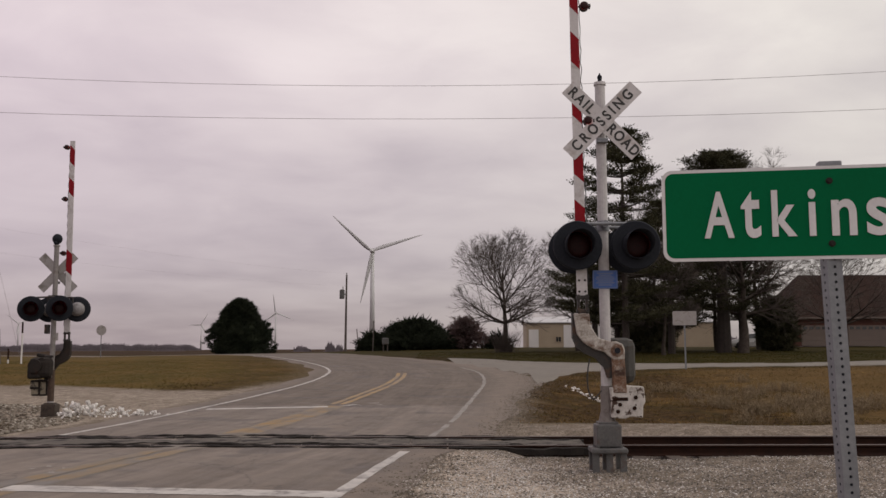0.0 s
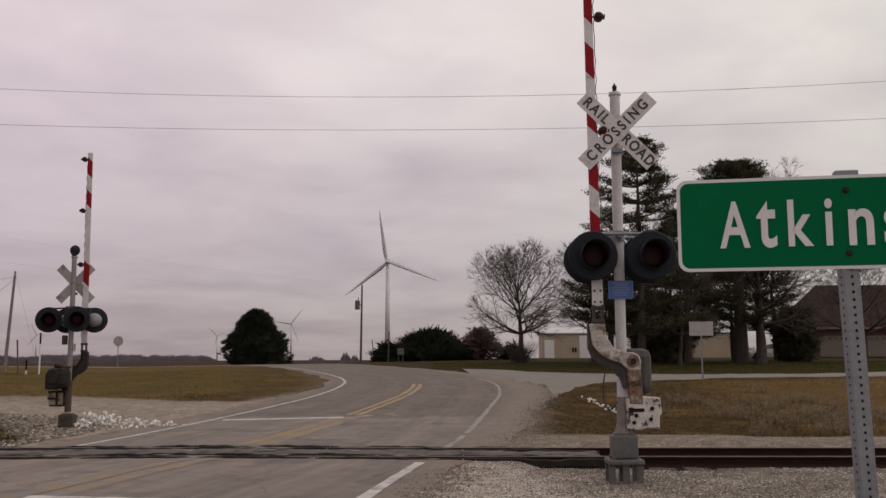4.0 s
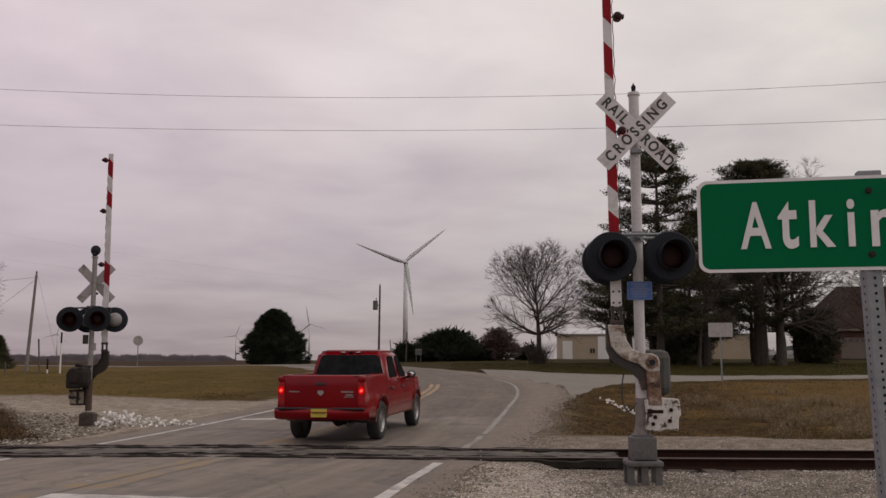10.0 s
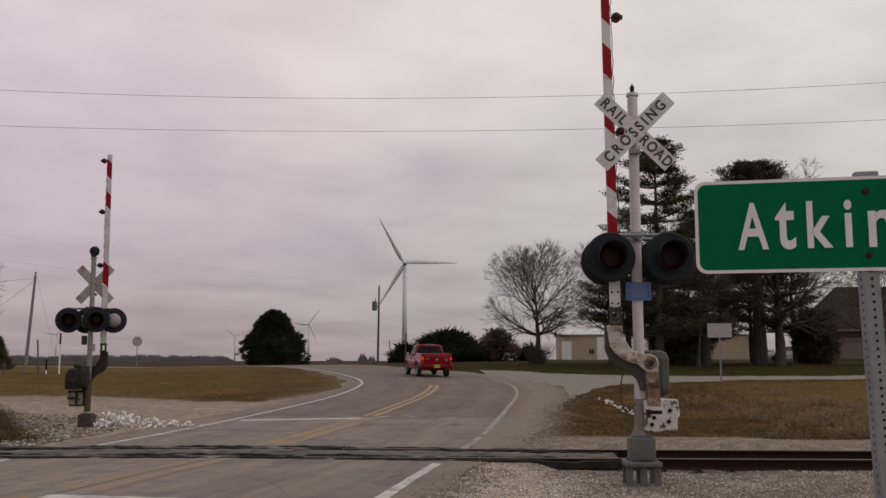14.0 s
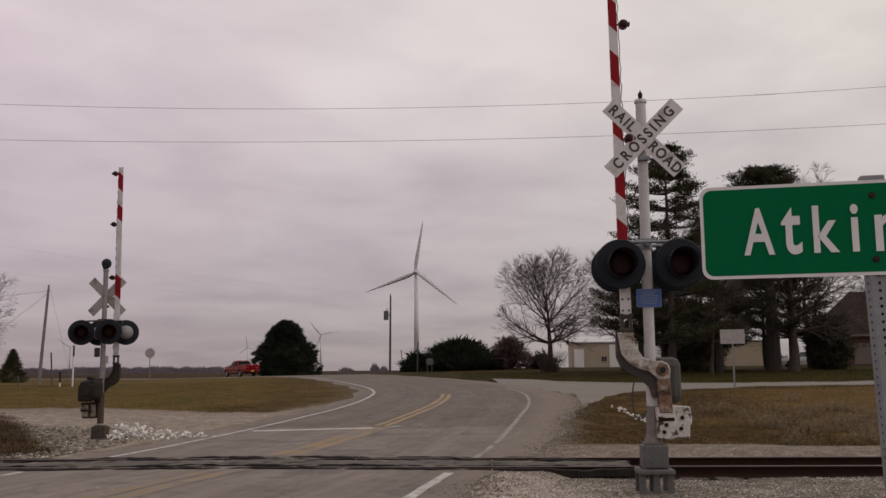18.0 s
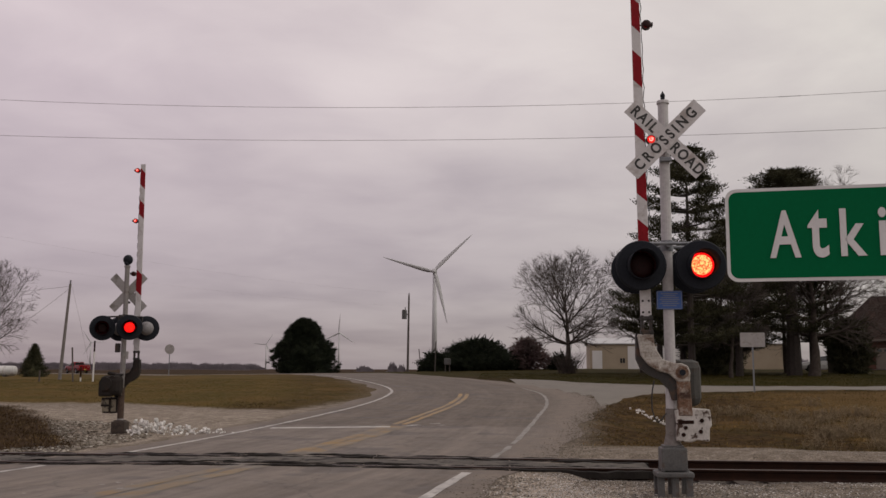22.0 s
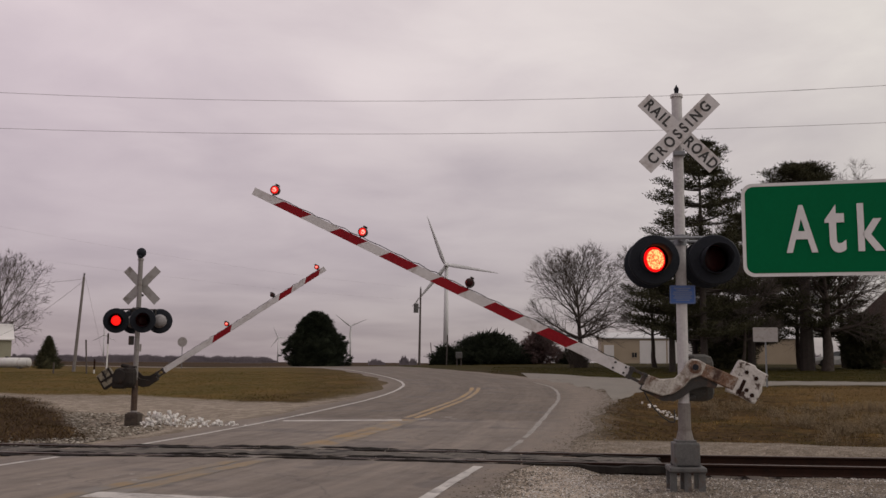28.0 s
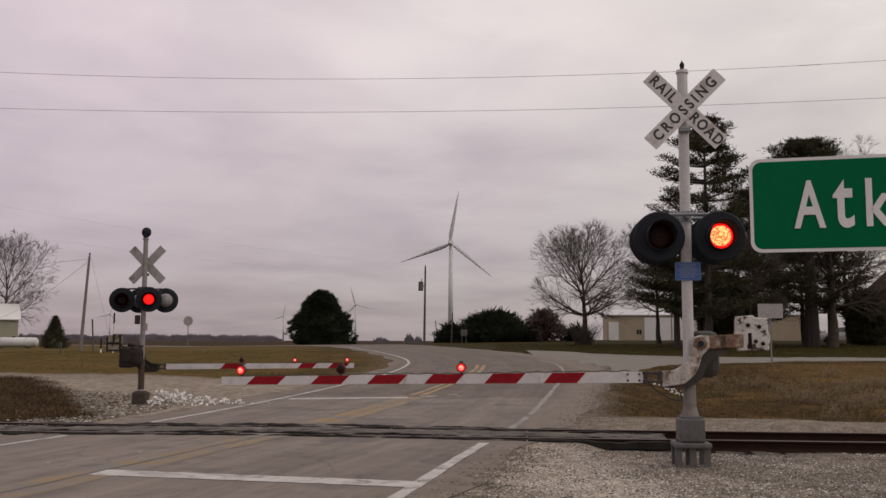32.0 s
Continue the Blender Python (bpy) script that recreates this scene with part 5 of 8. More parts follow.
        pts.append((x, -0.01, -d + half(x) + 0.012 + 0.012 * math.sin(i * 1.9) * (i % 3 != 0)))
    tube(bm, pts, 0.006, 5)
    part("lamp_cable", bm, M["black_plastic"], boom)
    if near:
        # slack cable from the mast to the arm: hangs from its lower anchor in a loop
        anchor = (-0.08, -0.1, pivot_z - 0.62)
        bm = bmesh.new()
        tube(bm, [(-0.06, 0, 0.02), (-0.11, 0, -0.03), (-0.155, 0, 0.02), (-0.185, 0, 0.13), (-0.19, 0, 0.27), (-0.175, 0, 0.4), (-0.15, 0, 0.51)], 0.009, 6)
        rod(bm, (0, 0.02, 0.09), (-0.06, 0, 0.02), 0.009, 0.009, 6)
        CABLES.append((part("slack_cable", bm, M["black_plastic"], s, "slack black cable looped to the gate arm", pose(*anchor)), anchor))
    return s


NEAR = dict(aim=0, reach=0.387, foot=-0.05, top=5.25, buck=4.69, lamp=2.962, pivot=1.57, drop=0.43, near=True, lamp_turn=0, lamp_gap=0.27, weight=0.11,
            arm=dict(x0=-0.73, x1=-6.38, h0=0.142, h1=0.105, lean=0.06,
                     reds=[(-1.54, -1.98), (-2.33, -2.76), (-3.14, -3.56), (-3.9, -4.33), (-4.68, -5.1), (-5.55, -5.98)],
                     lamps=[(-3.12, 1), (-4.74, 0), (-6.11, 2)]))
FAR = dict(aim=42, reach=0.46, foot=-0.42, top=4.32, buck=3.62, lamp=2.66, pivot=1.32, drop=0.43, near=False, lamp_turn=-20, lamp_gap=0.32, weight=0.2,
           arm=dict(x0=-0.73, x1=-5.8, h0=0.15, h1=0.125, lean=-0.065,
                    reds=[(-2.28, -2.85), (-4.36, -4.76), (-5.18, -5.63)],
                    lamps=[(-2.8, 0), (-4.24, 1), (-5.63, 2)]))
build_signal("crossing_signal", pose(2.18, 12.5, 0), NEAR, "railroad crossing signal with crossbuck, paired flashers and striped gate")
build_signal("crossing_signal", pose(-10.08, 24.0, 0, 0, 0, 180), FAR, "weathered railroad crossing signal with bell, seen from behind its crossbuck")


# ---- town sign ----
def build_town_sign():
    yaw = -9.5
    s = thing("town_sign", pose(1.305, 3.09, -0.03, 0, 0, yaw), "green town name sign on a perforated steel post", "sign")
    w, h = 1.1, 0.315
    cx, cz = -0.006, 2.08
    bm = bmesh.new()
    plate(bm, [(x + cx, z + cz) for x, z in rounded(w, h, 0.035, 6)], -0.0015, 0.0015)
    panel = part("sign_panel", bm, M["sign_white"], s, "white-bordered sign blank", pose(0, -0.032, 0, 0, 0, 0))
    bm = bmesh.new()
    plate(bm, [(x + cx, z + cz) for x, z in rounded(w - 0.022, h - 0.022, 0.028, 6)], -0.0022, -0.0016)
    part("sign_field", bm, M["green_sign"], panel, "green reflective sign field")
    for ch, x0, x1, z0, z1 in (("A", -0.418, -0.32, 2.0, 2.159), ("t", -0.297, -0.233, 1.998, 2.158), ("k", -0.197, -0.117, 2.001, 2.159), ("i", -0.079, -0.055, 2.001, 2.159), ("n", -0.006, 0.073, 2.0, 2.122), ("s", 0.104, 0.183, 1.998, 2.124)):
        glyph(ch, x0, x1, z0, z1, M["sign_white"], panel, -0.0045)
    for z in (0.1055, -0.106):
        bm = bmesh.new()
        rod(bm, (-0.008, -0.01, cz + z), (-0.008, 0.003, cz + z), 0.0075, 0.0075, 6)
        rod(bm, (-0.008, -0.004, cz + z), (-0.008, -0.001, cz + z), 0.0115, 0.0115, 14)
        part("bolt", bm, M["rust_black"], panel)
    # square tube with a row of holes on each face, leaning a little
    lean = pose(-0.011, 0, cz) @ pose(0, 0, 0, 0, -1.6, 12) @ pose(0, 0, -cz)
    bm = bmesh.new()
    half = 0.0255
    pitch = 0.0254
    n = 92
    z0 = -0.3
    for face in range(4):
        m = pose(0, 0, 0, 0, 0, 90 * face)
        for i in range(n):
            zc = z0 + pitch * (i + 0.5)
            ring = [bm.verts.new(m @ Vector((0.0055 * math.cos(a), -half, zc + 0.0055 * math.sin(a)))) for a in [2 * math.pi * (k + 0.5) / 8 for k in range(8)]]
            deep = [bm.verts.new(m @ Vector((0.0055 * math.cos(a), -half + 0.003, zc + 0.0055 * math.sin(a)))) for a in [2 * math.pi * (k + 0.5) / 8 for k in range(8)]]
            c = [bm.verts.new(m @ Vector((x * half, -half, zc + z * pitch / 2))) for x, z in ((1, 0), (1, 1), (0, 1), (-1, 1), (-1, 0), (-1, -1), (0, -1), (1, -1))]
            for k in range(8):
                j = (k + 1) % 8
                bm.faces.new((c[k], c[j], ring[k]))
                bm.faces.new((c[j], ring[j], ring[k]))
                bm.faces.new((ring[k], ring[j], deep[j], deep[k]))
    bmesh.ops.remove_doubles(bm, verts=bm.verts, dist=0.0002)
    bmesh.ops.recalc_face_normals(bm, faces=bm.faces)
    part("post", bm, M["galvanised"], s, "galvanised square post with punched holes", lean)
    # black filler inside the tube: the dark of its holes put into colour
    bm = bmesh.new()
    box(bm, 0, 0, z0 + 1.0, 0.046, 0.046, 2.2)
    part("post_core", bm, M["black_iron"], s, "", lean)
    bm = bmesh.new()
    box(bm, 0, -0.004, cz + h / 2 + 0.008, 0.075, 0.045, 0.02, 0.004)
    part("post_cap", bm, M["galvanised"], s)


build_town_sign()


# ---- trees ----
class Soup:
    """Collects many small faces for one mesh."""

    def __init__(self):
        self.v, self.f, self.i = [], [], []

    def limb(self, a, b, r0, r1, seg, mat):
        d = b - a
        q = d.to_track_quat("Z", "Y")
        base = len(self.v)
        for p, r in ((a, r0), (b, r1)):
            for k in range(seg):
                t = 2 * math.pi * k / seg
                self.v.append(p + q @ Vector((r * math.cos(t), r * math.sin(t), 0)))
        for k in range(seg):
            j = (k + 1) % seg
            self.f.append((base + k, base + j, base + seg + j, base + seg + k))
            self.i.append(mat)

    def blade(self, p, d, side, mat):
        base = len(self.v)
        self.v += [p - side, p + side, p + d]
        self.f.append((base, base + 1, base + 2))
        self.i.append(mat)

    def mesh(self, name, mats, smooth=False):
        return mesh_of(name, self.v, self.f, mats, self.i, smooth)


def branch(rng, wood, soup, p, d, length, r, level, twigs, lift=0.03):
    """One limb that tapers to its tip and sends out side branches, turn by turn, at acute angles."""
    steps = (9, 6, 4)[level - 1]
    turn, r0 = rng.uniform(0, 6.28), r
    for k in range(steps):
        u = (k + 1) / steps
        wob = 0.05 if level == 1 else 0.06
        d = (d + Vector((rng.uniform(-wob, wob), rng.uniform(-wob, wob), rng.uniform(-wob, wob) + lift))).normalized()
        q = p + d * (length / steps)
        r1 = max(0.008, r0 * (1 - 0.86 * u))
        (wood if level == 1 else soup).limb(p, q, r, r1, 6 if level == 1 else 3, 0)
        p, r = q, r1
        if level < 3 and u > 0.15:
            for _ in range(1 + (rng.random() < (0.4 if level == 1 else 0.12))):
                turn += 2.4 + rng.uniform(-0.4, 0.4)
                x = d.orthogonal().normalized()
                side = x * math.cos(turn) + d.cross(x) * math.sin(turn)
                a = rng.uniform(0.5, 0.85)
                nd = (d * math.cos(a) + side * math.sin(a)).normalized()
                branch(rng, wood, soup, p, nd, length * (0.56 * (1 - u) + 0.17) * rng.uniform(0.7, 1.15), r * 0.6, level + 1, twigs, 0.02)
        if level == 3 or (level == 2 and u > 0.5):
            for _ in range(twigs):
                nd = (d + Vector((rng.uniform(-1, 1), rng.uniform(-1, 1), rng.uniform(-0.6, 0.9))) * 0.42).normalized()
                soup.blade(p, nd * rng.uniform(0.3, 0.8), nd.orthogonal().normalized() * 0.008, 0)


def bare_tree(name, at, height, seed, label, wide=0.84, trunk=0.28, low=0.16, limbs=15, twigs=1, shoots=0):
    """A leafless tree: limbs leave the stem at many heights and end on a rounded crown."""
    rng = random.Random(seed)
    soup, wood = Soup(), Soup()
    z = float(ground_z(at[0], at[1])[0])
    t = thing(name, pose(at[0], at[1], z - 0.1), label, "tree")
    p, r, stem = Vector((0, 0, 0)), trunk, []
    for k in range(8):
        q = p + Vector((rng.uniform(-0.012, 0.012), rng.uniform(-0.012, 0.012), 0.085)) * height
        wood.limb(p, q, r, r * 0.82, 9, 0)
        p, r = q, r * 0.82
        stem.append((p, r))
    mid = Vector((0, 0, height * 0.56))
    half = Vector((height * wide / 2, height * wide / 2, height * 0.45))
    for k in range(limbs):
        u = (k + 0.5) / limbs
        i = min(7, int((low + (0.62 - low) * u) / 0.085))
        c, rr = stem[i]
        a = k * 2.4 + rng.uniform(-0.4, 0.4)
        d = Vector((math.cos(a), math.sin(a), rng.uniform(-0.02, 0.3) + 1.9 * u * u + 0.5 * u)).normalized()
        # reach to the crown's surface along d
        o = Vector(((c - mid)[j] / half[j] for j in range(3)))
        e = Vector((d[j] / half[j] for j in range(3)))
        A, B, C = e.dot(e), 2 * o.dot(e), o.dot(o) - 1
        reach = (-B + math.sqrt(max(0.0, B * B - 4 * A * C))) / (2 * A)
        branch(rng, wood, soup, c, d, max(0.2 * height, reach * rng.uniform(0.8, 0.97)), rr * rng.uniform(0.5, 0.7), 1, twigs, 0.045 if u < 0.5 else 0.02)
    for k in range(shoots):
        a = rng.uniform(0, 2 * math.pi)
        d = Vector((math.cos(a) * 0.7, math.sin(a) * 0.7, 1)).normalized()
        branch(rng, wood, soup, Vector((rng.gauss(0, 0.4), rng.gauss(0, 0.4), 0)), d, height * rng.uniform(0.1, 0.2), 0.025, 3, twigs + 1)
    part("trunk", wood.mesh("trunk", [M["bark"]], True), None, t, "grey-brown trunk and main limbs")
    part("crown", soup.mesh("crown", [M["twig"]]), None, t, "leafless crown of fine twigs")
    return t


def spray(rng, soup, c, r, n, size, flat=0.7, mat=0, up=0.2):
    """A clump of small leaves or needle tufts about c."""
    for _ in range(n):
        o = Vector((rng.gauss(0, 1), rng.gauss(0, 1), rng.gauss(0, 1) * flat)) * r * 0.5
        d = (o.normalized() + Vector((rng.uniform(-0.6, 0.6), rng.uniform(-0.6, 0.6), rng.uniform(-0.3, 0.5) + up))).normalized() * size * rng.uniform(0.6, 1.3)
        soup.blade(c + o, d, d.cross(Vector((rng.uniform(-1, 1), rng.uniform(-1, 1), rng.uniform(-1, 1)))).normalized() * size * 0.22, mat)


def cone_evergreen(name, at, height, width, seed, label, n=900, mat="cedar", lobes=(), per=26, leaf=0.35, z_up=0.0, spikes=0, core=True, wave=1.0):
    """A dense evergreen: a stem and sprays of foliage on an uneven cone or dome."""
    rng = random.Random(seed)
    soup, wood = Soup(), Soup()
    z = float(ground_z(at[0], at[1])[0]) + z_up
    t = thing(name, pose(at[0], at[1], z - 0.05), label, "tree")
    wood.limb(Vector((0, 0, 0)), Vector((0, 0, height * 0.9)), 0.16, 0.03, 7, 0)
    for k in range(n):
        u = rng.random() ** 0.8
        h = height * u
        a = rng.uniform(0, 2 * math.pi)
        best = float(np.interp(h / height, [q[0] for q in lobes], [q[1] for q in lobes]))
        r = width / 2 * best * (0.84 + 0.1 * (1 - wave) + wave * (0.2 * math.sin(a * 3 + h * 2) + 0.12 * math.sin(a * 7 + 1.3 * h))) * (0.72 + 0.28 * rng.random())
        c = Vector((r * math.cos(a), r * math.sin(a), h))
        out = Vector((math.cos(a), math.sin(a), 0.35))
        for _ in range(per):
            o = c + Vector((rng.gauss(0, 1), rng.gauss(0, 1), rng.gauss(0, 0.6))) * leaf * 0.5
            d = (out + Vector((rng.gauss(0, 0.55), rng.gauss(0, 0.55), rng.gauss(0, 0.4)))).normalized() * leaf * rng.uniform(0.9, 2.0)
            soup.blade(o, d, d.orthogonal().normalized() * leaf * 0.17, 0)
        if k % 5 == 0:
            wood.limb(Vector((0, 0, h * 0.85)), c, 0.03, 0.01, 3, 0)
    # the packed, dark heart of the crown
    if core:
        rings = []
        for j in range(9):
            h = height * (0.02 + 0.9 * j / 8)
            best = float(np.interp(h / height, [q[0] for q in lobes], [q[1] for q in lobes]))
            rings.append([Vector((math.cos(a) * q, math.sin(a) * q, h)) for a, q in [(2 * math.pi * i / 14, width / 2 * best * 0.74 * rng.uniform(0.82, 1.08)) for i in range(14)]])
        for lower, upper in zip(rings, rings[1:]):
            for i in range(14):
                base = len(soup.v)
                soup.v += [lower[i], lower[(i + 1) % 14], upper[(i + 1) % 14], upper[i]]
                soup.f.append((base, base + 1, base + 2, base + 3))
                soup.i.append(0)
    # branch tips that reach out of the outline
    for k in range(spikes):
        h = height * rng.uniform(0.05, 0.98)
        best = float(np.interp(h / height, [q[0] for q in lobes], [q[1] for q in lobes]))
        a = rng.uniform(0, 2 * math.pi)
        c = Vector((math.cos(a), math.sin(a), 0)) * width / 2 * best * 0.88 + Vector((0, 0, h * 0.95))
        d = Vector((math.cos(a), math.sin(a), rng.uniform(0.15, 0.75))).normalized()
        reach = rng.uniform(0.8, 1.7) * leaf * 2.2
        for q in range(7):
            u = q / 6
            spray(rng, soup, c + d * reach * u, leaf * 1.3 * (1 - 0.8 * u), 9, leaf * (0.8 - 0.45 * u), 0.7, 0, 0.3)
    # dark inner mass of packed foliage
    for k in range(n // 2):
        h = height * rng.random() * 0.9
        best = float(np.interp(h / height, [q[0] for q in lobes], [q[1] for q in lobes]))
        a, r = rng.uniform(0, 2 * math.pi), width / 2 * best * 0.66 * math.sqrt(rng.random())
        spray(rng, soup, Vector((r * math.cos(a), r * math.sin(a), h)), leaf * 2.2, per // 2, leaf * 1.7, 0.9, 0, 0.1)
    part("trunk", wood.mesh("trunk", [M["bark"]]), None, t)
    part("crown", soup.mesh("crown", [M[mat]]), None, t, "dense evergreen foliage")
    return t


def pine(name, at, height, seed, label, tiers, trunk=0.28, lean=0.0, tufts=5):
    """A tall pine: straight stem and level tiers of boughs that carry flat pads of needles, with gaps between the tiers."""
    rng = random.Random(seed)
    soup, wood = Soup(), Soup()
    z = float(ground_z(at[0], at[1])[0])
    t = thing(name, pose(at[0], at[1], z - 0.1, 0, lean, 0), label, "tree")
    wood.limb(Vector((0, 0, 0)), Vector((0, 0, height * 0.55)), trunk, trunk * 0.6, 9, 0)
    wood.limb(Vector((0, 0, height * 0.55)), Vector((0, 0, height * 0.98)), trunk * 0.6, 0.03, 7, 0)
    for h, reach, count in tiers:
        for k in range(count):
            a = 2 * math.pi * k / count + rng.uniform(-0.5, 0.5)
            L = reach * rng.uniform(0.7, 1.12)
            q = Vector((0, 0, h + rng.uniform(-0.22, 0.22)))
            d = Vector((math.cos(a), math.sin(a), rng.uniform(-0.12, 0.1)))
            steps = 7
            for s in range(steps):
                d = (d + Vector((rng.uniform(-0.08, 0.08), rng.uniform(-0.08, 0.08), 0.03 + 0.02 * s))).normalized()
                e = q + d * (L / steps)
                wood.limb(q, e, 0.065 * (1 - s / steps) + 0.012, 0.065 * (1 - (s + 1) / steps) + 0.01, 4, 0)
                q = e
                if s >= 2:
                    across = Vector((-d.y, d.x, 0)).normalized()
                    for m in range(tufts):
                        c = q + across * rng.uniform(-1, 1) * L * 0.2 * (1.15 - s / steps) + d * rng.uniform(-0.15, 0.35) + Vector((0, 0, rng.uniform(0.0, 0.1)))
                        wood.limb(q, c, 0.016, 0.007, 3, 0)
                        spray(rng, soup, c, 0.55, 26, 0.18, 0.24, 0, 0.5)
    part("trunk", wood.mesh("trunk", [M["dark_bark"]]), None, t, "straight dark trunk with open boughs")
    part("crown", soup.mesh("crown", [M["needle"]]), None, t, "tiers of dark needles")
    return t


def build_trees():
    cone_evergreen("cedar_tree", (-25.2, 115.5), 6.8, 8.7, 3, "broad dark evergreen beside the far road", 1250, "cedar", ((0, 0.93), (0.1, 1.02), (0.28, 1.03), (0.42, 0.98), (0.54, 0.84), (0.62, 0.64), (0.72, 0.55), (0.82, 0.48), (0.9, 0.34), (0.96, 0.2), (1.0, 0.04)), 22, 0.25, wave=0.35)
    cone_evergreen("spruce_tree", (-44.3, 85), 3.1, 2.7, 5, "small blue-green spruce on the grass", 620, "needle", ((0, 0.85), (0.1, 1.0), (0.25, 0.8), (0.28, 0.86), (0.45, 0.56), (0.48, 0.62), (0.65, 0.34), (0.68, 0.38), (0.82, 0.16), (0.92, 0.05), (1, 0.0)), 14, 0.12, spikes=150)
    bare_tree("bare_tree", (5.3, 80), 10.2, 11, "spreading leafless tree with basal shoots on the lawn", 1.04, 0.34, 0.17, 24, 2, 120)
    bare_tree("bare_tree", (-69.5, 120), 15.0, 12, "leafless tree beside the white shed", 1.1, 0.36, 0.2, 18, 3)
    bare_tree("bare_tree", (30.0, 88), 19.0, 13, "tall leafless tree behind the evergreens", 0.6, 0.34, 0.3, 14, 3)
    bare_tree("bare_tree", (12.2, 84), 11.5, 14, "leafless tree at the edge of the grove", 0.7, 0.25, 0.2, 14, 3)
    bare_tree("bare_tree", (20.3, 92), 16, 15, "leafless tree in the grove", 0.65, 0.3, 0.3, 14, 3)
    bare_tree("bare_tree", (34.5, 80), 9, 16, "low spreading leafless tree near the house", 1.3, 0.3, 0.16, 14, 3)
    bare_tree("bare_tree", (16.6, 70), 9.5, 17, "young leafless tree in the grove", 0.7, 0.18, 0.2, 12, 3)
    pine("pine_tree", (13.0, 66), 16.2, 21, "tall pine with open tiers of boughs", [(2.6, 3.6, 6), (4.2, 3.9, 6), (6.0, 3.6, 7), (7.8, 3.6, 7), (9.4, 3.4, 7), (10.8, 3.3, 7), (12.0, 2.9, 7), (13.2, 2.6, 6), (14.2, 2.0, 6), (15.2, 1.3, 5), (16.0, 0.6, 4)])
    pine("pine_tree", (23.0, 76), 16.4, 22, "tall pine with a rounded dark top", [(3.4, 4.0, 6), (5.4, 4.6, 7), (7.2, 4.4, 7), (9.0, 4.2, 7), (10.6, 3.8, 7), (12.2, 3.3, 8), (13.6, 3.0, 9), (14.3, 2.8, 11), (15.1, 2.4, 11), (15.8, 1.7, 9), (16.3, 0.9, 6)], 0.6)
    pine("pine_tree", (11.3, 69), 8.6, 23, "pine with a dark spreading lower crown", [(3.2, 3.4, 7), (4.4, 3.6, 8), (5.6, 3.2, 8), (6.8, 2.6, 7), (7.8, 1.6, 6)], 0.26)
    pine("pine_tree", (18.2, 74), 12.5, 24, "pine in the shaded grove", [(3.0, 3.6, 7), (4.6, 3.9, 8), (6.2, 3.7, 8), (7.8, 3.4, 8), (9.4, 2.8, 7), (10.8, 2.0, 6), (12.0, 1.0, 5)], 0.3)
    pine("pine_tree", (25.8, 80), 14.0, 25, "pine in the shaded grove", [(3.0, 3.9, 7), (4.8, 4.2, 8), (6.6, 4.0, 8), (8.4, 3.7, 8), (10.2, 3.1, 7), (11.8, 2.3, 6), (13.4, 1.1, 5)], 0.34)
    # dense back of the grove
    cone_evergreen("evergreen_bush", (20.6, 94), 6.5, 6.0, 38, "tall dark evergreen at the back of the grove", 300, "needle", ((0, 0.85), (0.2, 1.0), (0.5, 0.85), (0.8, 0.5), (1, 0.05)), 20, 0.4, spikes=60)
    bare_tree("bare_tree", (24.2, 75), 12.5, 20, "old leafless tree with sprawling limbs in the grove", 1.0, 0.5, 0.2, 16, 3)
    pine("pine_tree", (21.2, 86), 13.5, 26, "dark pine at the back of the grove", [(2.2, 4.0, 8), (3.8, 4.2, 9), (5.4, 4.2, 9), (7.0, 4.0, 9), (8.6, 3.6, 8), (10.2, 3.0, 8), (11.8, 2.0, 6), (13.0, 1.0, 5)], 0.32)
    pine("pine_tree", (15.4, 82), 10.5, 27, "dark pine at the back of the grove", [(2.4, 3.6, 8), (3.8, 3.9, 9), (5.2, 3.8, 9), (6.6, 3.4, 8), (8.0, 2.6, 7), (9.4, 1.5, 6)], 0.28)
    bare_tree("bare_tree", (24.8, 84), 14.5, 18, "leafless tree tangled among the pines", 0.7, 0.28, 0.2, 15, 3)
    bare_tree("bare_tree", (18.6, 82), 10.5, 19, "leafless tree tangled among the pines", 0.8, 0.22, 0.15, 15, 3)
    cone_evergreen("juniper_bush", (-2.8, 95), 2.9, 8.6, 31, "wide dark juniper on the lawn", 420, "cedar", ((0, 0.95), (0.25, 1.0), (0.55, 0.8), (0.8, 0.5), (0.95, 0.25), (1, 0.05)), 22, 0.36, spikes=170)
    cone_evergreen("juniper_bush", (-7.1, 93.5), 1.7, 3.4, 32, "low juniper at the edge of the lawn", 130, "cedar", ((0, 1.0), (0.4, 0.8), (0.8, 0.3), (1, 0.05)), 20, 0.28, spikes=70)
    cone_evergreen("dormant_bush", (2.3, 95), 3.1, 4.2, 33, "reddish-brown leafless bush on the lawn", 200, "red_bush", ((0, 0.85), (0.3, 1.0), (0.7, 0.75), (1, 0.1)), 18, 0.3, core=False)
    cone_evergreen("juniper_bush", (5.6, 97), 1.3, 3.2, 34, "low juniper behind the bare tree", 90, "cedar", ((0, 0.85), (0.3, 1.0), (0.7, 0.75), (1, 0.1)), 18, 0.3)
    cone_evergreen("evergreen_bush", (17.3, 78), 3.2, 4.2, 35, "dark rounded evergreen in the grove", 220, "needle", ((0, 0.85), (0.2, 1.0), (0.5, 0.85), (0.8, 0.5), (1, 0.05)), 20, 0.35)
    cone_evergreen("evergreen_bush", (29.8, 83), 4.6, 3.6, 36, "dark evergreen beside the house", 260, "needle", ((0, 0.8), (0.3, 1.0), (0.6, 0.85), (0.85, 0.5), (1, 0.05)), 20, 0.4)


build_trees()


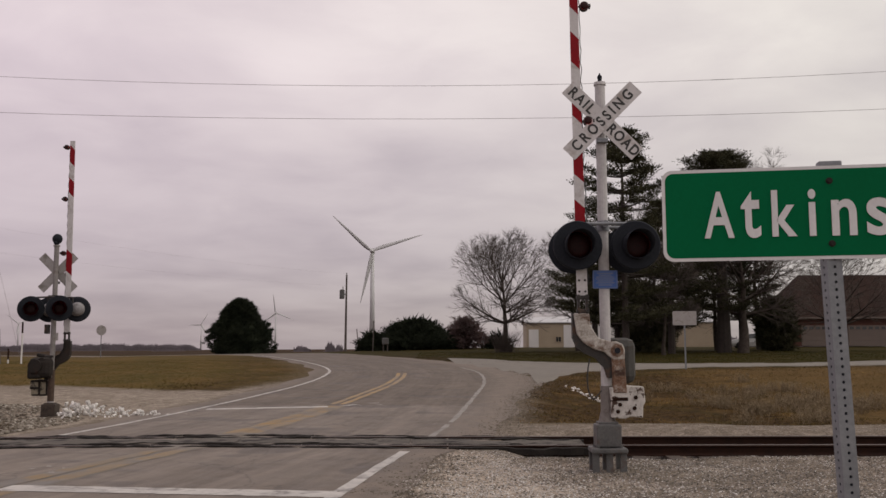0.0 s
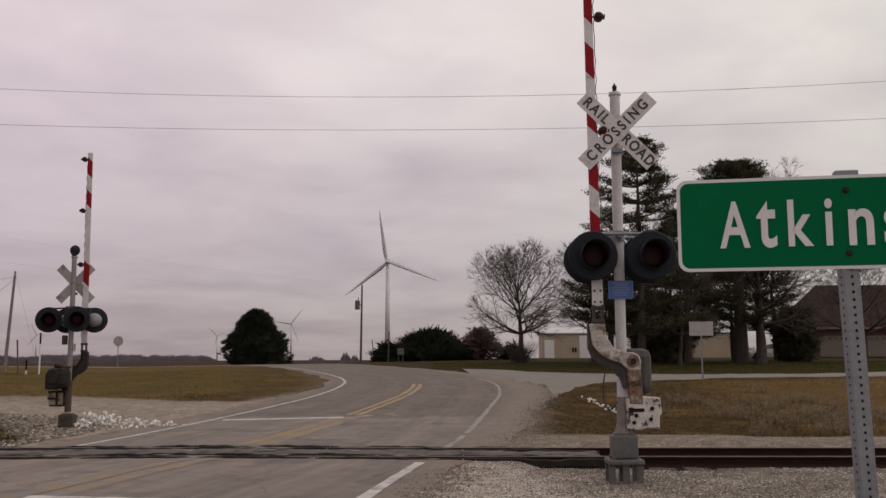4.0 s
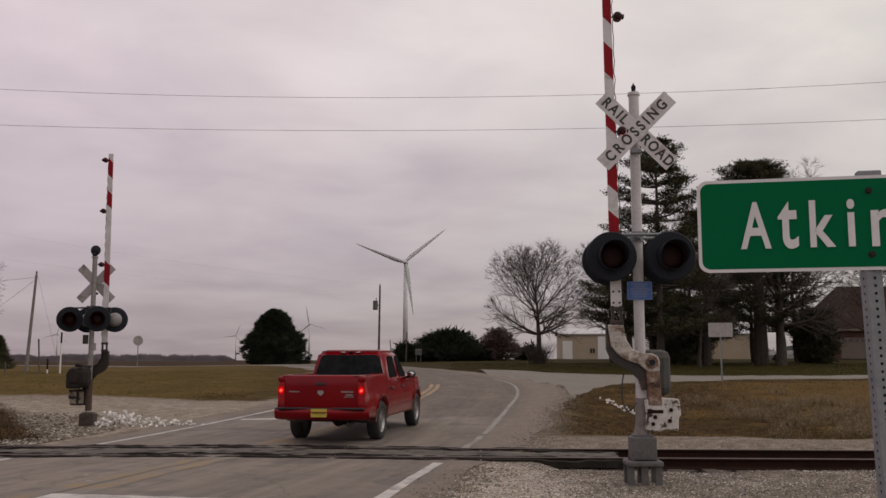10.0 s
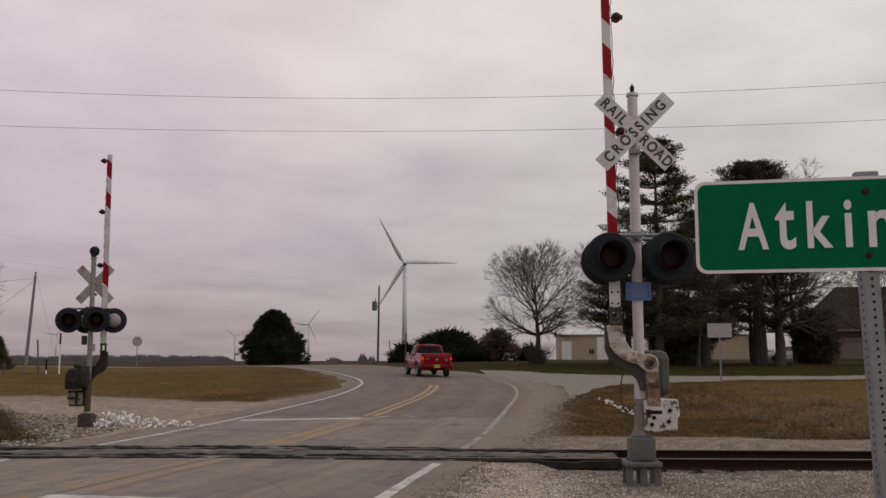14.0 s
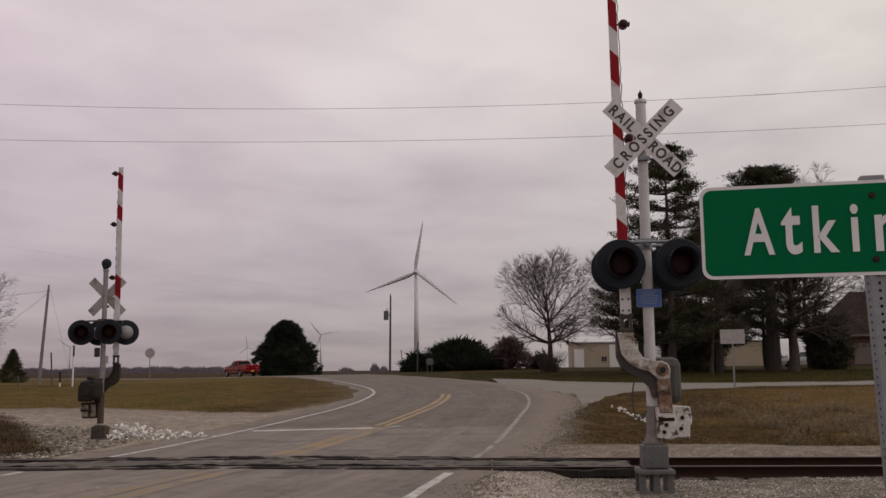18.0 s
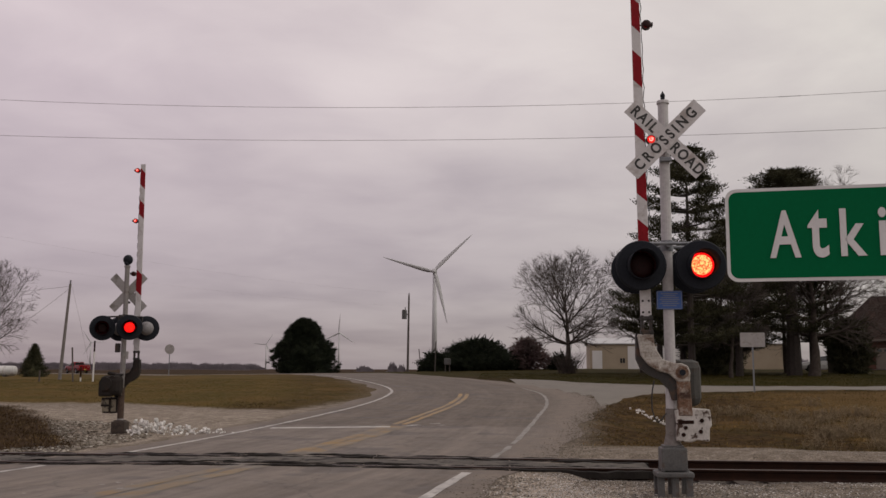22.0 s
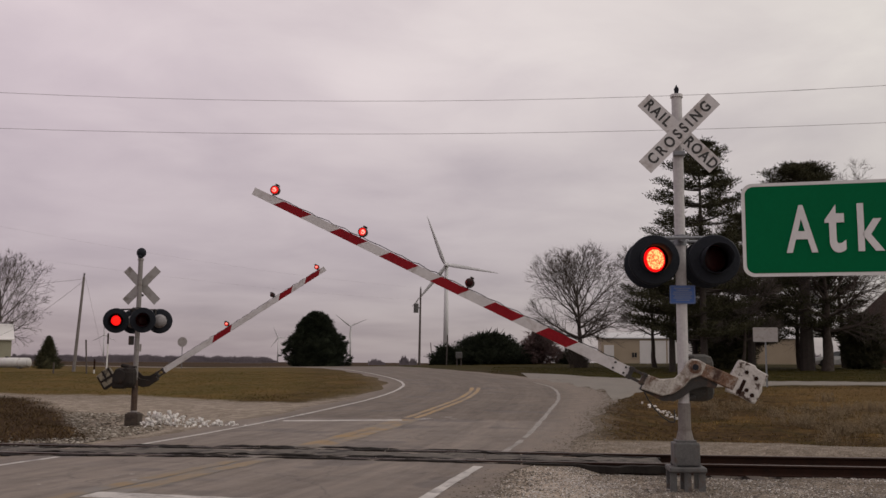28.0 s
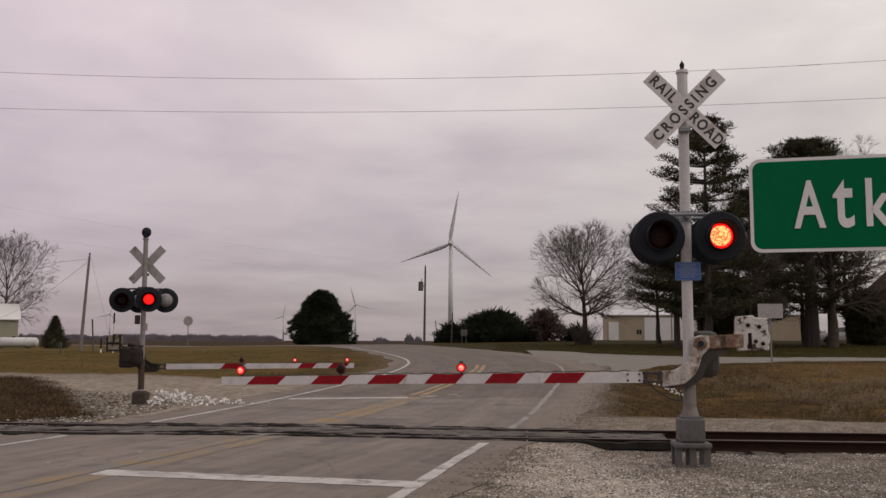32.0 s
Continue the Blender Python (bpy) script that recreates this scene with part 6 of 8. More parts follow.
# ---- buildings ----
def gable(bm, w, d, eave, ridge, over=0.3, thick=0.12):
    """Two roof slopes with thickness, the ridge along x, over a plan of w by d about the origin."""
    for s in (-1, 1):
        k = (ridge - eave) / (d / 2)
        y0 = s * (d / 2 + over)
        pts = [(-w / 2 - over, y0, eave - over * k), (w / 2 + over, y0, eave - over * k), (w / 2 + over, 0, ridge), (-w / 2 - over, 0, ridge)]
        low = [bm.verts.new(p) for p in pts]
        top = [bm.verts.new((x, y, z + thick)) for x, y, z in pts]
        for i in range(4):
            bm.faces.new((low[i], low[(i + 1) % 4], top[(i + 1) % 4], top[i]))
        bm.faces.new(top)
        bm.faces.new(low[::-1])
    bmesh.ops.recalc_face_normals(bm, faces=bm.faces)
    return bm


def gable_walls(bm, w, d, eave, ridge, t=0.2):
    for s in (-1, 1):
        box(bm, 0, s * (d / 2 - t / 2), eave / 2, w, t, eave)
        x = s * (w / 2 - t / 2)
        a = [bm.verts.new((x + e * t / 2, y, z)) for e in (-1, 1) for y, z in ((-d / 2 + t, 0), (d / 2 - t, 0), (d / 2 - t, eave), (0, ridge), (-d / 2 + t, eave))]
        bm.faces.new(a[:5])
        bm.faces.new(a[5:][::-1])
        for i in range(5):
            j = (i + 1) % 5
            bm.faces.new((a[i], a[j], a[5 + j], a[5 + i]))
    bmesh.ops.recalc_face_normals(bm, faces=bm.faces)
    return bm


def window(parent, x, y, z, w, h, surround="white_wall"):
    bm = bmesh.new()
    for sx in (-1, 1):
        box(bm, x + sx * w / 2, y, z, 0.08, 0.1, h + 0.08)
    for sz in (-1, 1):
        box(bm, x, y, z + sz * h / 2, w, 0.1, 0.08)
    box(bm, x, y, z, 0.05, 0.08, h)
    win = part("window", bm, M[surround], parent)
    bm = bmesh.new()
    box(bm, x, y + 0.02, z, w, 0.03, h)
    part("pane", bm, M["window_dark"], win)


def build_shed():
    z = 1.72
    s = thing("storage_shed", pose(24.6, 128.5, z, 0, 0, -2), "long beige metal shed with white sliding doors", "building")
    w, d, e, r = 26.5, 9, 3.3, 4.1
    bm = bmesh.new()
    gable_walls(bm, w, d, e, r)
    part("wall", bm, M["beige_wall"], s, "beige ribbed metal wall")
    bm = bmesh.new()
    gable(bm, w, d, e, r, 0.25)
    part("roof", bm, M["metal_roof"], s, "pale metal roof")
    # the narrow panel at x -12.3 stands for the paler end wall
    for x, wd, h in ((-6.6, 3.4, 3.0), (-3.0, 3.4, 3.0), (-12.3, 1.3, 2.4)):
        bm = bmesh.new()
        box(bm, x, -d / 2 - 0.05, h / 2, wd, 0.08, h, 0.01)
        door = part("sliding_door", bm, M["white_wall"], s, "white ribbed sliding door or end-wall strip")
        for k in range(6):
            bm = bmesh.new()
            box(bm, x - wd / 2 + wd * (k + 0.5) / 6, -d / 2 - 0.1, h / 2, 0.05, 0.03, h - 0.1)
            part("door_rib", bm, M["white_wall"], door)
    window(s, -9.0, -d / 2 - 0.02, 1.1, 0.72, 0.7, "beige_wall")
    for k in range(44):
        x = -w / 2 + 0.3 + k * 0.6
        if -8.4 < x < -1.2 or -13 < x < -11.6 or -9.5 < x < -8.5:
            continue
        bm = bmesh.new()
        box(bm, x, -d / 2 - 0.015, e / 2, 0.06, 0.03, e)
        part("wall_rib", bm, M["beige_wall"], s)


def build_house():
    z = 1.75
    s = thing("brick_house", pose(48.5, 104.5, z, 0, 0, 0), "low brick house with a dark hipped roof and garage doors", "house")
    w, d, e, r = 23, 10, 3.0, 8.0
    bm = bmesh.new()
    for sgn in (-1, 1):
        box(bm, 0, sgn * (d / 2 - 0.12), e / 2, w, 0.24, e)
        box(bm, sgn * (w / 2 - 0.12), 0, e / 2, 0.24, d - 0.48, e)
    part("wall", bm, M["brick_wall"], s, "red-brown brick wall")
    bm = bmesh.new()
    o = 0.5
    lo = [bm.verts.new(p) for p in ((-w / 2 - o, -d / 2 - o, e - 0.1), (w / 2 + o, -d / 2 - o, e - 0.1), (w / 2 + o, d / 2 + o, e - 0.1), (-w / 2 - o, d / 2 + o, e - 0.1))]
    up = [bm.verts.new((v.co.x, v.co.y, v.co.z + 0.18)) for v in lo]
    rg = [bm.verts.new((-w / 2 + 3.2, 0, r)), bm.verts.new((w / 2 - 3.2, 0, r))]
    for i in range(4):
        bm.faces.new((lo[i], lo[(i + 1) % 4], up[(i + 1) % 4], up[i]))
    bm.faces.new(lo[::-1])
    bm.faces.new((up[0], up[1], rg[1], rg[0]))
    bm.faces.new((up[1], up[2], rg[1]))
    bm.faces.new((up[2], up[3], rg[0], rg[1]))
    bm.faces.new((up[3], up[0], rg[0]))
    part("roof", bm, M["shingle"], s, "dark brown shingled roof")
    bm = bmesh.new()
    box(bm, 0, -d / 2 - o - 0.04, e, w + 2 * o, 0.06, 0.2)
    part("fascia", bm, M["garage_door"], s)
    bm = bmesh.new()
    box(bm, -w / 2 + 0.05, -d / 2 - 0.04, e / 2, 0.12, 0.08, e)
    part("downpipe", bm, M["white_wall"], s)
    for x in (-8.0, -3.0):
        bm = bmesh.new()
        box(bm, x, -d / 2 - 0.03, 1.1, 4.2, 0.06, 2.2, 0.01)
        for k in range(4):
            box(bm, x, -d / 2 - 0.065, 0.28 + 0.55 * k, 4.1, 0.02, 0.5, 0.008)
        door = part("garage_door", bm, M["garage_door"], s, "taupe panelled garage door")
        for k in range(6):
            bm = bmesh.new()
            box(bm, x - 1.7 + 0.68 * k, -d / 2 - 0.085, 1.92, 0.42, 0.02, 0.28)
            part("pane", bm, M["window_dark"], door)
    window(s, 4, -d / 2 - 0.02, 1.5, 1.8, 1.2)
    window(s, 8.5, -d / 2 - 0.02, 1.5, 1.8, 1.2)


def build_west_shed():
    s = thing("white_shed", pose(-73.9, 113.2, 0.72, 0, 0, 32), "green-sided farm shed with a white metal roof", "building")
    bm = bmesh.new()
    gable_walls(bm, 17, 10, 3.5, 5.5)
    wall = surface("olive_shed_cladding", [(0.26, 0.25, 0.18), (0.32, 0.31, 0.23)], 0.6, 10, (0.6, 0.8), bump=0.1)
    part("wall", bm, wall, s, "olive-grey metal wall")
    bm = bmesh.new()
    gable(bm, 17, 10, 3.5, 5.5, 0.3)
    part("roof", bm, M["white_wall"], s, "white metal roof")
    for k in range(28):
        bm = bmesh.new()
        box(bm, -8.2 + 0.6 * k, -5.015, 1.75, 0.05, 0.02, 3.5)
        part("wall_rib", bm, wall, s)


build_shed()
build_house()
build_west_shed()


def build_tank():
    s = thing("propane_tank", pose(-49.2, 86.5, 0.55, 0, 0, 4), "white horizontal propane tank on concrete saddles", "tank")
    bm = bmesh.new()
    r = 0.48
    rod(bm, (-2.1, 0, 0.8), (2.1, 0, 0.8), r, r, 24)
    for x in (-2.1, 2.1):
        ball(bm, (x, 0, 0.8), r, 3, (0.6, 1, 1))
    part("shell", bm, M["tank_white"], s, smooth=True)
    bm = bmesh.new()
    rod(bm, (0, 0, 1.25), (0, 0, 1.42), 0.16, 0.15, 14)
    part("valve_dome", bm, M["grey_box"], s)
    for x in (-1.3, 1.3):
        bm = bmesh.new()
        box(bm, x, 0, 0.2, 0.25, 0.8, 0.44, 0.02)
        part("saddle", bm, M["footing"], s)


build_tank()


# ---- wind turbines ----
ROTORS = []


def build_turbine(at, hub, start, speed, yaw, label, blade=40.0):
    k = blade / 40.0
    s = thing("wind_turbine", pose(at[0], at[1], -1.0, 0, 0, yaw), label, "wind turbine", "wind turbines")
    bm = bmesh.new()
    rod(bm, (0, 4 * k, 0), (0, 4 * k, hub + 0.5), 2.2 * k, 1.35 * k, 24)
    part("tower", bm, M["turbine"], s, "white tapered steel tower", smooth=True)
    bm = bmesh.new()
    box(bm, 0, 4.2 * k, hub + 1.6 * k, 3.2 * k, 8.5 * k, 3.4 * k, 0.7 * k)
    part("nacelle", bm, M["turbine"], s)
    bm = bmesh.new()
    ball(bm, (0, 0, 0), 1.5 * k, 3, (1, 1.3, 1))
    here = pose(0, -1.2 * k, hub + 1.0)
    rotor = part("rotor", bm, M["turbine"], s, "three-bladed rotor turning in the wind", here, smooth=True)
    for b in range(3):
        bm = bmesh.new()
        prev = None
        for i in range(13):
            u = i / 12
            x = 1.0 + 39 * u
            chord = (1.6 + 1.7 * math.sin(min(1, u / 0.22) * math.pi / 2)) * (1 - u) ** 0.8 + 0.28 if u > 0.04 else 1.7
            th = 0.7 * (1 - u) + 0.12
            sw = radians(16 * (1 - u))
            ring = []
            for cz, cy in ((-0.3, 0), (-0.12, 0.5), (0.3, 0.35), (0.7, 0), (0.3, -0.35), (-0.12, -0.5)):
                zz, yy = cz * chord, cy * th
                ring.append(bm.verts.new((x * k, k * (yy * math.cos(sw) + zz * math.sin(sw)), k * (zz * math.cos(sw) - yy * math.sin(sw)))))
            if prev:
                for j in range(6):
                    bm.faces.new((prev[j], prev[(j + 1) % 6], ring[(j + 1) % 6], ring[j]))
            prev = ring
        bm.faces.new(prev)
        part("blade", bm, M["turbine"], rotor, "", pose(0, 0, 0, 0, 120 * b, 0), smooth=True)
    ROTORS.append((rotor, here, start, speed))


build_turbine((-53.0, 690), 74.6, 137.7, 1.0, 0, "tall white wind turbine with three slender blades")
build_turbine((-343.0, 1900), 76, 98, 1.0248, 8, "distant white wind turbine over the fields")
build_turbine((-730.0, 2800), 76, 60, 1.02, 5, "distant white wind turbine over the fields")
build_turbine((-1190.0, 2600), 76, 20, 0.95, 20, "distant white wind turbine over the fields")


# ---- poles, wires, small signs ----
def utility_pole(at, height, label, lean=(0, 0), transformer=False, mat="pole_wood", r=0.16):
    z = float(ground_z(at[0], at[1])[0])
    s = thing("utility_pole", pose(at[0], at[1], z - 0.2, lean[0], lean[1], 0), label, "utility pole")
    bm = bmesh.new()
    rod(bm, (0, 0, 0), (0, 0, height + 0.2), r, r * 0.65, 12)
    part("shaft", bm, M[mat], s)
    bm = bmesh.new()
    rod(bm, (0, 0, height + 0.2), (0, 0, height + 0.45), 0.03, 0.03, 8)
    for k in range(3):
        rod(bm, (0, 0, height + 0.25 + 0.07 * k), (0, 0, height + 0.29 + 0.07 * k), 0.07, 0.07, 10)
    part("insulator", bm, M["grey_box"], s)
    if transformer:
        bm = bmesh.new()
        rod(bm, (-0.55, 0, height - 2.9), (-0.55, 0, height - 1.8), 0.32, 0.32, 16)
        rod(bm, (-0.55, 0, height - 1.8), (-0.55, 0, height - 1.7), 0.32, 0.2, 16)
        box(bm, -0.2, 0, height - 2.3, 0.4, 0.1, 0.12)
        rod(bm, (-0.45, 0, height - 1.7), (-0.45, 0, height - 1.35), 0.05, 0.05, 8)
        part("transformer", bm, M["grey_box"], s, "grey transformer can")
    return s


def span(a, b, sag, r, label, name="overhead_wire", n=40):
    """A hanging wire: one tube along a sagging curve."""
    a, b = Vector(a), Vector(b)
    pts = []
    for i in range(n + 1):
        t = i / n
        p = a.lerp(b, t)
        p.z -= 4 * sag * t * (1 - t)
        pts.append(p)
    q = (b - a).to_track_quat("Z", "Y")
    ring = [q @ Vector((r * math.cos(2 * math.pi * k / 5), r * math.sin(2 * math.pi * k / 5), 0)) for k in range(5)]
    verts = [p + o for p in pts for o in ring]
    faces = [(5 * i + k, 5 * i + (k + 1) % 5, 5 * i + 5 + (k + 1) % 5, 5 * i + 5 + k) for i in range(n) for k in range(5)]
    ob = new(name, mesh_of(name, verts, faces, [M["wire"]]))
    return tagged(ob, label, "wire", "overhead wires")


def build_lines():
    utility_pole((-12.4, 118), 9.8, "dark wooden utility pole with a transformer", (0, 0.6), True)
    utility_pole((-30.45, 62), 6.6, "leaning grey wooden utility pole", (0, 3.4), False, "pole_grey", 0.12)
    for x in (-40, 39):
        utility_pole((x, 24.0), 12.2, "wooden utility pole along the railway")
    utility_pole((-55.5, 40), 13.4, "tall wooden utility pole beside the field")
    line = span((-40, 24, 12.15), (39, 24, 12.15), 3.59, 0.0055, "thin overhead power line across the road")
    at = [Vector((x, 24, 12.15 - 4 * 3.59 * (x + 40) / 79 * (1 - (x + 40) / 79))) for x in (7.15, 7.75)]
    bm = bmesh.new()
    rod(bm, at[0], at[1], 0.007, 0.007, 8)
    part("splice_sleeve", bm, M["dark_steel"], line, "dark splice sleeve on the wire")
    span((-40, 24, 10.2), (39, 24, 10.12), 2.5, 0.0055, "thin overhead power line across the road")
    span((-12.4, 118, 11.2), (-55.5, 40, 14.3), 1.4, 0.0035, "thin overhead service line")
    span((-12.4, 118, 9.6), (-55.5, 40, 11.6), 1.2, 0.0035, "thin overhead service line")
    span((-29.95, 62, 7.25), (-64, 70, 7.8), 0.8, 0.012, "service cable from the leaning pole")
    span((-29.95, 62, 7.2), (-66, 108, 3.6), 0.9, 0.012, "service cable from the leaning pole")
    span((-29.9, 62, 7.2), (-28.6, 63.0, 1.0), 0.0, 0.008, "guy wire of the leaning pole", "guy_wire", 6)


build_lines()


def post_sign(name, at, h, panel, size, label, mat="aluminium_back", shape="rect", post_mat="galvanised", yaw=0, z=None, lean=0.0):
    z = float(ground_z(at[0], at[1])[0]) if z is None else z
    s = thing(name, pose(at[0], at[1], z - 0.1, 0, lean, yaw), label, "sign")
    bm = bmesh.new()
    box(bm, 0, 0.03, (h + 0.1) / 2, 0.07, 0.04, h + 0.1)
    part("post", bm, M[post_mat], s)
    bm = bmesh.new()
    if shape == "round":
        plate(bm, [(size[0] / 2 * math.cos(2 * math.pi * i / 28), panel + 0.1 + size[0] / 2 * math.sin(2 * math.pi * i / 28)) for i in range(28)], -0.004, 0.004)
    else:
        plate(bm, [(x, zz + panel + 0.1) for x, zz in rounded(size[0], size[1], 0.04, 3)], -0.004, 0.004)
    part("sign_panel", bm, M[mat], s, "bare metal back of the sign")


post_sign("warning_sign", (-32.4, 88), 2.9, 2.55, (0.95, 0.95), "round sign seen from its bare metal back", shape="round")
post_sign("road_sign", (11.7, 44.9), 2.6, 2.45, (1.15, 0.68), "rectangular sign seen from its bare metal back")
post_sign("road_sign", (-40.5, 97), 2.5, 2.2, (0.62, 0.8), "small sign across the field")


def build_markers():
    for at, h, top, lean, label in (((-25.6, 56.5), 2.5, True, 0, "white marker stake with a dark red top"), ((-26.4, 55.5), 2.1, False, -4, "dark leaning stake in the grass"), ((-9.8, 108), 2.6, False, -5, "dark leaning stake beyond the road"), ((-6.7, 88.5), 2.9, False, 2, "thin stake beside the mailbox"), ((-27.1, 58), 0.9, True, 0, "short pale marker stake"), ((-29.3, 57), 0.7, False, 0, "short dark stake in the grass")):
        z = float(ground_z(at[0], at[1])[0])
        s = thing("marker_post", pose(at[0], at[1], z - 0.1, 0, lean, 0), label, "post", "marker posts")
        bm = bmesh.new()
        rod(bm, (0, 0, 0), (0, 0, h + 0.1), 0.05, 0.05, 8)
        part("stake", bm, M["white_wall"] if top else M["pole_wood"], s)
        if top:
            bm = bmesh.new()
            rod(bm, (0, 0, h - 0.55), (0, 0, h + 0.12), 0.055, 0.055, 8)
            part("marker_top", bm, M["rail_steel"], s)
    s = thing("mailbox", pose(-5.4, 87, float(ground_z(-5.4, 87)[0])), "grey roadside mailbox on a post", "mailbox")
    bm = bmesh.new()
    box(bm, 0, 0, 0.95, 0.6, 0.5, 0.62, 0.08)
    part("case", bm, M["grey_box"], s)
    bm = bmesh.new()
    box(bm, 0.2, 0, 0.35, 0.1, 0.1, 0.7)
    box(bm, -0.2, 0, 0.35, 0.1, 0.1, 0.7)
    part("legs", bm, M["pole_wood"], s)
    # parked white car, half hidden behind the lawn
    s = thing("parked_car", pose(31.1, 93.5, 1.55, 0, 0, 80), "white parked car on the far side of the lawn", "car")
    bm = bmesh.new()
    prev = None
    for x, hw, z0, z1 in ((-2.3, 0.7, 0.35, 0.75), (-2.1, 0.86, 0.25, 0.95), (-1.2, 0.88, 0.22, 1.0), (1.1, 0.88, 0.22, 0.98), (2.0, 0.84, 0.25, 0.82), (2.3, 0.66, 0.35, 0.66)):
        ring = [bm.verts.new((sx * hw * q, x, z)) for sx, q, z in ((-1, 0.92, z0), (-1, 1, (z0 + z1) / 2), (-1, 0.93, z1), (1, 0.93, z1), (1, 1, (z0 + z1) / 2), (1, 0.92, z0))]
        if prev:
            for j in range(6):
                bm.faces.new((prev[j], prev[(j + 1) % 6], ring[(j + 1) % 6], ring[j]))
        else:
            bm.faces.new(ring)
        prev = ring
    bm.faces.new(prev[::-1])
    bmesh.ops.recalc_face_normals(bm, faces=bm.faces)
    part("body", bm, M["white_car"], s)
    bm = bmesh.new()
    lo = [bm.verts.new(p) for p in ((-0.8, -1.6, 0.97), (0.8, -1.6, 0.97), (0.8, 0.9, 0.97), (-0.8, 0.9, 0.97))]
    hi = [bm.verts.new(p) for p in ((-0.6, -1.1, 1.42), (0.6, -1.1, 1.42), (0.6, 0.25, 1.42), (-0.6, 0.25, 1.42))]
    bm.faces.new(hi)
    for i in range(4):
        bm.faces.new((lo[i], lo[(i + 1) % 4], hi[(i + 1) % 4], hi[i]))
    part("cabin", bm, M["window_dark"], s)
    bm = bmesh.new()
    box(bm, 0, -0.43, 1.435, 1.16, 1.3, 0.03, 0.01)
    part("roof", bm, M["white_car"], s)
    for sx in (-1, 1):
        for y in (-1.35, 1.35):
            bm = bmesh.new()
            rod(bm, (sx * 0.7, y, 0.32), (sx * 0.9, y, 0.32), 0.32, 0.32, 18)
            part("wheel", bm, M["tyre"], s)


build_markers()


# ---- far woods along the horizon ----
def build_far_woods():
    rng = random.Random(50)
    soup = Soup()
    # bearing in degrees, distance, height, width of each clump
    rows = []
    for k in range(230):
        rows.append((rng.uniform(-34, -15.0), rng.uniform(900, 1100), rng.uniform(3.5, 8.5), rng.uniform(10, 26)))
    rows += [(-16.6, 560, 4.6, 16), (-16.2, 570, 3.8, 12), (-8.7, 330, 2.6, 5.0), (-8.5, 332, 2.2, 3.6), (-6.9, 300, 3.6, 2.6), (-6.4, 300, 3.0, 2.0), (-24.0, 500, 5, 12), (-40, 800, 10, 60), (-30.4, 420, 6.5, 8)]
    for k in range(60):
        rows.append((rng.uniform(12, 40), rng.uniform(500, 700), rng.uniform(8, 13), rng.uniform(15, 30)))
    for b, d, h, w in rows:
        c = Vector((d * math.sin(radians(b)), d * math.cos(radians(b)), 0.6))
        n = int(50 + w * 3)
        for _ in range(n):
            u = rng.uniform(-1, 1)
            top = h * math.sqrt(max(0.05, 1 - u * u)) * rng.uniform(0.55, 1.05)
            p = c + Vector((u * w / 2, rng.uniform(-6, 6), 0))
            s = rng.uniform(0.2, 0.55) * max(0.6, w / 14)
            soup.blade(p, Vector((rng.uniform(-1, 1) * s, 0, top)), Vector((s, 0, 0)), 0)
            soup.blade(p + Vector((0, 0, top * 0.45)), Vector((rng.uniform(-1.5, 1.5) * s, 0, top * 0.5)), Vector((s * 1.3, 0, 0)), 0)
    tagged(new("far_woods", soup.mesh("far_woods", [M["hedge_far"]])), "hazy leafless woods along the horizon", "woods", kind="stuff")


build_far_woods()


# ---- the red pickup ----
WHEELS = []
BULBS = []
TRUCK = []


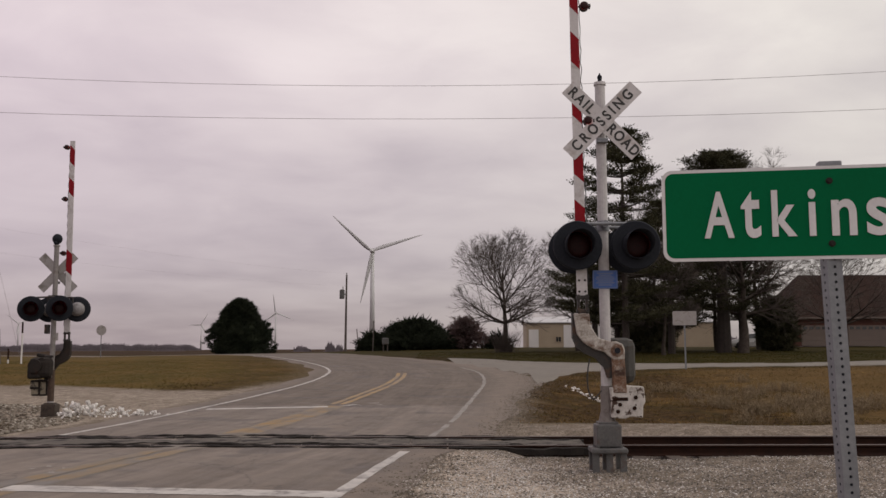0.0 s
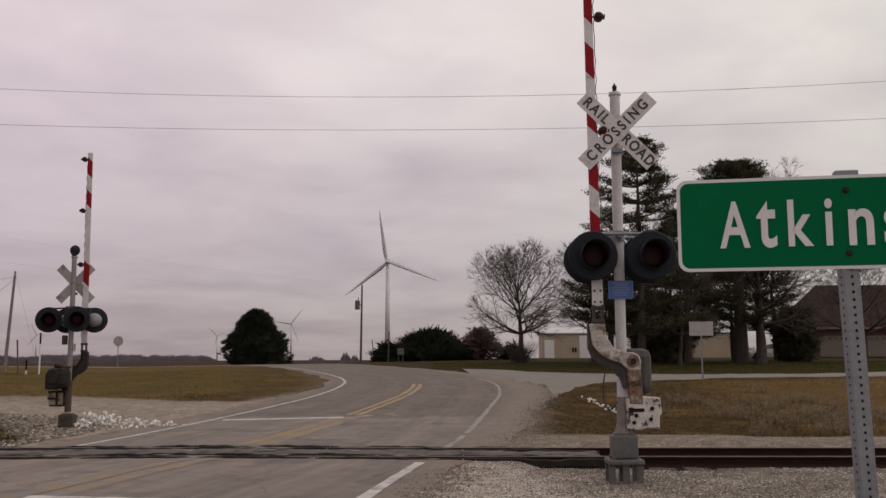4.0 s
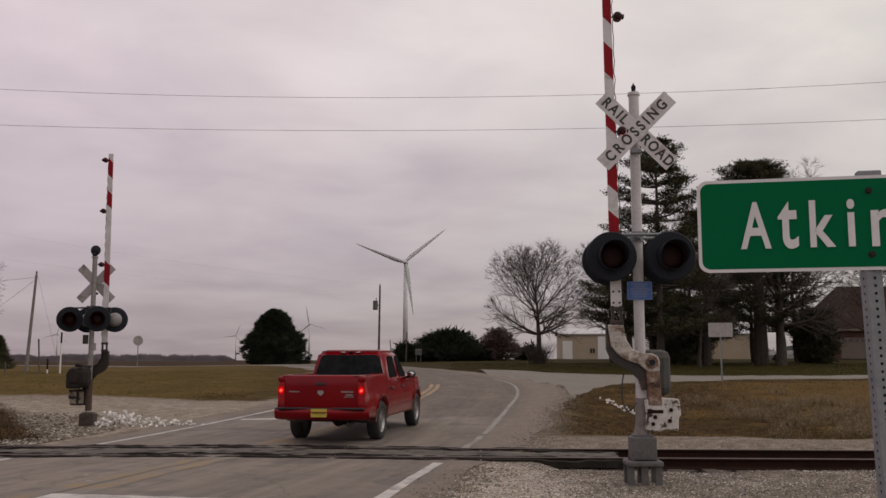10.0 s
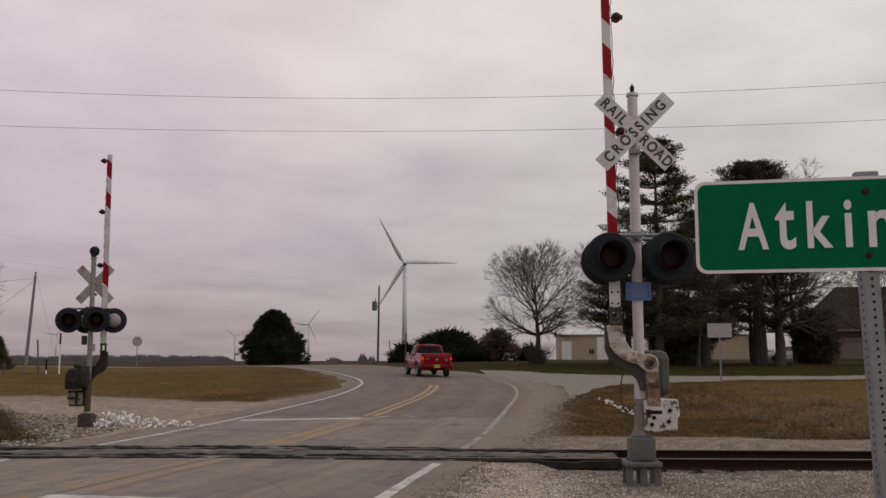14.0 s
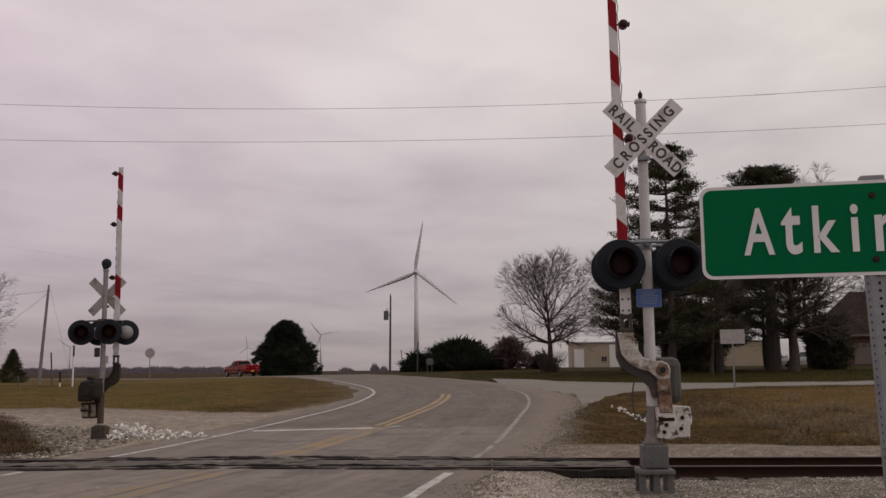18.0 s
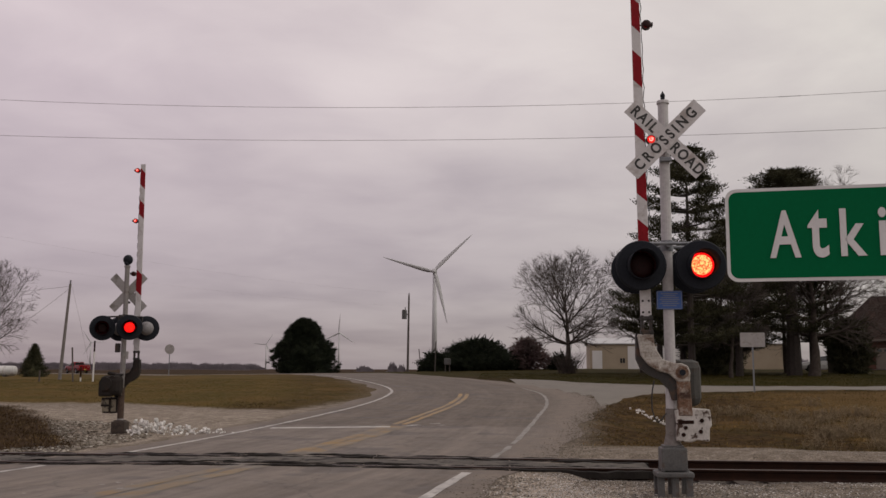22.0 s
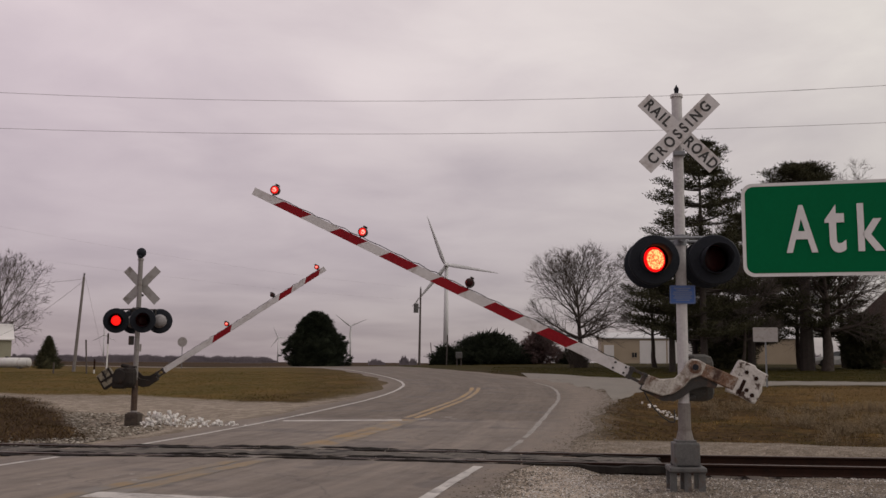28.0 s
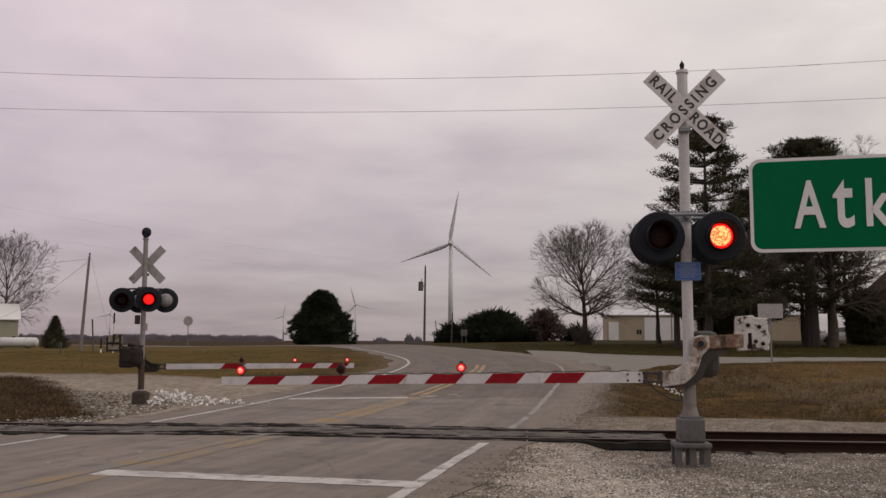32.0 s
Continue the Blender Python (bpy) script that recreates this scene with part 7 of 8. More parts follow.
def build_truck():
    """Origin on the ground under the rear axle, facing +y."""
    t = thing("pickup_truck", pose(0, 0, 0), "red crew-cab pickup truck dusty along the sills", "truck")
    TRUCK.append(t)
    base, rear, front = 3.33, -1.17, 4.30
    R, AR = 0.375, 0.475

    def belt(y):
        return float(np.interp(y, [rear, -0.9, 0.7, 0.75, 2.55, 2.7, 3.5, 4.1, front], [1.25, 1.26, 1.25, 1.13, 1.1, 1.14, 1.13, 1.11, 1.06]))

    def half(y, z):
        w = float(np.interp(y, [rear, -1.0, -0.6, 3.3, 3.9, 4.2, front], [0.86, 0.895, 0.905, 0.905, 0.87, 0.79, 0.7]))
        k = (z - 0.62) / 0.6
        w -= 0.07 * k * k if k > 0 else 0.05 * k * k
        # a crease along the flank
        w -= 0.022 * min(1.0, max(0.0, (z - 0.86) / 0.05))
        for c in (0.0, base):
            d = math.hypot(y - c, (z - R) * 1.1)
            if d < 0.62:
                w += 0.05 * (1 - d / 0.62) ** 0.7
        # the sill is tucked in under a crease
        w -= 0.028 * min(1.0, max(0.0, (0.64 - z) / 0.05))
        return w

    def low(y):
        zb = float(np.interp(y, [rear, -0.7, 0.6, 2.7, 3.9, front], [0.5, 0.47, 0.4, 0.4, 0.42, 0.42]))
        for c in (0.0, base):
            if abs(y - c) < AR:
                zb = max(zb, R + math.sqrt(AR * AR - (y - c) ** 2))
        return zb

    ys = sorted(set(list(np.linspace(rear, front, 64)) + [c + AR * math.cos(a) for c in (0, base) for a in np.linspace(0, math.pi, 15)]))
    rows = 15
    for sx in (-1, 1):
        verts, faces, idx = [], [], []
        for y in ys:
            z0, z1 = low(y), belt(y)
            for k in range(rows):
                z = z0 + (z1 - z0) * k / (rows - 1)
                verts.append((sx * half(y, z), y, z))
            for dx, dz in ((0.018, 0.014), (0.05, 0.024), (0.12, 0.026)):
                verts.append((sx * (half(y, z1) - dx), y, z1 + dz))
            verts.append((sx * (half(y, z0) - 0.12), y, z0 + 0.02))
        n = rows + 4
        for j in range(len(ys) - 1):
            for k in range(rows + 2):
                a = j * n + k
                f = (a, a + n, a + n + 1, a + 1)
                faces.append(f if sx > 0 else f[::-1])
                idx.append(0)
            a, b = j * n, j * n + rows + 3
            f = (b, b + n, a + n, a)
            faces.append(f if sx > 0 else f[::-1])
            idx.append(1)
        part("side_panel", mesh_of("side_panel", verts, faces, [M["red_side"], M["black_plastic"]], idx, smooth=True), None, t, "glossy red side panel, dusty along the sill")
    # door seams and mouldings
    for sx in (-1, 1):
        for y in (0.70, 1.72, 2.62):
            bm = bmesh.new()
            prev = None
            for z in np.linspace(0.44, 1.1, 9):
                x = sx * (half(y, z) + 0.002)
                ring = [bm.verts.new((x, y - 0.006, z)), bm.verts.new((x, y + 0.006, z))]
                if prev:
                    bm.faces.new((prev[0], prev[1], ring[1], ring[0]))
                prev = ring
            part("door_seam", bm, M["black_plastic"], t)
        for y in (1.02, 2.0):
            bm = bmesh.new()
            box(bm, sx * (half(y, 0.98) + 0.012), y, 0.965, 0.035, 0.2, 0.05, 0.014)
            part("door_handle", bm, M["black_plastic"], t, "black door handle")
        for c in (0.0, base):
            bm = bmesh.new()
            prev = None
            for a in np.linspace(math.pi, 0, 17):
                y, z = c + AR * math.cos(a), R + AR * math.sin(a)
                x = sx * half(y, z)
                ring = [bm.verts.new(p) for p in ((x + sx * 0.012, y, z), (x + sx * 0.012, c + (AR + 0.05) * math.cos(a), R + (AR + 0.05) * math.sin(a)), (x - sx * 0.16, y, z))]
                if prev:
                    bm.faces.new((prev[0], prev[1], ring[1], ring[0]))
                    bm.faces.new((prev[0], ring[0], ring[2], prev[2]))
                prev = ring
            bmesh.ops.recalc_face_normals(bm, faces=bm.faces)
            part("wheel_arch", bm, M["red_side"], t, "dusty flared wheel arch", smooth=True)
            bm = bmesh.new()
            prev = None
            for a in np.linspace(math.pi * 1.02, -math.pi * 0.02, 15):
                y, z = c + AR * math.cos(a), R + AR * math.sin(a)
                ring = [bm.verts.new((sx * x, y, z)) for x in (0.5, 0.82)]
                hub = bm.verts.new((sx * 0.5, c, R + 0.06)) if prev is None else hub
                if prev:
                    bm.faces.new((prev[0], prev[1], ring[1], ring[0]))
                    bm.faces.new((prev[0], ring[0], hub))
                prev = ring
            part("wheel_well", bm, M["black_plastic"], t)
    # hood
    def sheet(name, prof, hw, mat, crown=0.03, smooth=True, label="", m=15, power=2):
        verts, faces = [], []
        for (y, z), w in zip(prof, hw):
            for k in range(m):
                u = -1 + 2 * k / (m - 1)
                verts.append((u * w, y, z + crown * (1 - abs(u) ** power)))
        for j in range(len(prof) - 1):
            for k in range(m - 1):
                a = j * m + k
                faces.append((a, a + 1, a + m + 1, a + m))
        return part(name, mesh_of(name, verts, faces, [M[mat]], smooth=smooth), None, t, label)

    sheet("hood", [(2.62, 1.145), (3.2, 1.15), (3.8, 1.135), (4.15, 1.11), (front, 1.06), (front + 0.04, 0.97)], [0.745, 0.745, 0.715, 0.65, 0.58, 0.58], "red_car", 0.075, label="red hood", power=4)
    sheet("front_fascia", [(front, 1.07), (front + 0.06, 0.88), (front + 0.08, 0.6), (front, 0.42)], [0.66, 0.7, 0.72, 0.7], "red_car", 0)
    bm = bmesh.new()
    box(bm, 0, front + 0.06, 0.78, 0.8, 0.06, 0.26, 0.02)
    part("grille", bm, M["black_plastic"], t)
    for sx in (-1, 1):
        bm = bmesh.new()
        box(bm, sx * 0.6, front - 0.02, 0.8, 0.3, 0.14, 0.22, 0.04)
        part("headlamp", bm, M["chrome"], t)
    # bed: floor, inner walls, rails, tailgate
    bm = bmesh.new()
    box(bm, 0, -0.2, 0.72, 1.5, 1.8, 0.05)
    for sx in (-1, 1):
        box(bm, sx * 0.77, -0.2, 0.99, 0.05, 1.8, 0.52)
    box(bm, 0, 0.69, 0.96, 1.5, 0.05, 0.46)
    part("cargo_bed", bm, M["black_plastic"], t)
    for sx in (-1, 1):
        bm = bmesh.new()
        box(bm, sx * 0.74, -0.22, 1.25, 0.12, 1.86, 0.05, 0.018)
        part("bed_rail", bm, M["red_car"], t)
    verts, faces, idx = [], [], []
    m, prof = 15, [(rear + 0.1, 1.285), (rear - 0.005, 1.28), (rear - 0.028, 1.25), (rear - 0.022, 1.08), (rear - 0.03, 0.9), (rear - 0.012, 0.74), (rear, 0.62)]
    for y, z in prof:
        for k in range(m):
            u = -1 + 2 * k / (m - 1)
            verts.append((u * 0.72, y + 0.03 * u * u, z))
    for j in range(len(prof) - 1):
        for k in range(m - 1):
            a = j * m + k
            faces.append((a, a + m, a + m + 1, a + 1))
    gate = part("tailgate", mesh_of("tailgate", verts, faces, [M["red_car"]], smooth=True), None, t, "closed red tailgate")
    bm = bmesh.new()
    box(bm, 0, rear - 0.03, 1.12, 0.2, 0.02, 0.05, 0.01)
    part("tailgate_handle", bm, M["black_plastic"], gate)
    bm = bmesh.new()
    plate(bm, [(-0.055, 1.0), (0.055, 1.0), (0.06, 0.95), (0.0, 0.9), (-0.06, 0.95)], rear - 0.042, rear - 0.03)
    part("badge", bm, M["chrome"], gate, "small chrome badge")
    for x, z, w, h in ((0.5, 0.975, 0.26, 0.028), (0.53, 0.915, 0.18, 0.03), (0.53, 0.88, 0.22, 0.015), (-0.52, 0.975, 0.22, 0.02)):
        bm = bmesh.new()
        box(bm, x, rear - 0.026 + 0.03 * (x / 0.72) ** 2, z, w, 0.012, h)
        part("badge_bar", bm, M["alloy"], gate, "illegible chrome lettering")
    for sx in (-1, 1):
        bm = bmesh.new()
        plate(bm, [(sx * x, z) for x, z in ((0.72, 1.16), (0.83, 1.15), (0.858, 0.97), (0.845, 0.78), (0.72, 0.76))], rear - 0.01, rear + 0.16)
        lamp = part("tail_lamp", bm, M["tail_lamp"], t, "dark red tail lamp lens")
        # brake bulb: a disc with one glowing and one dark side
        n, faces = 20, []
        verts = [(0, -0.016, 0)]
        for r, y in ((0.028, -0.014), (0.058, -0.004)):
            verts += [(r * math.cos(2 * math.pi * i / n), y, 1.2 * r * math.sin(2 * math.pi * i / n)) for i in range(n)]
        verts += [(x, -y, z) for x, y, z in verts]
        h = 2 * n + 1
        idx = []
        for o, kinds in ((0, (0, 1)), (h, (2, 2))):
            for i in range(n):
                j = (i + 1) % n
                fs = ((o, o + 1 + i, o + 1 + j), (o + 1 + i, o + 1 + n + i, o + 1 + n + j, o + 1 + j))
                faces += [f if not o else f[::-1] for f in fs]
                idx += list(kinds)
        at = (sx * 0.785, rear - 0.016, 1.0)
        bulb = part("bulb", mesh_of("bulb", verts, faces, [M["tail_core"], M["tail_edge"], M["tail_lamp"]], idx, smooth=True), None, lamp, "brake bulb", pose(*at))
        BULBS.append((bulb, at))
        for zc, hh in ((0.7, 0.16), (1.205, 0.11)):
            bm = bmesh.new()
            box(bm, sx * 0.785, rear + 0.065, zc, 0.15, 0.16, hh, 0.035)
            part("rear_corner", bm, M["red_car"], t)
    # bumper
    bm = bmesh.new()
    prev = None
    for u in np.linspace(-1, 1, 15):
        x = 0.93 * u
        dy = 0.16 * abs(u) ** 3
        ring = [bm.verts.new(p) for p in ((x, rear + 0.06 + dy, 0.66), (x, rear - 0.12 + dy, 0.655), (x, rear - 0.145 + dy, 0.6), (x, rear - 0.11 + dy, 0.47), (x, rear + 0.05 + dy, 0.44))]
        if prev:
            for j in range(4):
                bm.faces.new((prev[j], prev[j + 1], ring[j + 1], ring[j]))
        prev = ring
    bmesh.ops.recalc_face_normals(bm, faces=bm.faces)
    bump = part("rear_bumper", bm, M["red_car"], t, "red rear bumper with a black step pad", smooth=True)
    bm = bmesh.new()
    for x in (-0.55, 0.55):
        box(bm, x, rear - 0.05, 0.668, 0.62, 0.14, 0.03, 0.01)
    box(bm, 0, rear - 0.06, 0.66, 1.55, 0.1, 0.03, 0.01)
    part("step_pad", bm, M["black_plastic"], bump)
    bm = bmesh.new()
    box(bm, 0, rear - 0.135, 0.585, 0.31, 0.012, 0.155, 0.006)
    plate_ob = part("number_plate", bm, M["plate_yellow"], t, "yellow number plate with unreadable marks")
    bm = bmesh.new()
    for x in (-0.1, -0.06, -0.02, 0.03, 0.07, 0.11):
        box(bm, x, rear - 0.1425, 0.585, 0.02, 0.002, 0.042)
    part("plate_bars", bm, M["letter_black"], plate_ob)
    # cab
    lo = [(-0.84, 0.70), (0.84, 0.70), (0.85, 1.6), (0.835, 2.55), (0.64, 2.98), (-0.64, 2.98), (-0.835, 2.55), (-0.85, 1.6)]
    hi = [(-0.71, 0.84), (0.71, 0.84), (0.725, 1.5), (0.69, 1.95), (0.56, 2.16), (-0.56, 2.16), (-0.69, 1.95), (-0.725, 1.5)]
    z0, z1 = 1.12, 1.74
    bm = bmesh.new()
    A = [bm.verts.new((x, y, z0)) for x, y in lo]
    B = [bm.verts.new((x, y, z1 - 0.03)) for x, y in hi]
    C = [bm.verts.new((x * 0.86, 1.52 + (y - 1.52) * 0.86, z1 + 0.018)) for x, y in hi]
    for i in range(8):
        j = (i + 1) % 8
        bm.faces.new((A[i], A[j], B[j], B[i]))
        bm.faces.new((B[i], B[j], C[j], C[i]))
    bm.faces.new(C)
    bmesh.ops.recalc_face_normals(bm, faces=bm.faces)
    bmesh.ops.bevel(bm, geom=[e for e in bm.edges if min(v.co.z for v in e.verts) > z0 + 0.01 or abs(e.verts[0].co.z - e.verts[1].co.z) > 0.3], offset=0.06, segments=3, affect="EDGES")
    cab = part("cab", bm, M["red_car"], t, "red cab roof and pillars", smooth=True)

    def pane(name, quad, lift, mat, label=""):
        q = [Vector(p) for p in quad]
        n = (q[1] - q[0]).cross(q[3] - q[0]).normalized() * lift
        bm = bmesh.new()
        ring = []
        for i in range(4):
            a, b, d = q[i], q[(i + 1) % 4], q[i - 1]
            r = 0.075
            p0 = a + (d - a).normalized() * r
            p1 = a + (b - a).normalized() * r
            ring += [p0, a * 0.35 + (p0 + p1) * 0.325, p1]
        f0 = [bm.verts.new(p + n) for p in ring]
        f1 = [bm.verts.new(p - n * 0.4) for p in ring]
        bm.faces.new(f0)
        for i in range(len(ring)):
            j = (i + 1) % len(ring)
            bm.faces.new((f0[i], f1[i], f1[j], f0[j]))
        bmesh.ops.recalc_face_normals(bm, faces=bm.faces)
        ob = part(name, bm, M[mat], t, label)
        return ob

    def on(i, j, u, v):
        a = Vector((*lo[i], z0)).lerp(Vector((*lo[j], z0)), u)
        b = Vector((*hi[i], z1 - 0.03)).lerp(Vector((*hi[j], z1 - 0.03)), u)
        return a.lerp(b, v)

    pane("rear_window", [on(0, 1, 0.045, 0.12), on(0, 1, 0.955, 0.12), on(0, 1, 0.93, 0.9), on(0, 1, 0.07, 0.9)], 0.008, "truck_glass", "dark rear window")
    pane("windshield", [on(4, 5, 0.04, 0.1), on(4, 5, 0.96, 0.1), on(4, 5, 0.95, 0.92), on(4, 5, 0.05, 0.92)], 0.008, "truck_glass")
    for i, j, flip in ((1, 2, False), (2, 3, False)):
        pane("side_window", [on(i, j, 0.14, 0.1), on(i, j, 0.9, 0.1), on(i, j, 0.88, 0.86), on(i, j, 0.2, 0.86)], 0.008, "truck_glass", "dark side window")
    for i, j in ((6, 7), (7, 0)):
        pane("side_window", [on(i, j, 0.1, 0.1), on(i, j, 0.9, 0.1), on(i, j, 0.84, 0.86), on(i, j, 0.14, 0.86)], 0.008, "truck_glass", "dark side window")
    pane("quarter_window", [on(3, 4, 0.08, 0.1), on(3, 4, 0.7, 0.1), on(3, 4, 0.6, 0.8), on(3, 4, 0.1, 0.84)], 0.008, "truck_glass")
    pane("quarter_window", [on(5, 6, 0.3, 0.1), on(5, 6, 0.92, 0.1), on(5, 6, 0.9, 0.84), on(5, 6, 0.4, 0.8)], 0.008, "truck_glass")
    for x in (-0.16, 0.0, 0.16):
        bm = bmesh.new()
        box(bm, x, 0.86, z1 - 0.035, 0.1, 0.05, 0.025, 0.006)
        part("roof_lamp", bm, M["chrome"] if x else M["dead_lens"], t)
    for sx in (-1, 1):
        bm = bmesh.new()
        ball(bm, (sx * 0.98, 2.36, 1.215), 0.1, 3, (1.05, 0.7, 0.85))
        rod(bm, (sx * 0.84, 2.42, 1.14), (sx * 0.96, 2.38, 1.17), 0.03, 0.03, 8)
        mir = part("mirror", bm, M["black_plastic"], t, "black door mirror")
        bm = bmesh.new()
        ball(bm, (sx * 0.98, 2.305, 1.215), 0.066, 2, (1.05, 0.35, 0.85))
        part("mirror_glass", bm, M["chrome"], mir)
    # underside
    bm = bmesh.new()
    box(bm, 0, 1.75, 0.5, 1.4, 5.0, 0.2, 0.03)
    rod(bm, (-0.7, 0, R), (0.7, 0, R), 0.05, 0.05, 10)
    ball(bm, (0, 0, R), 0.14, 2)
    rod(bm, (-0.7, base, R), (0.7, base, R), 0.05, 0.05, 10)
    part("chassis", bm, M["black_plastic"], t)
    bm = bmesh.new()
    rod(bm, (0.48, -0.4, 0.38), (0.52, rear + 0.02, 0.37), 0.035, 0.035, 10)
    part("exhaust_pipe", bm, M["dark_steel"], t)
    # wheels
    for sx in (-1, 1):
        for y in (0.0, base):
            bm = bmesh.new()
            ring_prev = None
            seg = 32
            prof = [(0.235, -0.1), (0.29, -0.125), (0.35, -0.115), (0.372, -0.09), (0.375, 0), (0.372, 0.09), (0.35, 0.115), (0.29, 0.125), (0.235, 0.1)]
            for i in range(seg):
                a = 2 * math.pi * i / seg
                ring = [bm.verts.new((x, r * math.cos(a), r * math.sin(a))) for r, x in prof]
                if ring_prev:
                    for j in range(len(prof) - 1):
                        bm.faces.new((ring_prev[j], ring[j], ring[j + 1], ring_prev[j + 1]))
                else:
                    first = ring
                ring_prev = ring
            for j in range(len(prof) - 1):
                bm.faces.new((ring_prev[j], first[j], first[j + 1], ring_prev[j + 1]))
            bmesh.ops.recalc_face_normals(bm, faces=bm.faces)
            at = (sx * 0.785, y, R)
            wheel = part("wheel", bm, M["tyre"], t, "black tyre", pose(*at), smooth=True)
            WHEELS.append((wheel, at))
            bm = bmesh.new()
            rod(bm, (-sx * 0.09, 0, 0), (sx * 0.03, 0, 0), 0.232, 0.232, 28)
            part("barrel", bm, M["black_plastic"], wheel)
            bm = bmesh.new()
            for k in range(6):
                a = 2 * math.pi * k / 6
                m = pose(0, 0, 0, math.degrees(a), 0, 0)
                v = [m @ Vector(p) for p in ((sx * 0.085, 0.05, -0.035), (sx * 0.085, 0.05, 0.035), (sx * 0.07, 0.22, 0.062), (sx * 0.07, 0.22, -0.062))]
                w = [p - Vector((sx * 0.05, 0, 0)) for p in v]
                F, G = [bm.verts.new(p) for p in v], [bm.verts.new(p) for p in w]
                bm.faces.new(F)
                for i in range(4):
                    bm.faces.new((F[i], F[(i + 1) % 4], G[(i + 1) % 4], G[i]))
            rod(bm, (sx * 0.04, 0, 0), (sx * 0.1, 0, 0), 0.075, 0.06, 16)
            n = 28
            ringv = []
            for i in range(n):
                a = 2 * math.pi * i / n
                ringv.append([bm.verts.new((x, r * math.cos(a), r * math.sin(a))) for r, x in ((0.2, sx * 0.06), (0.238, sx * 0.105), (0.24, sx * 0.06))])
            for i in range(n):
                a, b = ringv[i], ringv[(i + 1) % n]
                for j in range(2):
                    bm.faces.new((a[j], b[j], b[j + 1], a[j + 1]))
            bmesh.ops.recalc_face_normals(bm, faces=bm.faces)
            part("rim", bm, M["alloy"], wheel, "six-spoke silver alloy rim")
    return t


build_truck()

# rear axle of the pickup: seconds and place on the road
DRIVE = [(0, -15.4, -52), (4, -10.4, -23), (6, -7.75, -8.4), (7, -6.45, -1.3), (8, -5.15, 5.7), (8.5, -4.52, 9.05), (9, -3.92, 12.25), (9.5, -3.27, 15.3), (10, -2.76, 18.7), (10.5, -2.15, 21.4), (11, -1.48, 24.9), (11.5, -1.2, 28.6), (12, -0.68, 32.4),
         (12.5, -0.72, 37.0), (13, -0.85, 41.7), (13.5, -1.35, 46.6), (14, -2.4, 51.8), (14.5, -3.95, 57.6), (15, -6.0, 63.8), (15.5, -8.5, 70.2), (16, -11.2, 77), (16.5, -14.4, 83.9), (17, -18.1, 89.8), (18, -26.1, 100.2), (19, -35.1, 110.2), (20, -45.2, 120.3), (21, -55.0, 129.3), (22, -64.5, 138.2), (23, -74.5, 147), (24, -86, 157), (26, -109, 176), (29, -143, 203), (32, -178, 231)]


def drive():
    t = np.array([r[0] for r in DRIVE], dtype=float)
    P = np.array([r[1:] for r in DRIVE], dtype=float)
    # smooth tangents through the places
    V = np.zeros_like(P)
    V[1:-1] = (P[2:] - P[:-2]) / (t[2:] - t[:-2])[:, None]
    V[0], V[-1] = V[1], V[-2]

    def where(s):
        i = min(max(int(np.searchsorted(t, s) - 1), 0), len(t) - 2)
        h = t[i + 1] - t[i]
        u = (s - t[i]) / h
        a, b = 2 * u ** 3 - 3 * u ** 2 + 1, u ** 3 - 2 * u ** 2 + u
        return a * P[i] + b * h * V[i] + (1 - a) * P[i + 1] + (u ** 3 - u ** 2) * h * V[i + 1]

    times = [i / 30 for i in range(0, 961)]
    places = [where(s) for s in times]
    dist = [0.0]
    for a, b in zip(places, places[1:]):
        dist.append(dist[-1] + float(np.linalg.norm(b - a)))
    rows = []
    for k in range(0, 961, 5):
        s = times[k]
        p, q = where(s), where(min(32, s + 0.25))
        if s > 31.7:
            p0 = where(s - 0.25)
            q = p + (p - p0)
        d = (q - p) / max(1e-6, np.linalg.norm(q - p))
        skew = math.radians(float(np.interp(s, [0, 8, 9, 10, 11, 12, 32], [0, 3.2, 3.4, 4.2, 2.2, 0, 0])))
        d = np.array([d[0] * math.cos(skew) - d[1] * math.sin(skew), d[0] * math.sin(skew) + d[1] * math.cos(skew)])
        fx, fy = p + d * 3.33
        z0 = float(base_z(np.array(p[0]), np.array(p[1]))) + 0.03
        z1 = float(base_z(np.array(fx), np.array(fy))) + 0.03
        yaw = math.degrees(math.atan2(-d[0], d[1]))
        rows.append((s, pose(float(p[0]), float(p[1]), z0, math.degrees(math.atan2(z1 - z0, 3.33)), 0, yaw)))
    walk(TRUCK[0], rows)
    for bulb, at in BULBS:
        walk(bulb, [(0, pose(*at)), (15.2, pose(*at))] + [(15.2 + i / 30, pose(*at, 0, 0, 60 * i)) for i in (1, 2, 3)] + [(32, pose(*at, 0, 0, 180))])
    for wheel, at in WHEELS:
        walk(wheel, [(times[k], pose(*at, -math.degrees(dist[k] / 0.375), 0, 0)) for k in range(0, 961)])


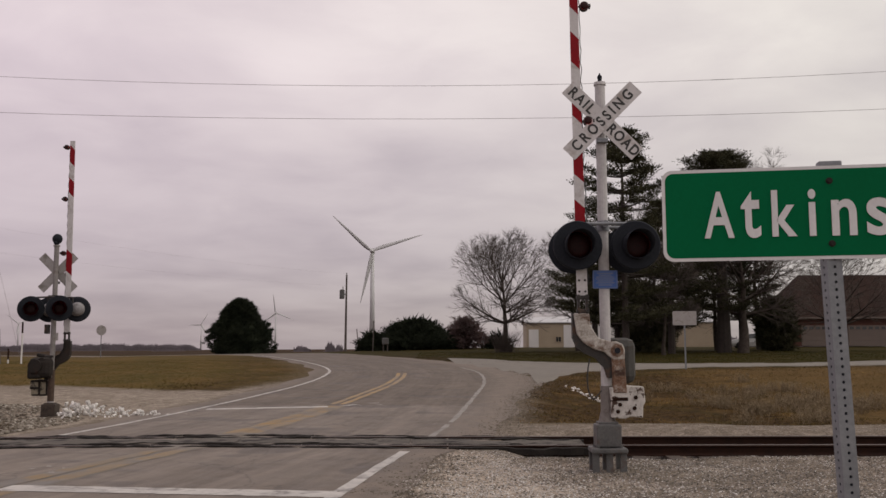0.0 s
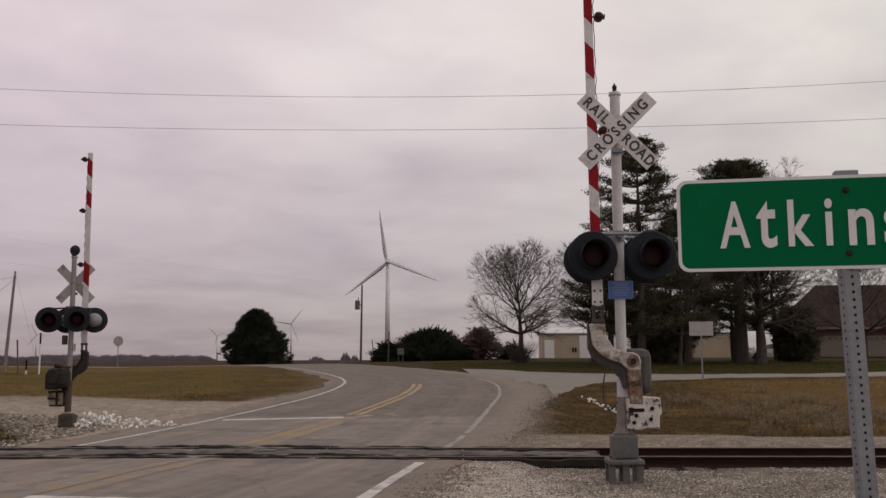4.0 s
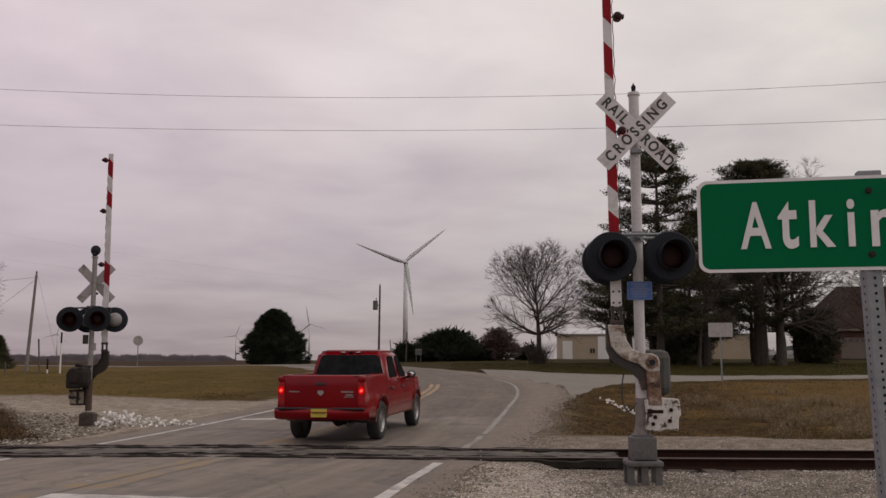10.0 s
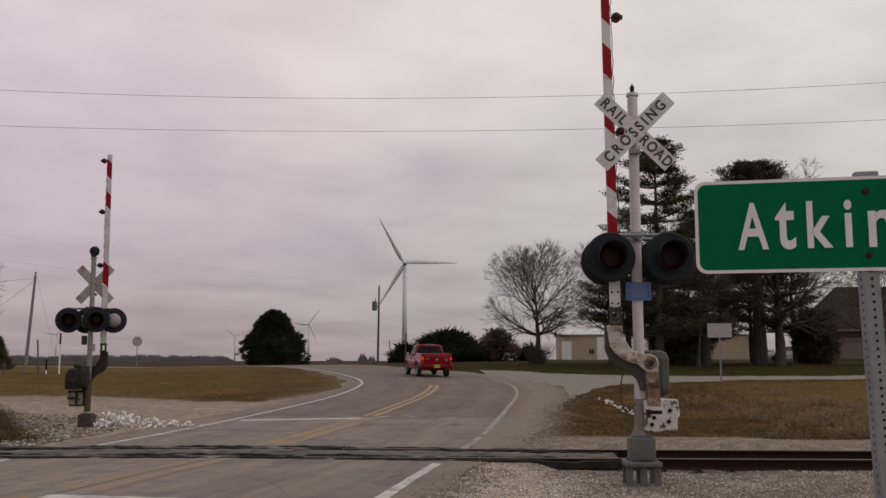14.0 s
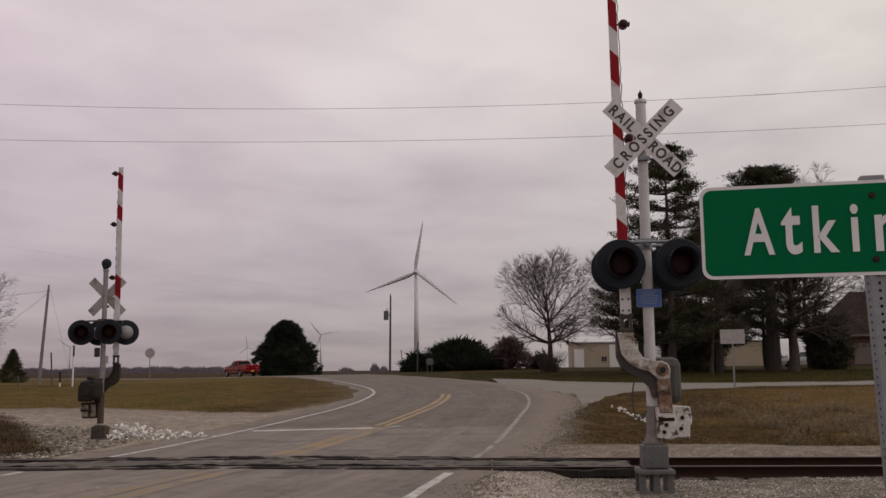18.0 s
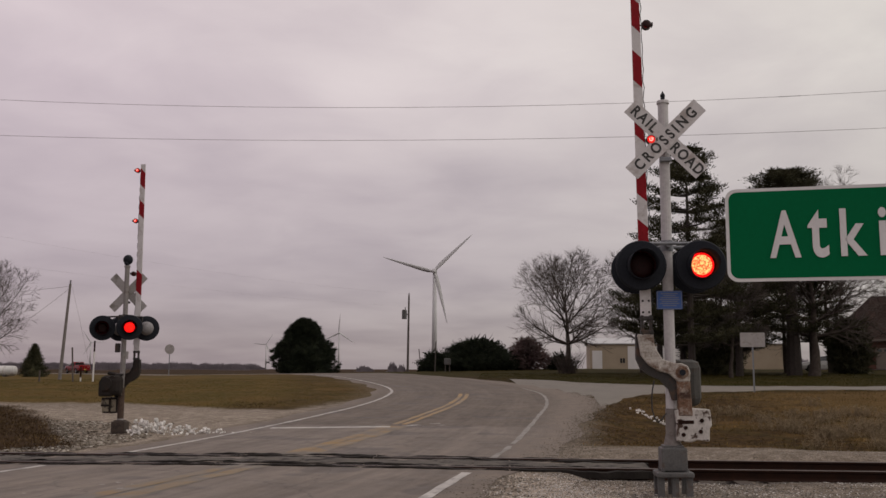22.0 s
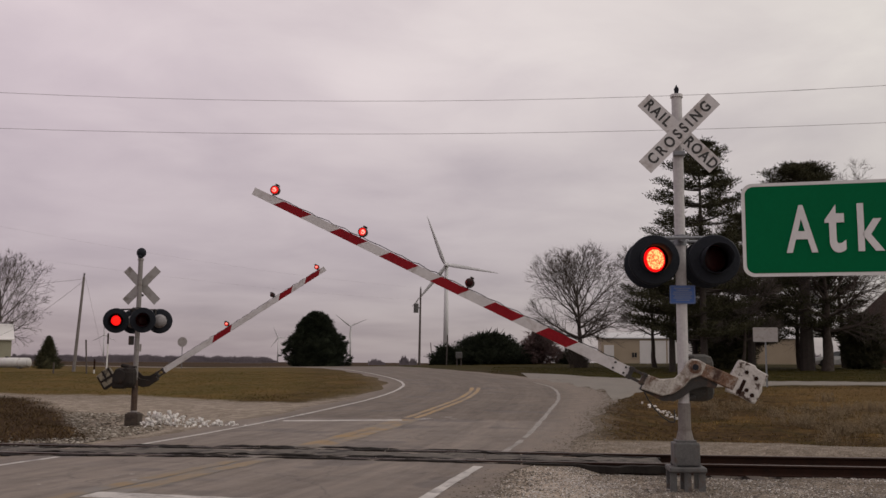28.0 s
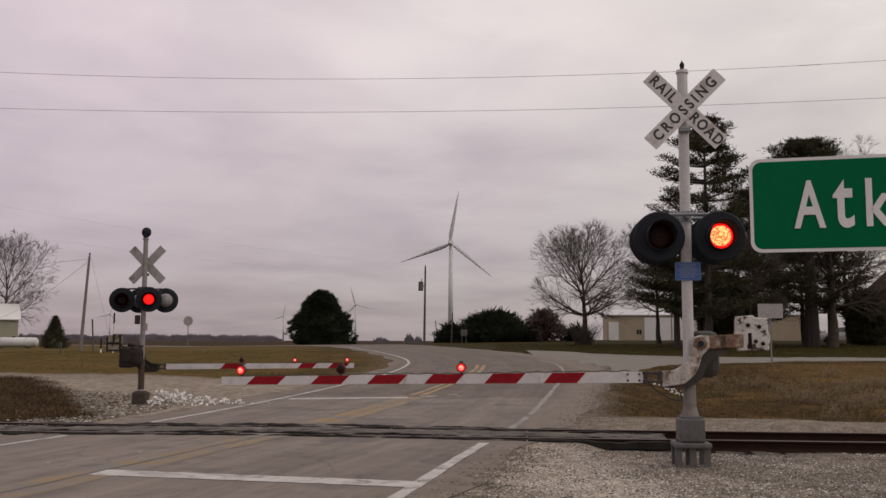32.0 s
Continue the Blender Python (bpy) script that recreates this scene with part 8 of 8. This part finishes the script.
# ---- loose stones, grass and weeds ----
def stone_soup(name, label, place, sizes, material, seed, lift=0.3):
    """Many small angular stones lying on the ground, in one mesh."""
    rng = np.random.default_rng(seed)
    n = len(place)
    s = rng.uniform(sizes[0], sizes[1], n) * rng.uniform(0.7, 1.25, n)
    base = np.array([(1, 0, 0), (0, 1, 0), (-1, 0, 0), (0, -1, 0), (0.2, 0.1, 1), (-0.1, -0.2, -0.7), (0.75, 0.7, 0.45), (-0.7, 0.65, 0.5), (-0.6, -0.75, 0.4), (0.7, -0.7, 0.5)], dtype=float)
    tris = np.array([(4, 6, 7), (4, 7, 8), (4, 8, 9), (4, 9, 6), (0, 1, 6), (1, 7, 6), (1, 2, 7), (2, 8, 7), (2, 3, 8), (3, 9, 8), (3, 0, 9), (0, 6, 9)])
    jit = base[None] * rng.uniform(0.65, 1.3, (n, len(base), 1))
    a = rng.uniform(0, 2 * np.pi, n)
    c, q = np.cos(a), np.sin(a)
    x = jit[..., 0] * c[:, None] - jit[..., 1] * q[:, None]
    y = jit[..., 0] * q[:, None] + jit[..., 1] * c[:, None]
    v = np.stack([x, y, jit[..., 2] * rng.uniform(0.5, 0.95, (n, 1))], 2) * s[:, None, None]
    z = lie(place)
    v += np.stack([place[:, 0], place[:, 1], z + lift * s], 1)[:, None, :]
    f = (tris[None] + (np.arange(n) * len(base))[:, None, None]).reshape(-1, 3)
    me = bpy.data.meshes.new(name)
    me.vertices.add(n * len(base))
    me.vertices.foreach_set("co", v.ravel())
    me.loops.add(len(f) * 3)
    me.loops.foreach_set("vertex_index", f.ravel().astype(np.int32))
    me.polygons.add(len(f))
    me.polygons.foreach_set("loop_start", np.arange(len(f), dtype=np.int32) * 3)
    me.update(calc_edges=True)
    me.materials.append(material)
    return tagged(new(name, me), label, "gravel", kind="stuff")


def lie(place):
    """Height at which loose things lie: on the ground, or on the border of the road sheet."""
    z = ground_z(place[:, 0], place[:, 1])
    over = road_offset(place[:, 0], place[:, 1]) - right_shoulder(place[:, 1])
    top = base_z(place[:, 0], place[:, 1]) - 0.004
    return np.where((over < 0.2) & (over > -2), np.maximum(z, top), z)


def scatter(n, x0, x1, y0, y1, keep, seed):
    rng = np.random.default_rng(seed)
    p = np.stack([rng.uniform(x0, x1, n), rng.uniform(y0, y1, n)], 1)
    off = road_offset(p[:, 0], p[:, 1])
    g, s, _ = zones(p[:, 0], p[:, 1], off)
    return p[rng.random(n) < keep(p[:, 0], p[:, 1], off, g, s)]


def island_material(name, stops, rough=0.92, patchy=None):
    m = bpy.data.materials.new(name)
    m.use_nodes = True
    n = Nodes(m.node_tree)
    b = n.add("ShaderNodeBsdfPrincipled")
    r = n.add("ShaderNodeNewGeometry").outputs["Random Per Island"]
    col = ramp(n, r, stops)
    if patchy:
        coord = n.add("ShaderNodeTexCoord").outputs["Object"]
        col = mix_col(n, 1.0, col, ramp(n, noise_node(n, coord, 0.42, 4, 0.6, 0.4), [(0.36, patchy[0]), (0.5, (1, 1, 1)), (0.64, patchy[1])]), "MULTIPLY")
    n.link(col, b.inputs["Base Color"])
    b.inputs["Roughness"].default_value = rough
    b.inputs["Specular IOR Level"].default_value = 0.05
    out = n.add("ShaderNodeOutputMaterial")
    n.link(b.outputs[0], out.inputs[0])
    return m


def blades(name, label, place, height, width, material, seed, lean=0.5):
    rng = np.random.default_rng(seed)
    n = len(place)
    z = lie(place)
    h = height * rng.uniform(0.4, 1.3, n)
    a = rng.uniform(0, 2 * np.pi, n)
    w = width * rng.uniform(0.6, 1.4, n)
    side = np.stack([np.cos(a) * w, np.sin(a) * w * 0.4, 0 * a], 1)
    tip = np.stack([rng.normal(0, lean, n) * h, rng.normal(0, lean, n) * h, h], 1)
    base = np.stack([place[:, 0], place[:, 1], z - 0.01], 1)
    v = np.stack([base - side, base + side, base + tip], 1).reshape(-1, 3)
    me = bpy.data.meshes.new(name)
    me.vertices.add(n * 3)
    me.vertices.foreach_set("co", v.ravel())
    me.loops.add(n * 3)
    me.loops.foreach_set("vertex_index", np.arange(n * 3, dtype=np.int32))
    me.polygons.add(n)
    me.polygons.foreach_set("loop_start", np.arange(n, dtype=np.int32) * 3)
    me.update(calc_edges=True)
    me.materials.append(material)
    return tagged(new(name, me), label, "grass", kind="stuff")


def drive_edge(x):
    """Where the near edge of the driveway runs."""
    return np.interp(x, [1.9, 2.6, 3.6, 5.0, 7.0, 10.6, 19.4, 30, 70], [28.5, 30.6, 34.5, 39.2, 43.4, 45.4, 48.2, 51.5, 60])


def build_cover():
    grey = island_material("loose_crushed_stone", [(0.0, (0.03, 0.025, 0.02)), (0.12, (0.11, 0.097, 0.083)), (0.7, (0.205, 0.185, 0.163)), (0.88, (0.26, 0.24, 0.215)), (1.0, (0.46, 0.435, 0.4))])
    pale = island_material("pale_crushed_stone", [(0.0, (0.2, 0.183, 0.165)), (0.15, (0.42, 0.395, 0.365)), (0.6, (0.56, 0.535, 0.5)), (1.0, (0.74, 0.715, 0.68))])
    straw = island_material("straw_blades", [(0.0, (0.05, 0.032, 0.011)), (0.5, (0.085, 0.058, 0.021)), (0.85, (0.13, 0.09, 0.035)), (1.0, (0.22, 0.16, 0.068))], patchy=((0.6, 0.64, 0.5), (1.9, 1.75, 1.5)))
    berm = island_material("berm_thatch", [(0.0, (0.024, 0.015, 0.008)), (0.5, (0.06, 0.04, 0.02)), (0.85, (0.1, 0.068, 0.036)), (1.0, (0.18, 0.13, 0.07))], patchy=((0.65, 0.63, 0.6), (1.5, 1.45, 1.35)))
    turf = island_material("turf_blades", [(0.0, (0.08, 0.066, 0.02)), (0.5, (0.095, 0.075, 0.024)), (0.85, (0.115, 0.088, 0.03)), (1.0, (0.145, 0.11, 0.042))], patchy=((0.8, 0.92, 0.65), (1.3, 1.15, 1.05)))
    green = island_material("lawn_blades", [(0.0, (0.020, 0.022, 0.005)), (0.5, (0.042, 0.04, 0.010)), (0.85, (0.065, 0.054, 0.016)), (1.0, (0.10, 0.078, 0.026))], patchy=((0.8, 0.95, 0.7), (1.4, 1.2, 1.1)))

    def beside(x, y, off, g, s):
        return (off > right_shoulder(y) - 0.1) * np.clip((off - right_shoulder(y) + 0.3) * 0.8, 0, 1) * g
    lane = island_material("lane_stone", [(0.0, (0.09, 0.073, 0.056)), (0.4, (0.18, 0.155, 0.125)), (0.8, (0.28, 0.25, 0.21)), (1.0, (0.46, 0.425, 0.37))])

    def spilled(x, y):
        return np.clip(1.2 * np.exp(-(((x - 0.35) / 0.8) ** 2) - ((y - 12.6) / 1.9) ** 2) + 0.9 * np.exp(-(((x - 0.9) / 1.1) ** 2) - ((y - 10.3) / 1.3) ** 2) + 0.25 + 0.3 * wave(x, y, 2.1, 6.0), 0, 1)

    stone_soup("ballast_gravel", "grey-white crushed stone beside the crossing", scatter(64000, -0.6, 12, 8.4, 15.0, lambda x, y, off, g, s: beside(x, y, off, g, s) * (1 - 0.75 * spilled(x, y)), 1), (0.005, 0.013), grey, 1)
    stone_soup("ballast_gravel", "pale crushed stone on the shoulder", scatter(36000, -0.6, 8, 8.4, 15.0, lambda x, y, off, g, s: beside(x, y, off, g, s) * spilled(x, y), 2), (0.005, 0.0125), pale, 2)
    stone_soup("track_ballast", "dirty crushed stone between the ties", scatter(12000, 2.2, 14, 14.6, 18.0, lambda x, y, off, g, s: 0.9 + 0 * x, 3), (0.014, 0.03), grey, 3)
    stone_soup("track_ballast", "dirty crushed stone along the track", scatter(8000, -22, -8.2, 13.5, 18.6, lambda x, y, off, g, s: (off < -4.6) * 0.9, 4), (0.015, 0.032), grey, 4)
    stone_soup("lane_gravel", "crushed stone of the gravel lane", scatter(16000, -16, -8, 17.5, 27, lambda x, y, off, g, s: (off < -4.6) * g * np.clip(1.6 - 0.16 * (y - 17) - 0.3 * (x + 10.5), 0.03, 1), 5), (0.018, 0.045), lane, 5)
    stone_soup("lane_gravel", "scattered stones past the track", scatter(9000, 0.8, 14, 17.2, 20.6, lambda x, y, off, g, s: (off > 4.5) * g * 0.6, 6), (0.005, 0.011), grey, 6)
    blades("straw_grass", "matted straw-brown grass on the ditch bank", scatter(70000, 1.2, 26, 19.4, 46, lambda x, y, off, g, s: (off > 4.9) * s * (1 - g) * (0.55 + 0.45 * wave(x, y, 0.8, 9.0)) * (y < drive_edge(x) - 0.15), 7), 0.075, 0.009, straw, 7, 1.3)
    blades("straw_grass", "straw-brown grass on the berm", scatter(60000, -28, -8.5, 17.3, 36, lambda x, y, off, g, s: (off < -4.8) * s * (1 - g), 8), 0.09, 0.010, berm, 8, 1.0)
    blades("turf", "dormant olive-brown turf", scatter(60000, -34, -4, 30, 62, lambda x, y, off, g, s: (off < -4.4) * (1 - g) * (1.1 - s), 9), 0.045, 0.012, turf, 9, 1.0)
    blades("turf", "greenish lawn beyond the driveway", scatter(70000, -2, 40, 50, 82, lambda x, y, off, g, s: (off > 5.2) * (1 - g) * (1.1 - s), 10), 0.06, 0.014, green, 10, 0.8)


def build_border():
    """Grit and straw strewn over the ragged border of the road."""
    rng = np.random.default_rng(21)
    n = 14000
    y = np.where(rng.random(n) < 0.3, rng.uniform(8.4, 14.9, n), rng.uniform(17.6, 46, n))
    i = np.searchsorted(ROAD[:, 1], y)
    o = right_shoulder(y) + rng.normal(0, 0.28, n)
    p = np.stack([ROAD[i, 0] + ROAD_SIDE[i, 0] * o, ROAD[i, 1] + ROAD_SIDE[i, 1] * o], 1) + rng.normal(0, 0.12, (n, 2))
    dirt = island_material("border_grit", [(0.0, (0.12, 0.103, 0.082)), (0.5, (0.155, 0.134, 0.108)), (1.0, (0.24, 0.215, 0.18))])
    stone_soup("border_grit", "grit strewn along the border of the asphalt", p[:7000], (0.006, 0.018), dirt, 22, 0.15)


def build_weeds():
    """Dead weeds standing on the ditch bank."""
    rng = random.Random(77)
    soup = Soup()
    for k in range(60):
        x, y = rng.choice(((rng.uniform(7.5, 12.5), rng.uniform(26, 33)), (rng.uniform(3.2, 15), rng.uniform(21.5, 36))))
        if y > drive_edge(x) - 0.3 or x < 5.5:
            continue
        c = Vector((x, y, float(ground_z(x, y)[0]) - 0.01))
        for _ in range(60):
            p = c + Vector((rng.gauss(0, 0.22), rng.gauss(0, 0.18), 0))
            d = Vector((rng.gauss(0, 0.3), rng.gauss(0, 0.2), 1)).normalized() * rng.uniform(0.12, 0.42)
            soup.limb(p, p + d, 0.005, 0.003, 3, 0)
            for _ in range(3):
                e = Vector((rng.uniform(-1, 1), rng.uniform(-1, 1), rng.uniform(0, 1))).normalized() * 0.09
                soup.blade(p + d * rng.uniform(0.5, 1), e, e.orthogonal().normalized() * 0.012, 0)
    tagged(new("dead_weeds", soup.mesh("dead_weeds", [M["weed"]])), "dead brown weeds standing on the ditch bank", "weeds", kind="stuff")


def rock_mesh(seed):
    rng = random.Random(seed)
    bm = bmesh.new()
    bmesh.ops.create_icosphere(bm, subdivisions=2, radius=1.0)
    for v in bm.verts:
        n = noise.noise(v.co * 1.1 + Vector((seed * 3.1, 0, 0)))
        v.co *= 0.75 + 0.55 * n
    for _ in range(7):
        d = Vector((rng.uniform(-1, 1), rng.uniform(-1, 1), rng.uniform(-1, 1))).normalized()
        for v in bm.verts:
            over = v.co.dot(d) - 0.55
            if over > 0:
                v.co -= d * over
    me = bpy.data.meshes.new("rock")
    bm.to_mesh(me)
    bm.free()
    me.materials.append(M["white_rock"])
    return me


def build_rocks():
    meshes = [rock_mesh(i) for i in range(5)]
    rng = random.Random(8)
    pile = thing("rock_pile", pose(-7.75, 22.3, 0), "heap of broken white limestone beside the signal foot", "rocks")
    spots = []
    for k in range(300):
        u = rng.random() ** 2.1
        x = -1.15 + 3.4 * u + rng.gauss(0, 0.08)
        y = rng.gauss(0, 0.34 * (1 - 0.7 * u)) - 0.1 * u
        top = 0.3 * (1 - u) ** 1.5 * max(0, 1 - (y / 0.6) ** 2)
        spots.append((x, y, rng.uniform(-0.02, top), rng.uniform(0.03, 0.085) * (1 - 0.45 * u)))
    for x, y, z, s in spots:
        g = float(ground_z(-7.75 + x, 22.3 + y)[0])
        m = pose(x, y, g + z + s * 0.3, rng.uniform(0, 360), rng.uniform(0, 360), rng.uniform(0, 360)) @ Matrix.Diagonal((s, s * rng.uniform(0.7, 1.1), s * 0.75, 1))
        part("rock", rng.choice(meshes), None, pile, "", m)
    # a few white stones on the ditch bank and by the near footing
    for k in range(40):
        u = rng.random()
        x, y = 4.6 + 0.55 * u + rng.gauss(0, 0.1), 34.0 - 4.8 * u + rng.gauss(0, 0.25)
        s = rng.uniform(0.025, 0.06)
        ob = new("white_stone", rng.choice(meshes))
        ob.matrix_basis = pose(x, y, float(ground_z(x, y)[0]) + s * 0.3, rng.uniform(0, 360), rng.uniform(0, 360), 0) @ Matrix.Diagonal((s * 1.6, s, s * 0.8, 1))
        tagged(ob, "white limestone lump lying in the dry grass", "rock", "white stones")


build_cover()
build_border()
build_weeds()
build_rocks()


# ---- what moves ----
SWITCHES = [21.05, 21.26, 22.15, 22.65, 23.26, 23.76, 24.3, 24.8, 25.35, 25.95, 26.55, 27.2, 27.8, 28.35, 28.88, 29.42, 29.95, 30.47, 31.0, 31.55]


def motions():
    # flashers: each lens turns its lit side to the road in a tenth of a second and back
    for ob, mode, at in FLASHERS:
        mode = {True: 0, False: 1}.get(mode, mode) if isinstance(mode, bool) else mode
        turn, rows = 0.0, [(0.0, at)]
        state = False
        for k, t in enumerate(SWITCHES):
            west = k % 2 == 0
            lit = True if mode == 2 else (west if mode == 0 else not west)
            if lit != state:
                if t == 31.0:
                    # both lamps glow together for a moment
                    t += -0.09 if lit else 0.07
                rows.append((t - 1 / 30, at @ pose(0, 0, 0, 0, 0, turn)))
                for i in (1, 2, 3):
                    rows.append((t - 1 / 30 + i / 30, at @ pose(0, 0, 0, 0, 0, turn + 60 * i)))
                turn += 180
                state = lit
        rows.append((32.0, at @ pose(0, 0, 0, 0, 0, turn)))
        walk(ob, rows)
    near = [(0, 89.4), (23.3, 89.4), (23.6, 88.2), (23.8, 86), (24, 81.7), (24.5, 72.8), (25, 64.6), (25.5, 56), (26, 48.8), (26.5, 42.2), (27, 36.2), (27.5, 30.6), (28, 25.7), (28.5, 20.6),
            (29, 15.9), (29.5, 10.8), (30, 6.2), (30.5, 1.7), (30.8, -0.5), (31, -0.8), (32, -0.8)]
    far = [(0, 90.5), (23.3, 90.5), (23.6, 88.3), (24, 82.9), (24.5, 76.2), (25, 69.4), (25.5, 63), (26, 56.3), (26.5, 49.8), (27, 43.7), (27.5, 37.8), (28, 32.5), (28.5, 27),
           (29, 21.8), (29.5, 17), (30, 12.3), (30.5, 7), (31, 2.6), (31.4, 1.0), (32, 0.6)]
    for boom, at, is_near in BOOMS:
        walk(boom, [(t, pose(*at, 0, a, 0)) for t, a in (near if is_near else far)])
    for cable, at in CABLES:
        walk(cable, [(t, pose(*at, 0, -57 * (1 - a / 89.4), 0)) for t, a in near])
    spin = [(0, 0.0), (6, 418.4), (13, 909.0), (19, 1325.9), (23, 1602.9), (28, 1946.7), (32, 2217.0)]
    for rotor, at, start, speed in ROTORS:
        rows = []
        for i in range(33):
            a = np.interp(i, [t for t, _ in spin], [v for _, v in spin]) * speed
            rows.append((i, at @ pose(0, 0, 0, 0, -start + a, 0)))
        walk(rotor, rows)
    drive()


motions()
